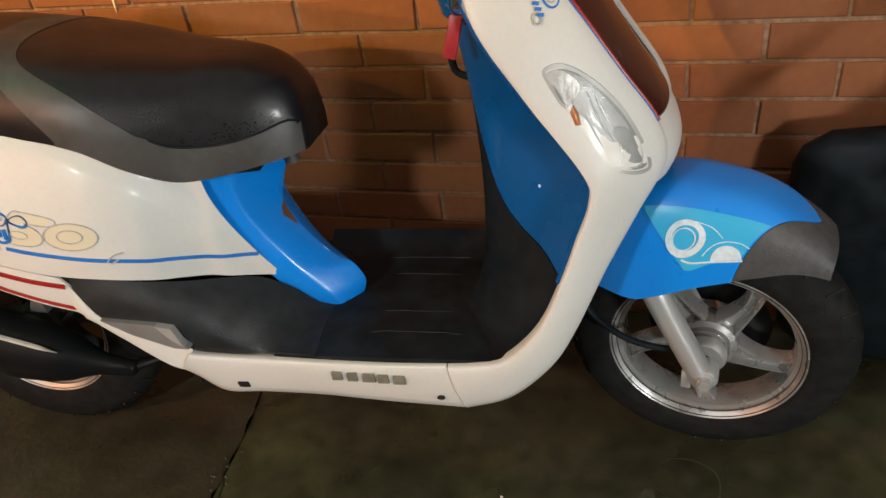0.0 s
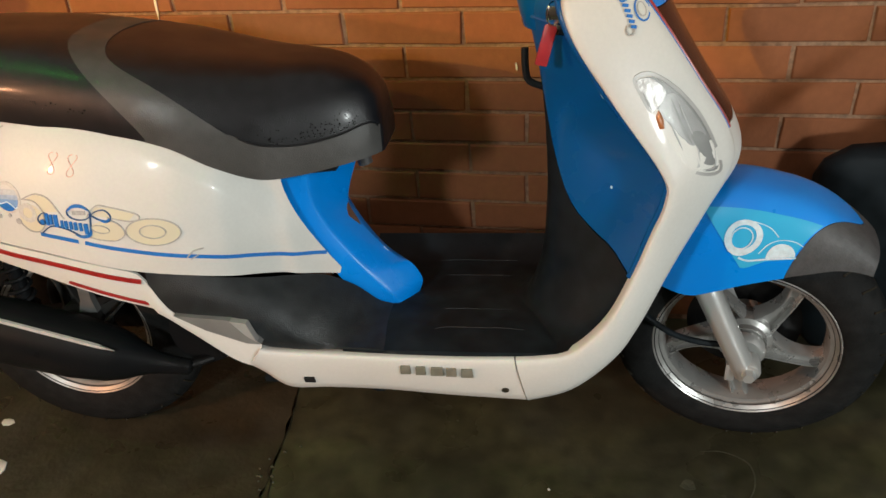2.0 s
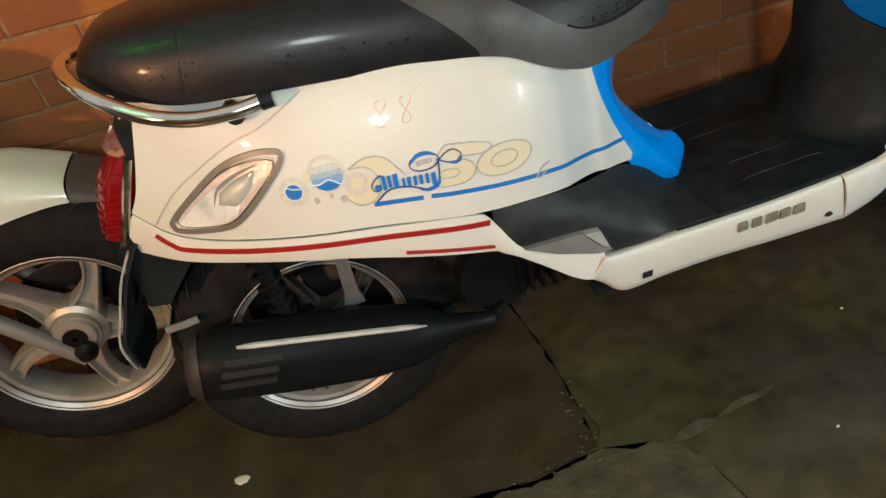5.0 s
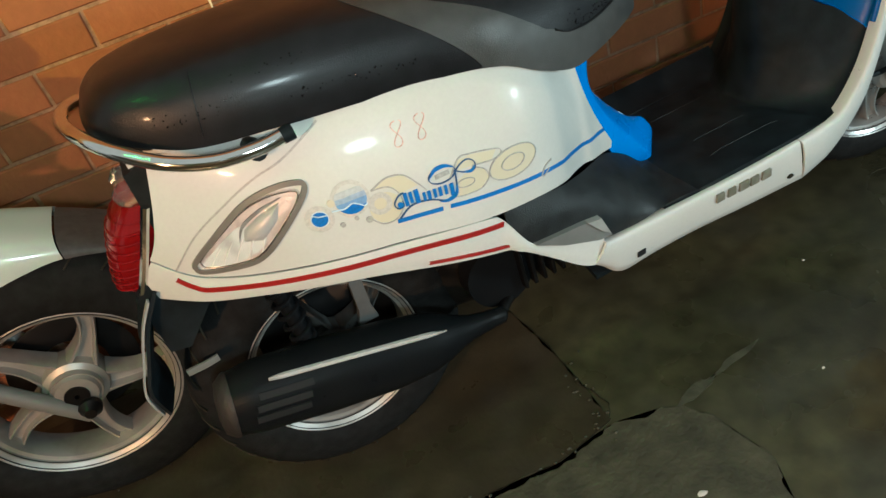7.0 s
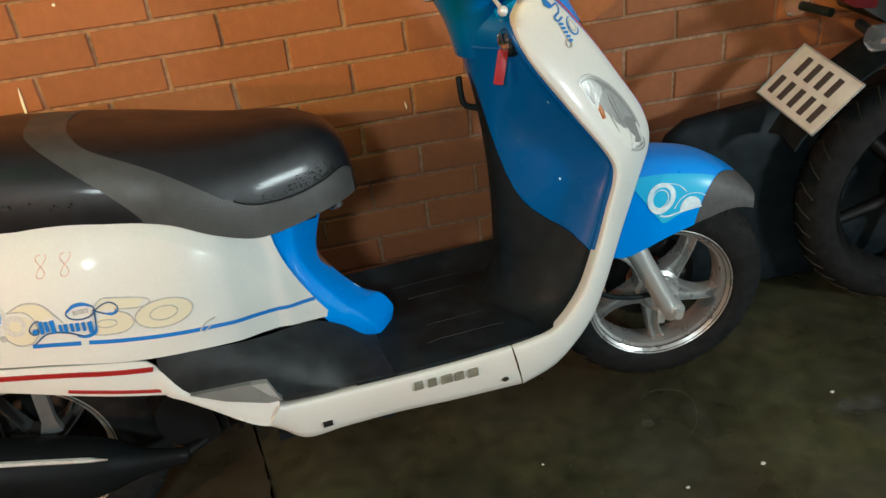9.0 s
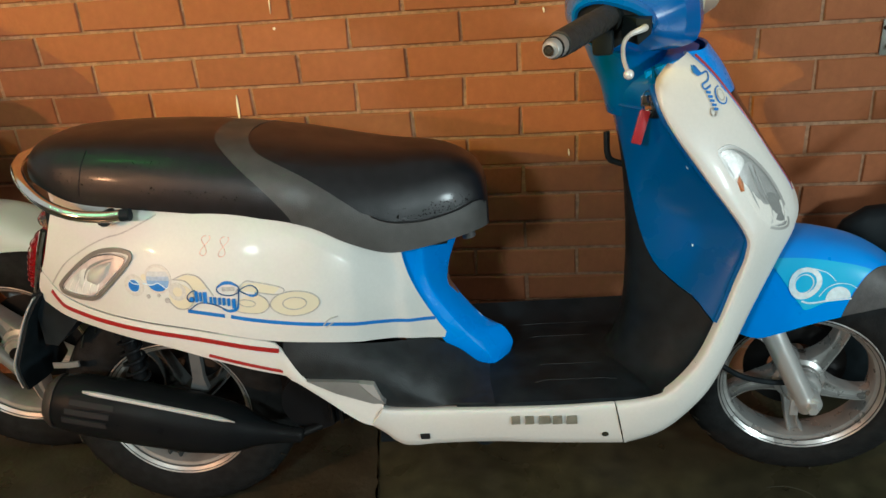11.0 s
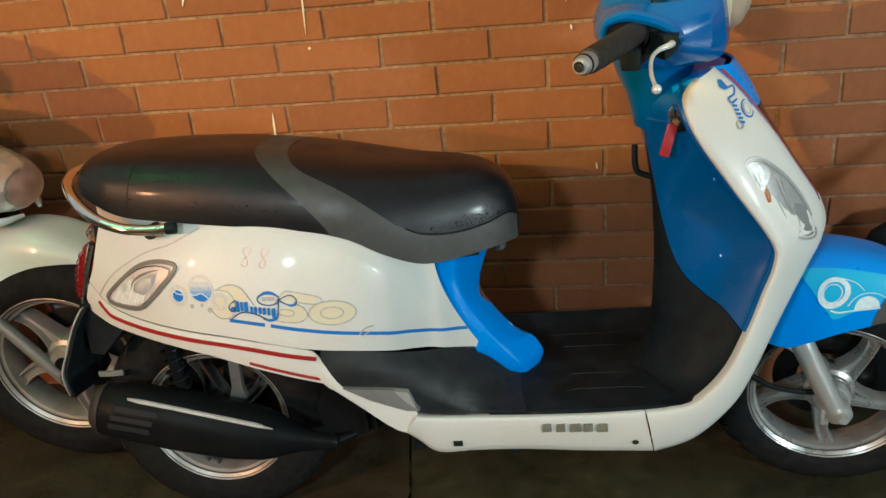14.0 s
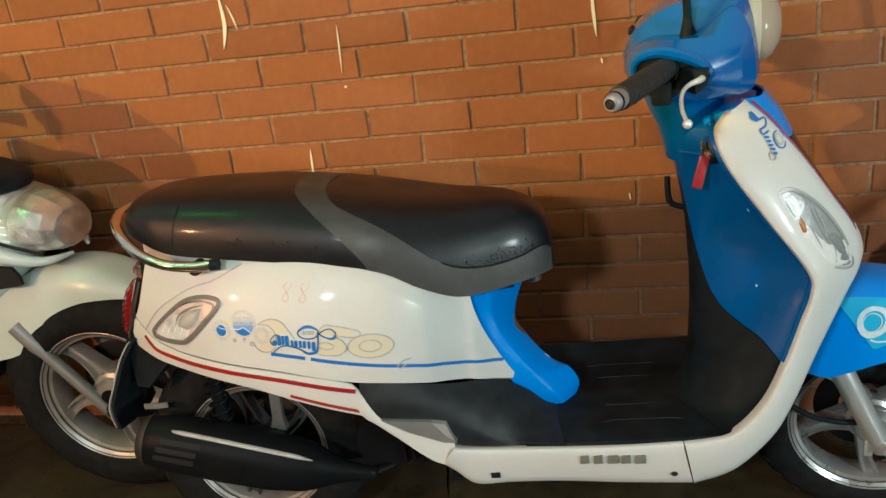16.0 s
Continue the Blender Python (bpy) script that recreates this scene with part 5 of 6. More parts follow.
def wheel(owner, centre, m, disc=True, tread=0.236, grow=1.0, turn=0.8, alloy=None, inner=None):
    """A five-spoke alloy wheel with its tyre, as two parts under owner; m turns it into place."""
    M = m @ Matrix.Translation(centre) @ Matrix.Diagonal((grow, 1, grow, 1))
    tread /= grow

    def put(name, bm, material, parent, label="", angle=38):
        bm.transform(M)
        return part(name, bm, material, parent, label, angle)
    prof = []
    for a in range(13):
        t = math.pi * a / 12
        prof.append((0.154 + (tread - 0.154) * math.sin(t) ** 0.75, -0.046 * math.cos(t) * (1.0 + 0.08 * math.sin(t))))
    prof += [(0.146, 0.036), (0.146, -0.036)]
    tyre = put("tyre", lathe(prof, 72), RUBBER, owner, "worn black tyre", 60)
    for k in range(30):
        a = 2 * math.pi * k / 30
        for s in (-1, 1):
            pts = []
            for i in range(5):
                t = i / 4
                ang, y = a + 0.09 * t, s * (0.008 + 0.03 * t)
                r = tread - 0.0011 - 0.016 * (abs(y) / 0.038) ** 2
                pts.append((r * math.cos(ang), y, r * math.sin(ang)))
            put("tread_groove", tube(pts, 0.0018, 4), CRACK, tyre)
    rim = put("rim", lathe([(0.148, -0.041), (0.1536, -0.039), (0.1536, -0.034), (0.1462, -0.031), (0.143, -0.029), (0.141, -0.022), (0.137, -0.018), (0.136, 0), (0.137, 0.018), (0.141, 0.022), (0.143, 0.029), (0.1462, 0.031), (0.1536, 0.034), (0.1536, 0.039), (0.148, 0.041),
                            (0.1435, 0.037), (0.1395, 0.034), (0.1385, 0.028), (0.1325, 0.026), (0.13, 0.018), (0.129, 0.0), (0.13, -0.018), (0.1325, -0.026), (0.1385, -0.028), (0.1395, -0.034), (0.1435, -0.037)], 72), alloy or ALLOY, owner, "silver five-spoke alloy rim")
    for r, y in ((0.1455, -0.0393), (0.1392, -0.0318)):
        put("rim_groove", lathe([(r + 0.0009 * math.cos(a), y + 0.0009 * math.sin(a)) for a in (2 * math.pi * k / 6 for k in range(6))], 72), DARK_METAL, rim)
    put("hub", lathe([(0.018, -0.04), (0.03, -0.038), (0.033, -0.031), (0.036, -0.033), (0.038, -0.025), (0.046, -0.02), (0.048, -0.012), (0.048, 0.014), (0.036, 0.03), (0.018, 0.04)], 36), inner or alloy or ALLOY, rim)
    put("axle_bore", lathe([(0.004, -0.043), (0.018, -0.043), (0.018, 0.043), (0.004, 0.043)], 20), DARK_METAL, rim)
    for k in range(5):
        a = 2 * math.pi * k / 5 + turn
        rings = []
        for i in range(9):
            t = i / 8
            r = 0.042 + 0.09 * t
            w = 0.0112 + 0.012 * (1 - t) ** 3 + 0.004 * t ** 4
            ang = a + 0.06 + 0.16 * t * t
            c = Vector((r * math.cos(ang), 0, r * math.sin(ang)))
            tang = Vector((-math.sin(ang), 0, math.cos(ang)))
            d = 0.019 - 0.004 * t
            rings.append([c + tang * (w * q) + Vector((0, y * d, 0)) for q, y in ((-1, -0.75), (-0.86, -1), (-0.66, -1), (-0.52, -0.35), (0.52, -0.35), (0.66, -1), (0.86, -1), (1, -0.75), (1, 0.8), (0.7, 1), (-0.7, 1), (-1, 0.8))])
        put("spoke", loft(rings), inner or alloy or ALLOY, rim)
    if disc:
        put("brake_disc", lathe([(0.05, 0.03), (0.092, 0.03), (0.095, 0.0315), (0.092, 0.034), (0.05, 0.034)], 48), DARK_METAL, rim)
    return tyre, rim


wheel(scooter, (-0.006, 0.036, 0.226), STEER, tread=0.224, grow=1.011, alloy=WORN_ALLOY)
wheel(scooter, (-1.223, 0.022, 0.24), Matrix.Identity(4), disc=False, tread=0.238, turn=0.41, alloy=DULL_ALLOY, inner=DARK_ALLOY)

# fork
for s in (-1, 1):
    fk = part("fork_leg", steered(tube([(-0.002, 0.012 + s * 0.072, 0.218), (-0.016, 0.012 + s * 0.072, 0.248), (-0.05, 0.012 + s * 0.072, 0.318), (-0.083, 0.012 + s * 0.069, 0.386), (-0.104, 0.012 + s * 0.054, 0.428)], lambda t: 0.019 + 0.002 * t, 18, smooth=12)), ALLOY, scooter, "silver fork leg")
    lug = lathe([(0.0, -0.014), (0.016, -0.014), (0.019, -0.009), (0.019, 0.02), (0.0, 0.02)], 20, closed=False)
    lug.transform(Matrix.Translation((0.0, 0.012 + s * 0.074, 0.232)))
    part("axle_lug", steered(lug), ALLOY, fk)
    nut = lathe([(0.0, -0.012), (0.009, -0.012), (0.011, -0.008), (0.011, 0.004), (0.0, 0.004)], 6, closed=False)
    nut.transform(Matrix.Translation((0.0, 0.012 + s * 0.09, 0.232)))
    part("axle_nut", steered(nut), ALLOY, fk)
part("fork_tab", steered(block(-0.035, -0.02, -0.07, -0.064, 0.205, 0.24, 0.002)), ALLOY, scooter)
part("brake_hose", steered(tube([(-0.2, -0.03, 0.36), (-0.18, -0.04, 0.31), (-0.13, -0.05, 0.277), (-0.08, -0.055, 0.268), (-0.035, -0.045, 0.262)], 0.0055, 8, smooth=20)), PLASTIC, scooter, "black cable to the front hub")
bm = lathe([(0.012, -0.056), (0.028, -0.054), (0.034, -0.046), (0.034, -0.036), (0.012, -0.034)], 28)
bm.transform(Matrix.Translation((-0.006, 0.03, 0.227)))
part("hub_gear_box", steered(bm), ALLOY, scooter)

# front fender
f_top = table((-0.22, 0.46), (-0.19, 0.498), (-0.13, 0.543), (-0.055, 0.556), (0.02, 0.545), (0.064, 0.529), (0.11, 0.5), (0.14, 0.474), (0.17, 0.437), (0.2, 0.395))
f_low = table((-0.22, 0.426), (-0.19, 0.408), (-0.157, 0.393), (-0.11, 0.38), (-0.075, 0.391), (-0.03, 0.411), (0.011, 0.425), (0.05, 0.436), (0.1, 0.443), (0.15, 0.428), (0.2, 0.39))
f_half = table((-0.22, 0.06), (-0.15, 0.078), (-0.05, 0.082), (0.05, 0.076), (0.12, 0.062), (0.205, 0.042))


def fender_at(x, v, lift=0.0):
    a = math.pi * v
    cs, sn = math.cos(a), max(0.0, math.sin(a))
    h, b, t = f_half(x) + lift, f_low(x), f_top(x) + lift
    return Vector((x, -h * math.copysign(abs(cs) ** 0.6, cs), b + (t - b) * sn ** 0.8))


def fender_edge(v):
    w = min(v, 1 - v) * 2
    return 0.022 + 0.07 * w + 0.034 * w ** 3


part("front_fender", steered(slab(lambda u, v: fender_at(-0.22 + (fender_edge(v) + 0.22) * u, v), 44, 40, 0.003, inward=(-0.05, 0, 0.3))), BLUE, scooter, "blue front fender with light blue flank", angle=60)
part("fender_tip", steered(slab(lambda u, v: fender_at(fender_edge(v) + 0.001 + (0.15 - 0.008 * abs(2 * v - 1) - fender_edge(v)) * u, v, -0.001), 24, 40, 0.003, inward=(-0.02, 0, 0.3))), GREY_PLASTIC, scooter, "dark grey plastic fender tip", angle=60)


def on_fender(x, h, lift=0.0):
    """The flank by length and by height along its skin, both in metres."""
    return fender_at(x, max(h, 0.0) * 2.7, lift)


def flank_low(x):
    return 0.017 + 0.008 * min(max((x + 0.035) / 0.03, 0.0), 1.0) - 0.03 * min(max((-0.03 - x) / 0.02, 0.0), 1.0)


def flank(u, v):
    hi = 0.113 - 0.013 * u
    x0, x1 = -0.1 + 0.072 * (1 - v) ** 1.2, fender_edge(hi * 2.7 * v + 0.06 * (1 - v)) - 0.002
    x = x0 + (x1 - x0) * u
    lo = max(flank_low(x), 0.004)
    return on_fender(x, lo + (hi - lo) * v, 0.0014)


flk = part("fender_flank", steered(slab(flank, 36, 14, 0.003, inward=(-0.05, 0, 0.45))), LIGHT_BLUE, scooter, "light blue fender decal with white rings")
for bmx in (ribbon(ring_pts(-0.041, 0.062, 0.0215, 0.0225, 16), 0.0085, on_fender, 40, closed=True, lift=0.0026), ribbon(ring_pts(-0.043, 0.06, 0.0145, 0.0155, 14), 0.0018, on_fender, 34, closed=True, lift=0.0026),
            blob([(0.012 + 0.0195 * math.cos(a), 0.029 + 0.022 * math.sin(a)) for a in (math.pi * k / 14 for k in range(15))], on_fender, 0.0026),
            ribbon([(-0.045, 0.033), (-0.03, 0.0275), (0.0, 0.0275), (0.033, 0.0265)], 0.0022, on_fender, 20, lift=0.0026), ribbon([(-0.018, 0.036), (-0.006, 0.05), (0.01, 0.057), (0.028, 0.055), (0.04, 0.047)], 0.0014, on_fender, 24, lift=0.0026),
            ribbon([(-0.03, 0.086), (-0.008, 0.078), (0.006, 0.062)], 0.0014, on_fender, 20, lift=0.0026)):
    part("fender_decal", steered(bmx), DECAL_WHITE, flk)

# passenger footrest, stand, engine, exhaust, rear suspension
rest = part("footrest", plate_shape([(-0.905, -0.206, 0.403), (-0.82, -0.203, 0.394), (-0.805, -0.202, 0.388), (-0.79, -0.2, 0.366), (-0.778, -0.199, 0.348), (-0.8, -0.2, 0.35), (-0.86, -0.204, 0.376)], (0, 0.016, 0)), SIGNAL_GREY, scooter, "folded grey footrest")
part("footrest_end", plate_shape([(-0.818, -0.206, 0.394), (-0.794, -0.204, 0.389), (-0.782, -0.203, 0.355), (-0.797, -0.205, 0.368)], (0, 0.012, 0)), SATIN_GREY, rest)
part("side_stand", tube([(-0.66, 0.12, 0.24), (-0.63, 0.17, 0.12), (-0.61, 0.205, -0.012)], 0.012, 10), HEAT_BLACK, scooter)
part("frame_peg", tube([(-0.615, -0.1, 0.238), (-0.615, -0.14, 0.235)], 0.022, 14), PLASTIC, scooter)
for s in (-1, 1):
    part("frame_tube", tube([(-0.5, s * 0.06, 0.27), (-0.75, s * 0.08, 0.27), (-0.9, s * 0.1, 0.38), (-1.15, s * 0.1, 0.55)], 0.018, 10, smooth=14), DARK_METAL, scooter)
bm = loft([[(x, y0 + ry * math.cos(a), z + rz * math.sin(a)) for a in (2 * math.pi * k / 20 for k in range(20))] for x, y0, z, ry, rz in ((-0.76, 0.0, 0.3, 0.05, 0.05), (-0.8, 0.0, 0.3, 0.085, 0.075), (-0.9, 0.01, 0.29, 0.095, 0.09), (-1.0, 0.05, 0.27, 0.07, 0.09), (-1.1, 0.09, 0.26, 0.04, 0.08), (-1.3, 0.095, 0.25, 0.035, 0.07), (-1.33, 0.095, 0.25, 0.02, 0.04))])
part("engine_case", bm, DARK_METAL, scooter, "dark oily engine case")
for k in range(7):
    part("cooling_fin", block(-0.9 + 0.018 * k, -0.893 + 0.018 * k, -0.105, 0.02, 0.25, 0.345, 0.002), DARK_METAL, scooter)
part("fan_cover", tube([(-0.93, -0.05, 0.29), (-0.93, -0.09, 0.29)], 0.06, 24), HEAT_BLACK, scooter)
part("inner_mudguard", slab(lambda u, v: (-1.219 + 0.262 * math.cos(a := math.pi * (0.1 + 0.5 * u)), -0.055 + 0.15 * v, 0.24 + 0.255 * math.sin(a)), 24, 4, 0.005), PLASTIC, scooter)
flap_x = spline([(-1.405, 0, 0.53), (-1.436, 0, 0.487), (-1.464, 0, 0.43), (-1.484, 0, 0.383), (-1.478, 0, 0.335)])
flap = part("rear_mudflap", slab(lambda u, v: flap_x(u) + Vector((0.012 * math.sin(math.pi * v), -0.07 + 0.15 * v, 0)), 18, 8, 0.005), PLASTIC, scooter, "curved black rear mudflap with a bare metal edge")
part("metal_edge", slab(lambda u, v: flap_x(0.06 + 0.9 * u) + Vector((-0.006, -0.073 + 0.012 * v, 0.0)), 16, 2, 0.003), SATIN_GREY, flap)
part("rear_inner_fender", loft([[(x, -w, z0), (x, -w, z1), (x, w, z1), (x, w, z0)] for x, w, z0, z1 in ((-1.43, 0.05, 0.42, 0.52), (-1.4, 0.06, 0.42, 0.55), (-1.35, 0.06, 0.47, 0.56), (-1.3, 0.06, 0.5, 0.56))]), PLASTIC, scooter)
part("flap_stay", loft([[(x, -0.05, z), (x, -0.046, z), (x, -0.046, z + 0.011), (x, -0.05, z + 0.011)] for x, z in ((-1.428, 0.367), (-1.4, 0.366), (-1.378, 0.368))]), SIGNAL_GREY, scooter, "thin grey metal stay")
part("shock_absorber", tube([(-1.25, -0.075, 0.3), (-1.258, -0.075, 0.49)], 0.013, 14), HEAT_BLACK, scooter)
for k in range(8):
    t = k / 8
    part("coil", tube([(-1.252 - 0.007 * t + 0.004 * math.sin(a) + 0.017 * math.cos(a), -0.075 + 0.017 * math.sin(a), 0.31 + 0.17 * t + 0.021 * a / 6.283) for a in (2 * math.pi * i / 14 for i in range(15))], 0.0036, 6), HEAT_BLACK, scooter)
part("swing_bracket", loft([[(x0, -0.06, z), (x1, -0.06, z), (x1, -0.046, z), (x0, -0.046, z)] for x0, x1, z in ((-1.17, -1.135, 0.31), (-1.161, -1.14, 0.335), (-1.158, -1.138, 0.4), (-1.157, -1.133, 0.45))]), DARK_BRACKET, scooter, "dull grey alloy bracket")
MUF_Y = -0.116


def muffler_ring(x, z, r):
    return [(x + 0.23 * r * math.sin(a), MUF_Y + 0.92 * r * math.cos(a), z + r * math.sin(a)) for a in (2 * math.pi * k / 30 for k in range(30))]


rings = [muffler_ring(*p) for p in ((-1.408, 0.338, 0.02), (-1.404, 0.338, 0.037), (-1.39, 0.336, 0.048), (-1.35, 0.328, 0.055), (-1.25, 0.302, 0.058), (-1.15, 0.276, 0.056), (-1.09, 0.262, 0.049), (-1.062, 0.256, 0.041), (-1.04, 0.251, 0.03), (-1.015, 0.246, 0.021), (-0.985, 0.241, 0.0165), (-0.955, 0.237, 0.014), (-0.95, 0.236, 0.009))]
muf = part("muffler", loft(rings), HEAT_BLACK, scooter, "matt black muffler with chrome strip", angle=60)
part("header_pipe", tube([(-0.955, -0.11, 0.238), (-0.9, -0.06, 0.235), (-0.84, 0.0, 0.255)], 0.009, 10, smooth=8), DARK_METAL, scooter, "browned exhaust pipe")


def on_muffler(x, q, lift=0.0):
    r = 0.058 + lift if x < -1.1 else 0.058 - 0.3 * (x + 1.1) ** 1.5 * 2 + lift
    z = 0.302 - 0.26 * (x + 1.25)
    return Vector((x + 0.23 * r * math.sin(q), MUF_Y - 0.92 * r * math.cos(q), z + r * math.sin(q)))


bm = bmesh.new()
rows = []
for i in range(25):
    t = i / 24
    x = -1.334 + 0.264 * t
    w = 0.066 if t < 0.9 else 0.066 * (1 - (t - 0.9) * 8)
    if t < 0.06:
        w = 0.026 + 0.6 * t
    rows.append([bm.verts.new(on_muffler(x, 0.92 - 0.12 * t + q * w, h)) for q, h in ((-1, -0.003), (-1, 0.003), (0, 0.006), (1, 0.003), (1, -0.003))])
for a, b in zip(rows, rows[1:]):
    for k in range(4):
        bm.faces.new((a[k], a[k + 1], b[k + 1], b[k]))
bm.faces.new(rows[0])
bm.faces.new(rows[-1])
end = [muffler_ring(*p) for p in ((-1.4105, 0.3385, 0.016), (-1.4065, 0.3385, 0.0385), (-1.393, 0.3365, 0.0495), (-1.387, 0.3353, 0.0505))]
part("muffler_end", loft(end), RUSTED, muf, "browned end of the muffler", angle=60)
part("chrome_strip", bm, POLISHED, muf, "dull chrome strip")
# Black patches on the skin paint the depth of the slots.
for q, x0 in ((0.56, -1.352), (0.27, -1.358), (-0.02, -1.362)):
    bm = bmesh.new()
    rows = [[bm.verts.new(on_muffler(x0 + 0.076 * i / 6, q + k * 0.085, h)) for k, h in ((-1, -0.002), (-1, 0.0015), (1, 0.0015), (1, -0.002))] for i in range(7)]
    for a, b in zip(rows, rows[1:]):
        for k in range(3):
            bm.faces.new((a[k], a[k + 1], b[k + 1], b[k]))
    part("muffler_slot", bm, VOID, muf)
# ---- white scooter parked behind ----
NEAR = pose(-1.39, 1.402, 0, 0, 0, 3)
other = thing("white_motor_scooter", NEAR, "greenish white motor scooter nosed up behind the blue one", "scooter")
wheel(other, (-0.004, -0.03, 0.236), Matrix.Scale(1.165, 4), alloy=DULL_ALLOY)
for s in (-1, 1):
    fk = part("fork_leg", tube([(-0.006, s * 0.08, 0.225), (-0.062, s * 0.08, 0.302), (-0.118, s * 0.08, 0.38), (-0.185, s * 0.08, 0.475)], lambda t: 0.0145 if t < 0.8 else 0.019, 16, smooth=15), SIGNAL_GREY, other, "dull grey fork leg")
    nut = lathe([(0.0, -0.014), (0.01, -0.014), (0.013, -0.008), (0.02, 0.0), (0.02, 0.01), (0.0, 0.01)], 16, closed=False)
    nut.transform(Matrix.Translation((0.002, s * 0.092, 0.245)))
    part("axle_nut", nut, DARK_METAL, fk)
n_top = table((-0.32, 0.45), (-0.25, 0.535), (-0.15, 0.583), (-0.05, 0.605), (0.02, 0.595), (0.075, 0.57), (0.125, 0.543), (0.18, 0.508), (0.225, 0.475))
n_low = table((-0.32, 0.38), (-0.2, 0.4), (-0.14, 0.44), (-0.1, 0.487), (-0.012, 0.522), (0.06, 0.527), (0.115, 0.52), (0.19, 0.488), (0.225, 0.465))


def n_fender(u, v):
    x = -0.32 + 0.43 * u
    a = math.pi * v
    cs, sn = math.cos(a), max(0.0, math.sin(a))
    h = 0.085 - 0.12 * max(0, x - 0.02)
    return Vector((x, -h * math.copysign(abs(cs) ** 0.6, cs), n_low(x) + (n_top(x) - n_low(x)) * sn ** 0.8))


part("front_fender", slab(n_fender, 40, 30, 0.003, inward=(-0.05, 0, 0.35)), NEIGHBOUR_WHITE, other, "greenish white front fender", angle=60)
part("fender_tip", slab(lambda u, v: n_fender(1.005 + 0.24 * u * (1 - 0.35 * abs(2 * v - 1)), v) - Vector((0, 0, 0.002)), 10, 30, 0.003, inward=(-0.05, 0, 0.35)), GREY_PLASTIC, other, "grey plastic fender tip", angle=60)
part("fender_liner", slab(lambda u, v: (0.27 * math.cos(a := math.pi * (0.2 + 0.6 * u)), -0.06 + 0.12 * v, 0.24 + 0.27 * math.sin(a)), 20, 4, 0.005), PLASTIC, other)
# apron with its long clear lamp
rings = []
for z, cx, rx, ry in ((0.5, -0.3, 0.05, 0.08), (0.58, -0.25, 0.09, 0.095), (0.64, -0.23, 0.12, 0.1), (0.7, -0.23, 0.13, 0.11), (0.78, -0.28, 0.11, 0.12), (0.86, -0.37, 0.07, 0.1), (0.9, -0.41, 0.06, 0.09)):
    rings.append([(cx + rx * math.copysign(abs(math.cos(a)) ** 0.8, math.cos(a)), ry * math.copysign(abs(math.sin(a)) ** 0.8, math.sin(a)), z) for a in (2 * math.pi * k / 28 for k in range(28))])
part("front_apron", loft(rings), NEIGHBOUR_WHITE, other, "greenish white front apron", angle=60)


def nose_shell(grow, n_long=14, n_round=28, x0=-0.138, length=0.138):
    rings = []
    for t in range(n_long + 1):
        a = math.pi * (0.02 + 0.96 * t / n_long)
        x = x0 - length * grow * math.cos(a)
        rings.append([(x, 0.118 * grow * math.sin(a) ** 0.65 * math.cos(b), 0.722 - 0.34 * (x + 0.138) + 0.068 * grow * math.sin(a) ** 0.65 * math.sin(b)) for b in (2 * math.pi * k / n_round for k in range(n_round))])
    return loft(rings)


lampn = part("headlamp", nose_shell(1.0), LENS, other, "large clear headlamp with silver reflector", angle=60)
part("reflector", nose_shell(0.9, 7, 11, -0.073, 0.062), MIRRORED, lampn, "crumpled silver reflector", angle=4)
part("rear_reflector", nose_shell(0.86, 9, 18, -0.2, 0.075), GLASSY, lampn, angle=4)
for k in range(5):
    part("lamp_rib", tube([(-0.273, -0.095, 0.785 - 0.014 * k), (-0.198, -0.112, 0.767 - 0.014 * k), (-0.123, -0.112, 0.745 - 0.015 * k), (-0.1, -0.108, 0.737 - 0.016 * k)], 0.0017, 6, smooth=8), POLISHED, lampn)
for s in (-1, 1):
    part("lamp_trim", tube([(-0.298, s * 0.11, 0.7), (-0.218, s * 0.115, 0.685), (-0.148, s * 0.112, 0.666), (-0.093, s * 0.1, 0.642), (-0.053, s * 0.075, 0.628), (-0.018, s * 0.03, 0.627)], lambda t: 0.03 - 0.026 * t, 12, smooth=16), NEIGHBOUR_WHITE, other)
    # Black strip and plate paint the shade in the gap and recess.
    part("lamp_gap", tube([(-0.278, s * 0.118, 0.748), (-0.208, s * 0.124, 0.728), (-0.153, s * 0.122, 0.707), (-0.095, s * 0.113, 0.678), (-0.054, s * 0.088, 0.65)], 0.004, 8, smooth=14), VOID, other, "black strip painting the shade under the headlamp")
    part("apron_recess", loft([[(x, s * y, z0), (x, s * y, z1), (x, s * (y - 0.01), z1), (x, s * (y - 0.01), z0)] for x, y, z0, z1 in ((-0.26, 0.106, 0.585, 0.64), (-0.17, 0.104, 0.578, 0.632), (-0.13, 0.098, 0.58, 0.624), (-0.12, 0.094, 0.58, 0.6))]), VOID, other, "black plate painting the shade in the apron recess")
bm = loft([[(-0.225 - 0.12 * math.cos(a), 0.11 * math.sin(a) ** 0.8 * math.cos(b), 0.818 + 0.03 * math.cos(a) + 0.034 * math.sin(a) ** 0.8 * math.sin(b)) for b in (2 * math.pi * k / 24 for k in range(24))] for a in (math.pi * (0.02 + 0.96 * t / 12) for t in range(13))])
part("lamp_visor", bm, PLASTIC, other, "black panel over the lamp", angle=60)
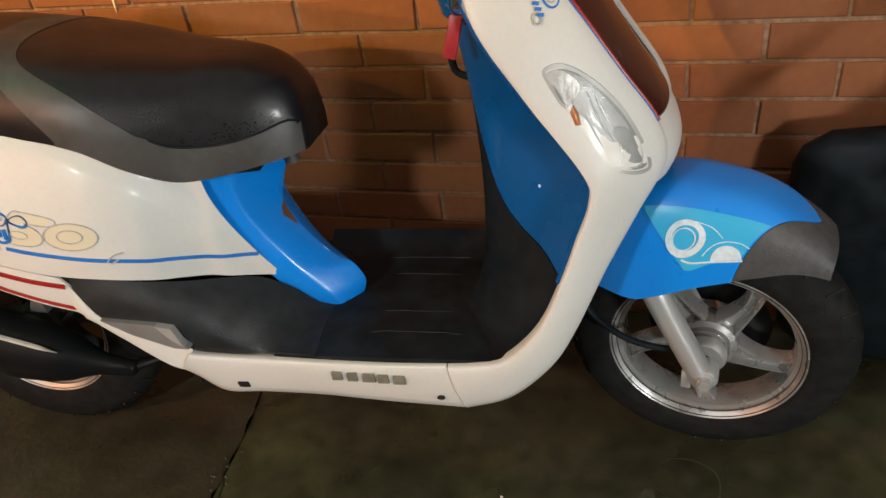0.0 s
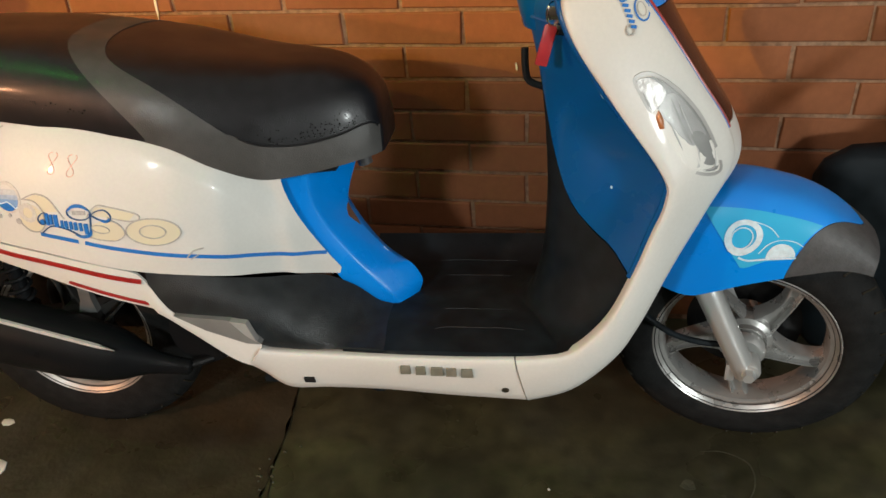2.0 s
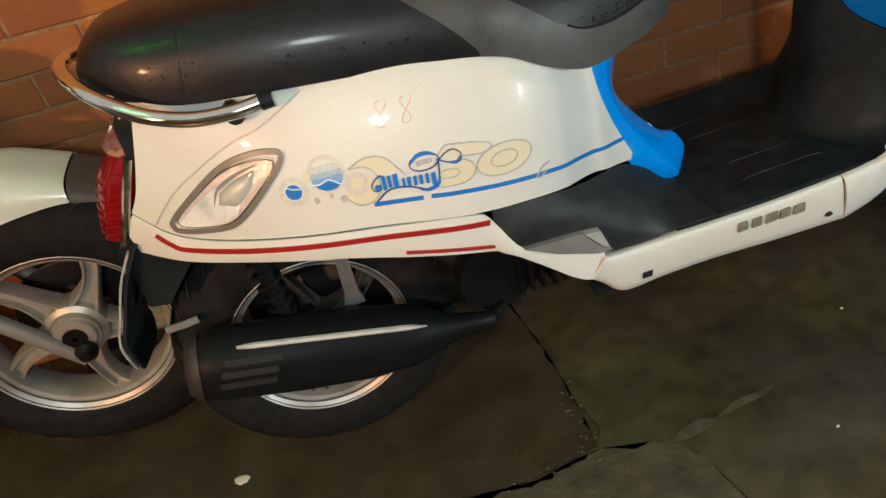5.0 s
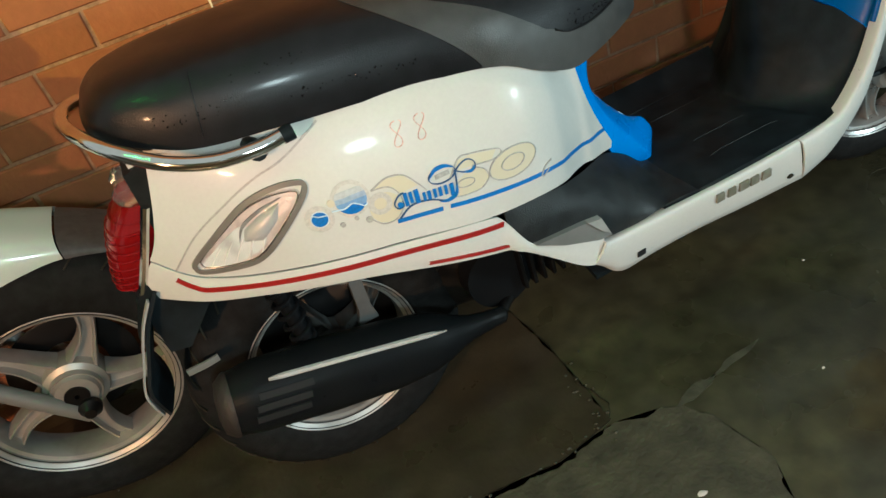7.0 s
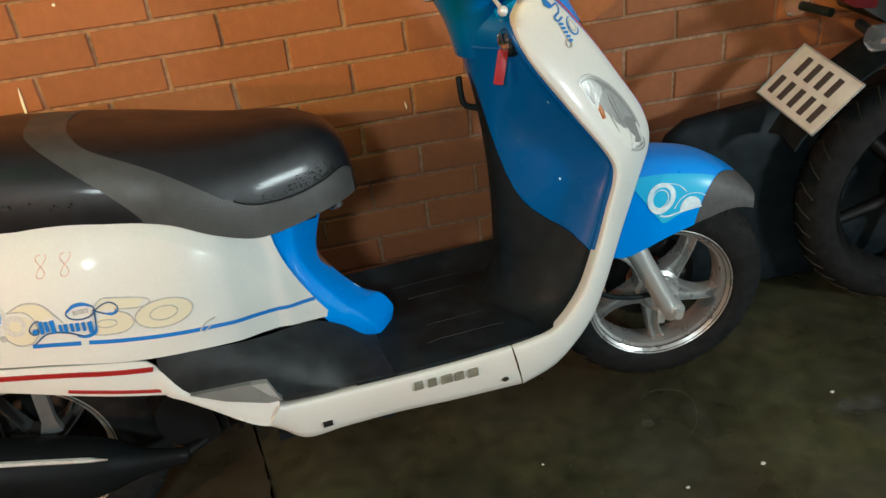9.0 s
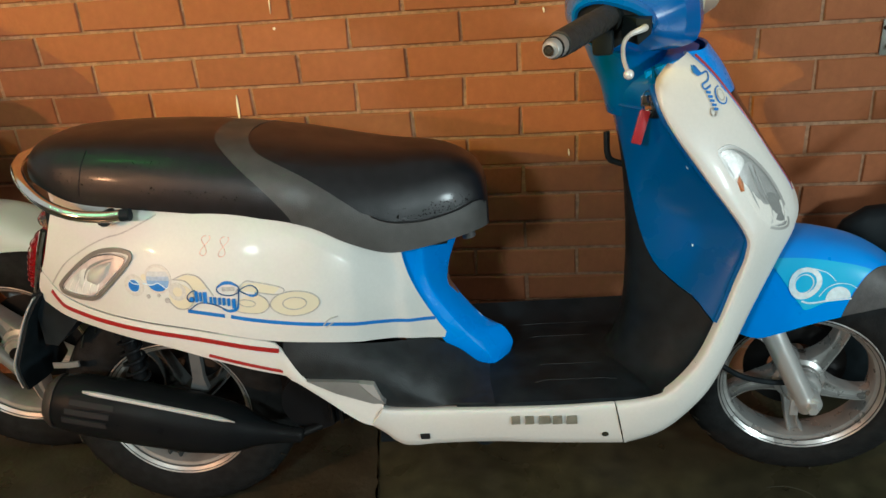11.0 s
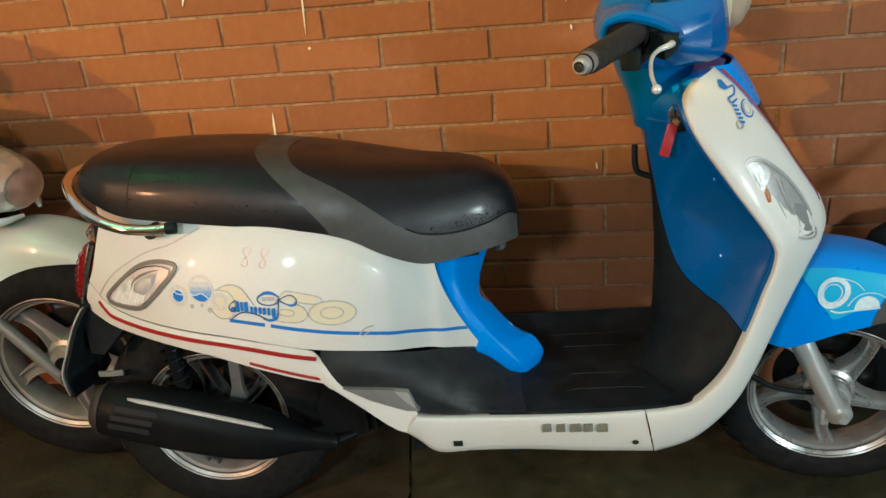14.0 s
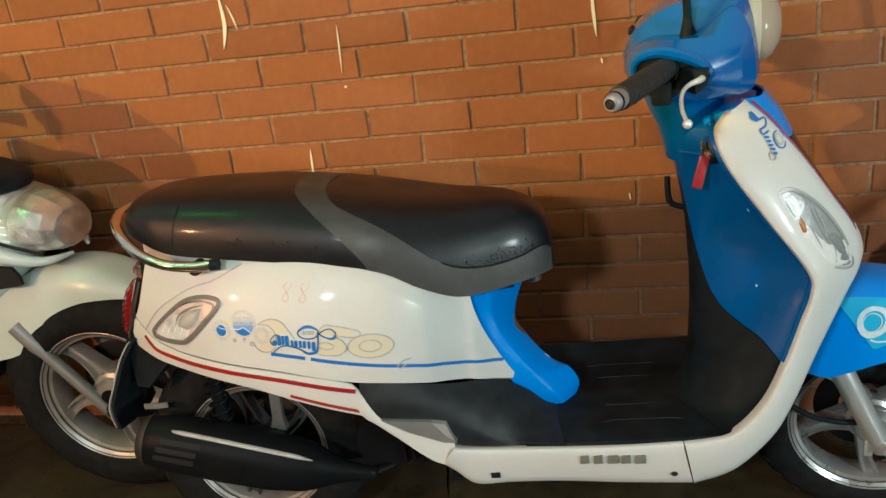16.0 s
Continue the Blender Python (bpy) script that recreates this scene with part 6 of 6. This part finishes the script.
rings = [[(cx + rx * math.cos(a), ry * math.sin(a), z) for a in (2 * math.pi * k / 24 for k in range(24))] for z, cx, rx, ry in ((0.87, -0.37, 0.08, 0.09), (0.93, -0.35, 0.1, 0.11), (0.98, -0.38, 0.1, 0.12), (1.03, -0.42, 0.09, 0.11), (1.08, -0.46, 0.07, 0.08), (1.1, -0.47, 0.03, 0.04))]
part("handlebar_cover", loft(rings), PLASTIC, other)
for s in (-1, 1):
    part("grip", tube([(-0.5, s * 0.08, 0.99), (-0.58, s * 0.3, 0.97)], 0.017, 12), PLASTIC, other)
part("inner_shield", slab(lambda u, v: (-0.4 - 0.02 * u, -0.17 + 0.34 * v, 0.35 + 0.55 * u), 6, 6, 0.02), PLASTIC, other)
part("floorboard", block(-0.85, -0.36, -0.16, 0.16, 0.28, 0.35, 0.02), PLASTIC, other)

rings = []
for x, w, z0, z1 in ((-0.78, 0.09, 0.32, 0.6), (-0.9, 0.16, 0.36, 0.7), (-1.1, 0.19, 0.42, 0.72), (-1.3, 0.17, 0.48, 0.74), (-1.48, 0.1, 0.56, 0.74), (-1.54, 0.05, 0.62, 0.72)):
    rings.append(rounded([(x, -w, z0), (x, w, z0), (x, w * 0.85, z1), (x, -w * 0.85, z1)], 2))
part("rear_body", loft(rings), NEIGHBOUR_WHITE, other, angle=50)
rings = []
for x, w, z0, z1 in ((-0.74, 0.07, 0.63, 0.7), (-0.8, 0.11, 0.66, 0.77), (-1.0, 0.15, 0.7, 0.79), (-1.25, 0.15, 0.73, 0.82), (-1.45, 0.1, 0.74, 0.82), (-1.5, 0.05, 0.75, 0.79)):
    rings.append(rounded([(x, -w, z0), (x, w, z0), (x, w * 0.85, z1), (x, -w * 0.85, z1)], 2))
part("seat", loft(rings), VINYL, other, "black vinyl seat", angle=50)
wheel(other, (-1.09, 0.0, 0.236), Matrix.Scale(1.14, 4), disc=False)

# ---- black motorcycle ahead ----
BIKE = pose(0.93, 1.40, 0, 0, 0, -6)
bike = thing("black_motorcycle", BIKE, "black motorcycle seen from behind with a tilted plate", "motorcycle")
prof = [(0.225 + 0.062 * math.sin(math.pi * a / 12) ** 0.8, -0.05 * math.cos(math.pi * a / 12)) for a in range(13)] + [(0.215, 0.036), (0.215, -0.036)]


def bike_part(name, bm, material, parent, label="", angle=50, at=(0, 0, 0.287)):
    bm.transform(Matrix.Translation(at))
    return part(name, bm, material, parent, label, angle)


bt = bike_part("tyre", lathe(prof, 72), RUBBER, bike, "black rear tyre")
for k in range(36):
    a = 2 * math.pi * k / 36
    bike_part("tread_groove", tube([((0.2885 - 0.012 * (abs(y) / 0.04) ** 2) * math.cos(a + abs(y) * 2.2), y, (0.2885 - 0.012 * (abs(y) / 0.04) ** 2) * math.sin(a + abs(y) * 2.2)) for y in (-0.04, -0.02, 0.0, 0.02, 0.04)], 0.0022, 4), CRACK, bt)
br = bike_part("rim", lathe([(0.222, -0.042), (0.229, -0.04), (0.225, -0.03), (0.2, -0.02), (0.196, 0), (0.2, 0.02), (0.225, 0.03), (0.229, 0.04), (0.222, 0.042), (0.205, 0.03), (0.187, 0.0), (0.205, -0.03)], 64), DARK_METAL, bike, "dark rim")
bike_part("hub", lathe([(0.01, -0.06), (0.05, -0.055), (0.07, -0.04), (0.07, 0.04), (0.01, 0.06)], 36), DARK_METAL, br)
for k in range(6):
    a = 2 * math.pi * k / 6 + 0.3
    bike_part("spoke", tube([(0.06 * math.cos(a), 0, 0.06 * math.sin(a)), (0.195 * math.cos(a), 0, 0.195 * math.sin(a))], 0.014, 8), DARK_METAL, br)
part("swing_arm", tube([(-0.02, -0.085, 0.287), (0.2, -0.1, 0.32), (0.5, -0.09, 0.38)], 0.022, 10), DARK_METAL, bike)
part("chain_adjuster", tube([(-0.03, -0.1, 0.285), (0.05, -0.1, 0.292)], 0.012, 10), CHROME, bike)
part("axle_nut", tube([(0, -0.115, 0.287), (0, -0.09, 0.287)], 0.013, 6), CHROME, bike)
part("shock_absorber", tube([(0.03, -0.11, 0.33), (0.12, -0.11, 0.62)], 0.024, 14), DARK_METAL, bike)
part("grab_stay", tube([(-0.1, -0.085, 0.37), (0.02, -0.09, 0.4)], 0.007, 8), CHROME, bike)
part("muffler", tube([(-0.1, 0.14, 0.34), (-0.05, 0.14, 0.33), (0.3, 0.13, 0.28)], 0.045, 16), HEAT_BLACK, bike)
mud = slab(lambda u, v: (0.34 * math.cos(a := math.pi * (0.45 + 0.42 * u)) * (1.0 + 0.1 * u), (-0.075 + 0.15 * v) * (1 - 0.25 * u), 0.3 + 0.36 * math.sin(a) + 0.012 * math.sin(math.pi * v)), 20, 8, 0.006)
part("rear_mudguard", mud, PLASTIC, bike, "black rear mudguard")
# Black block added for an unidentified dark mass against the wall.
rings = []
for x, z0, z1, y0 in ((-0.562, 0.2, 0.405, 0.095), (-0.55, 0.08, 0.44, 0.075), (-0.51, 0.04, 0.472, 0.06), (-0.44, 0.03, 0.482, 0.05), (-0.2, 0.03, 0.505, 0.05), (0.1, 0.03, 0.52, 0.05), (0.3, 0.06, 0.5, 0.06)):
    y1 = 0.2 + 0.105 * x
    rings.append(rounded([(x, y0, z0), (x, y1, z0), (x, y1, z1), (x, y0 + 0.02, z1)], 2))
part("side_case", loft(rings), PLASTIC, bike, "black block added for a dark mass at the wall", angle=50)
part("tail_piece", loft([[(x, -w, z0), (x, -w * 0.7, z1), (x, w * 0.7, z1), (x, w, z0)] for x, w, z0, z1 in ((-0.24, 0.05, 0.72, 0.77), (-0.2, 0.09, 0.69, 0.8), (-0.05, 0.12, 0.62, 0.83), (0.3, 0.14, 0.56, 0.82), (0.55, 0.13, 0.5, 0.78))]), PLASTIC, bike)
part("tail_lamp", loft([[(x, -w, z0), (x, -w, z1), (x, w, z1), (x, w, z0)] for x, w, z0, z1 in ((-0.275, 0.045, 0.735, 0.775), (-0.26, 0.06, 0.725, 0.785), (-0.22, 0.065, 0.72, 0.79))]), DARK_RED_LENS, bike, "red tail lamp")
for s in (-1, 1):
    part("turn_signal_stalk", tube([(-0.24, s * 0.05, 0.69), (-0.26, s * 0.13, 0.69)], 0.01, 8), PLASTIC, bike)
    part("turn_signal", tube([(-0.235, s * 0.15, 0.69), (-0.25, s * 0.15, 0.69), (-0.275, s * 0.15, 0.69), (-0.285, s * 0.15, 0.69)], lambda t: (0.015, 0.024, 0.024, 0.012)[round(t * 3)], 14), LENS, bike)

rings = []
for x, w, z0, z1 in ((-0.2, 0.09, 0.76, 0.82), (0.0, 0.13, 0.76, 0.84), (0.3, 0.13, 0.74, 0.82), (0.48, 0.1, 0.74, 0.79)):
    rings.append(rounded([(x, -w, z0), (x, w, z0), (x, w * 0.85, z1), (x, -w * 0.85, z1)], 2))
part("seat", loft(rings), VINYL, bike, "black vinyl seat", angle=50)
rings = []
for x, w, z0, z1 in ((0.46, 0.1, 0.72, 0.8), (0.55, 0.15, 0.7, 0.92), (0.75, 0.16, 0.7, 0.95), (0.9, 0.1, 0.74, 0.92), (0.95, 0.05, 0.78, 0.88)):
    rings.append(rounded([(x, -w, z0), (x, w, z0), (x, w * 0.7, z1), (x, -w * 0.7, z1)], 2))
part("fuel_tank", loft(rings), PLASTIC, bike, angle=50)
part("engine", block(0.4, 0.75, -0.13, 0.13, 0.25, 0.62, 0.04), DARK_METAL, bike)
bike_part("tyre", lathe(prof, 48), RUBBER, bike, at=(1.3, 0, 0.287))
bike_part("rim", lathe([(0.222, -0.042), (0.229, -0.04), (0.196, 0), (0.229, 0.04), (0.222, 0.042), (0.187, 0.0)], 48), DARK_METAL, bike, at=(1.3, 0, 0.287))
for s in (-1, 1):
    part("fork_leg", tube([(1.3, s * 0.09, 0.287), (0.95, s * 0.09, 1.0)], 0.02, 12), ALLOY, bike)
part("handlebar", tube([(0.8, -0.36, 1.03), (0.88, -0.2, 1.05), (0.93, 0, 1.03), (0.88, 0.2, 1.05), (0.8, 0.36, 1.03)], 0.013, 10, smooth=20), DARK_METAL, bike)

# tilted number plate on the mudguard
P1, P2, P4 = Vector((0.59, 1.398, 0.66)), Vector((0.607, 1.238, 0.621)), Vector((0.506, 1.41, 0.574))
ex = (P2 - P1).normalized()
ez = (P1 - P4)
ez = (ez - ex * ez.dot(ex)).normalized()
ey = ez.cross(ex)
pm = Matrix((ex, ey, ez)).transposed().to_4x4()
pm.translation = P1
number_plate = tagged(part("number_plate", block(0, 0.165, 0, 0.003, -0.121, 0, 0.001), PLATE), "tilted white number plate with dark bars", "number plate")
number_plate.matrix_world = pm
part("plate_frame", tube([(0, -0.001, 0), (0.165, -0.001, 0), (0.165, -0.001, -0.121), (0, -0.001, -0.121), (0, -0.001, 0)], 0.0018, 6), SATIN_GREY, number_plate)
for row, n, x0 in ((0, 4, 0.03), (1, 5, 0.014)):
    for k in range(n):
        x = x0 + 0.029 * k
        z = -0.014 - 0.053 * row
        part("plate_bar", block(x, x + 0.013, -0.0022, 0.001, z - 0.04, z, 0.0008), mat("plate_ink", (0.05, 0.035, 0.03), 0.6) if not (row or k) else bpy.data.materials["plate_ink"], number_plate)

neon = part("neon_tube", tube([(-2.7, 0.06, 3.2), (-2.3, -0.02, 3.2), (-1.92, 0.05, 3.2)], 0.026, 10, smooth=12), GREEN_NEON)
tagged(neon, "green glowing neon tube of a sign overhead", "neon tube", kind="structure")

# ---- litter, cracks and drips ----


def scrap(name, x, y, size, seed, label, material=PAPER):
    rng = random.Random(seed)
    n = 7
    pts = [(x + size * rng.uniform(0.6, 1) * math.cos(2 * math.pi * k / n), y + 0.7 * size * rng.uniform(0.6, 1) * math.sin(2 * math.pi * k / n), 0.0012 + size * 0.12 * rng.random()) for k in range(n)]
    bm = bmesh.new()
    top = [bm.verts.new(p) for p in pts]
    c = bm.verts.new((x, y, 0.002 + size * 0.25))
    low = [bm.verts.new((p[0], p[1], 0.0002)) for p in pts]
    for k in range(n):
        bm.faces.new((top[k], top[(k + 1) % n], c))
        bm.faces.new((low[k], low[(k + 1) % n], top[(k + 1) % n], top[k]))
    tagged(part(name, bm, material), label, "litter", "scraps on the ground")


for k, (x, y, s) in enumerate(((-1.188, 1.143, 0.018), (-1.13, 1.025, 0.04), (0.567, 1.135, 0.006), (0.329, 1.002, 0.007), (-0.065, 1.126, 0.004), (0.17, 0.99, 0.005), (-0.526, 0.801, 0.01), (-0.215, 0.9, 0.004), (0.02, 0.95, 0.003), (0.4, 0.86, 0.005), (-0.1, 0.75, 0.004))):
    scrap("paper_scrap", x, y, s, k, "pale torn scrap lying on the wet ground")


def on_ground(a, b, lift=0.0):
    return Vector((a, b, max(lift, 0.0)))


def wander(pts, amount, seed):
    rng = random.Random(seed)
    out = []
    for p, q in zip(pts, pts[1:]):
        for i in range(5):
            t = i / 5
            out.append((p[0] + (q[0] - p[0]) * t + rng.uniform(-amount, amount), p[1] + (q[1] - p[1]) * t + rng.uniform(-amount, amount)))
    return out + [pts[-1]]


for pts, w, seed in (([(-1.0, 0.93), (-0.83, 0.972), (-0.687, 0.966), (-0.576, 0.994)], 0.0014, 1), ([(-0.576, 0.994), (-0.56, 1.03), (-0.585, 1.1), (-0.585, 1.167), (-0.592, 1.23), (-0.61, 1.32)], 0.0011, 2)):
    tagged(part("ground_crack", ribbon(wander(pts, 0.0028, seed), w * 0.8, on_ground, 90, lift=0.0021), CRACK), "dirt-filled crack in the concrete", "crack", kind="structure")


def ground_sheet(name, pts, thick, material, label, amount, seed, skip=0):
    """A thin irregular sheet of concrete on the ground; the last skip corners keep straight edges."""
    rng = random.Random(seed)
    out = []
    n = len(pts)
    for k in range(n):
        p, q = pts[k], pts[(k + 1) % n]
        steps = 1 if k >= n - skip else 10
        for i in range(steps):
            t = i / steps
            w = min(amount, 0.35 * math.hypot(q[0] - p[0], q[1] - p[1]) / steps)
            out.append((p[0] + (q[0] - p[0]) * t + rng.uniform(-w, w), p[1] + (q[1] - p[1]) * t + rng.uniform(-w, w), thick))
    bm = plate_shape(out, (0, 0, -thick + 0.0004))
    bmesh.ops.triangulate(bm, faces=[f for f in bm.faces if len(f.verts) > 4], ngon_method="EAR_CLIP")
    tagged(part(name, bm, material), label, "ground", kind="structure")


ground_sheet("ground_slab", [(-0.576, 0.994), (-0.585, 1.16), (-0.61, 1.32), (-0.66, 1.6), (-2.6, 1.6), (-2.6, 0.86), (-1.0, 0.935), (-0.83, 0.97), (-0.687, 0.964)], 0.0016, BROWN_SLAB, "reddish brown wet concrete slab with broken edges", 0.003, 5)
ground_sheet("ground_crust", [(-0.571, 0.986), (-0.52, 0.966), (-0.49, 0.972), (-0.455, 0.955), (-0.425, 0.91), (-0.412, 0.86), (-0.395, 0.8), (-0.43, 0.7), (-0.6, 0.62), (-0.95, 0.72), (-1.02, 0.918), (-0.836, 0.96), (-0.688, 0.955)], 0.0017, CRUST, "pale crumbled concrete crust beside the crack", 0.008, 6)
for k, (a, b, w) in enumerate((((-0.47, 0.955), (-0.37, 0.985), 0.022), ((-0.38, 0.98), (-0.26, 1.01), 0.014))):
    tagged(part("cement_smear", ribbon(wander([a, b], 0.004, 20 + k), w, on_ground, 30, lift=0.001, taper=True), SMEAR), "dried pale cement smear on the ground", "smear", kind="structure")
tagged(part("cement_smear", ribbon([(0.201, 1.252), (0.242, 1.256), (0.283, 1.233), (0.287, 1.183), (0.261, 1.133), (0.224, 1.105)], 0.003, on_ground, 40, lift=0.0008, taper=True), SMEAR), "faint curved cement smear on the wet ground", "smear", kind="structure")
tagged(part("cement_smear", blob([(0.16, 1.166), (0.172, 1.158), (0.187, 1.163), (0.184, 1.18), (0.17, 1.184)], on_ground, 0.0008, rings=2), SMEAR), "small pale cement spot on the wet ground", "smear", kind="structure")
rng = random.Random(31)
bm = bmesh.new()
for _ in range(40):
    u = rng.random()
    cx, cy = (-0.585 + rng.gauss(0, 0.02), 0.99 + 0.2 * u) if rng.random() < 0.5 else (-0.56 - 0.4 * u, 0.965 + rng.gauss(0, 0.012))
    r = rng.uniform(0.0015, 0.005)
    blob([(cx + r * rng.uniform(0.5, 1.2) * math.cos(a), cy + 0.7 * r * rng.uniform(0.5, 1.2) * math.sin(a)) for a in (2 * math.pi * i / 7 for i in range(7))], on_ground, 0.0022, bm, bulge=0.002, rings=2)
tagged(part("crumbs", bm, CRUST), "small concrete crumbs along the crack", "crumbs", kind="stuff")


def on_wall(a, b, lift=0.0):
    return Vector((a, WALL_Y - 0.0012 - lift, b))


for pts, w in (([(-1.06, 1.13), (-1.058, 1.06), (-1.072, 1.005)], 0.009), ([(-1.045, 1.1), (-1.035, 1.07), (-1.03, 1.045)], 0.004), ([(-0.795, 1.03), (-0.797, 0.98), (-0.8, 0.925)], 0.0035), ([(-0.91, 0.755), (-0.912, 0.72), (-0.913, 0.69)], 0.005),
               ([(-0.24, 1.08), (-0.236, 1.0), (-0.232, 0.95)], 0.007), ([(-0.224, 0.905), (-0.222, 0.893)], 0.004), ([(-0.175, 0.6), (-0.173, 0.583)], 0.0035), ([(-0.8, 0.895), (-0.794, 0.893)], 0.006)):
    tagged(part("paint_drip", ribbon(pts, w, on_wall, 14, lift=0.002, taper=True), SPLASH), "thin white paint drip on the bricks", "paint drip", kind="structure")

clip = thing("wall_clip", pose(0.455, WALL_Y, 0.805), "small rusty grey metal clip fixed to the bricks", "clip")
part("plate", block(-0.016, 0.016, -0.004, 0.0005, -0.034, 0.036, 0.002), SIGNAL_GREY, clip)
part("strap", tube([(-0.012, -0.004, 0.02), (-0.006, -0.018, 0.02), (0.008, -0.018, 0.02), (0.013, -0.004, 0.02)], 0.004, 8, smooth=10), RUSTED, clip, "browned strap")
part("bolt", tube([(0.0, -0.003, -0.018), (0.0, -0.011, -0.018)], 0.006, 6), RUSTED, clip)

# ---- bricks, last ----
meshes = [brick_mesh(k) for k in range(6)]
rng = random.Random(7)
rest = bmesh.new()
X_REF, Z_REF = -0.276, 0.908
for row in range(-1, 32):
    z = Z_REF + COURSE * (row - 13) + 0.005 + 0.0595 / 2
    k0 = 0.0 if (row - 13) % 2 == 1 else 0.5
    for k in range(-22, 24):
        x = X_REF + BRICK_LEN * (k + k0)
        y, rz, rx = WALL_Y + rng.uniform(-0.0012, 0.0012), rng.uniform(-0.35, 0.35), rng.uniform(-0.25, 0.25)
        if z < 0.01:
            continue
        if -1.95 < x < 1.3 and z < 1.2:
            ob = new("brick", meshes[rng.randrange(6)])
            ob.parent = brick_wall
            ob.matrix_world = pose(x, y, z, rx, rng.uniform(-0.3, 0.3), rz)
        else:
            rest.from_mesh(meshes[rng.randrange(6)])
            new_verts = list(rest.verts)[-12:]
            m = pose(x, y, z, rx, 0, rz)
            for v in new_verts:
                v.co = m @ v.co
me = bpy.data.meshes.new("bricks_beyond")
rest.to_mesh(me)
rest.free()
me.materials.append(BRICK)
ob = new("bricks_beyond", me)
ob.parent = brick_wall
tagged(ob, "further orange bricks", kind="stuff")
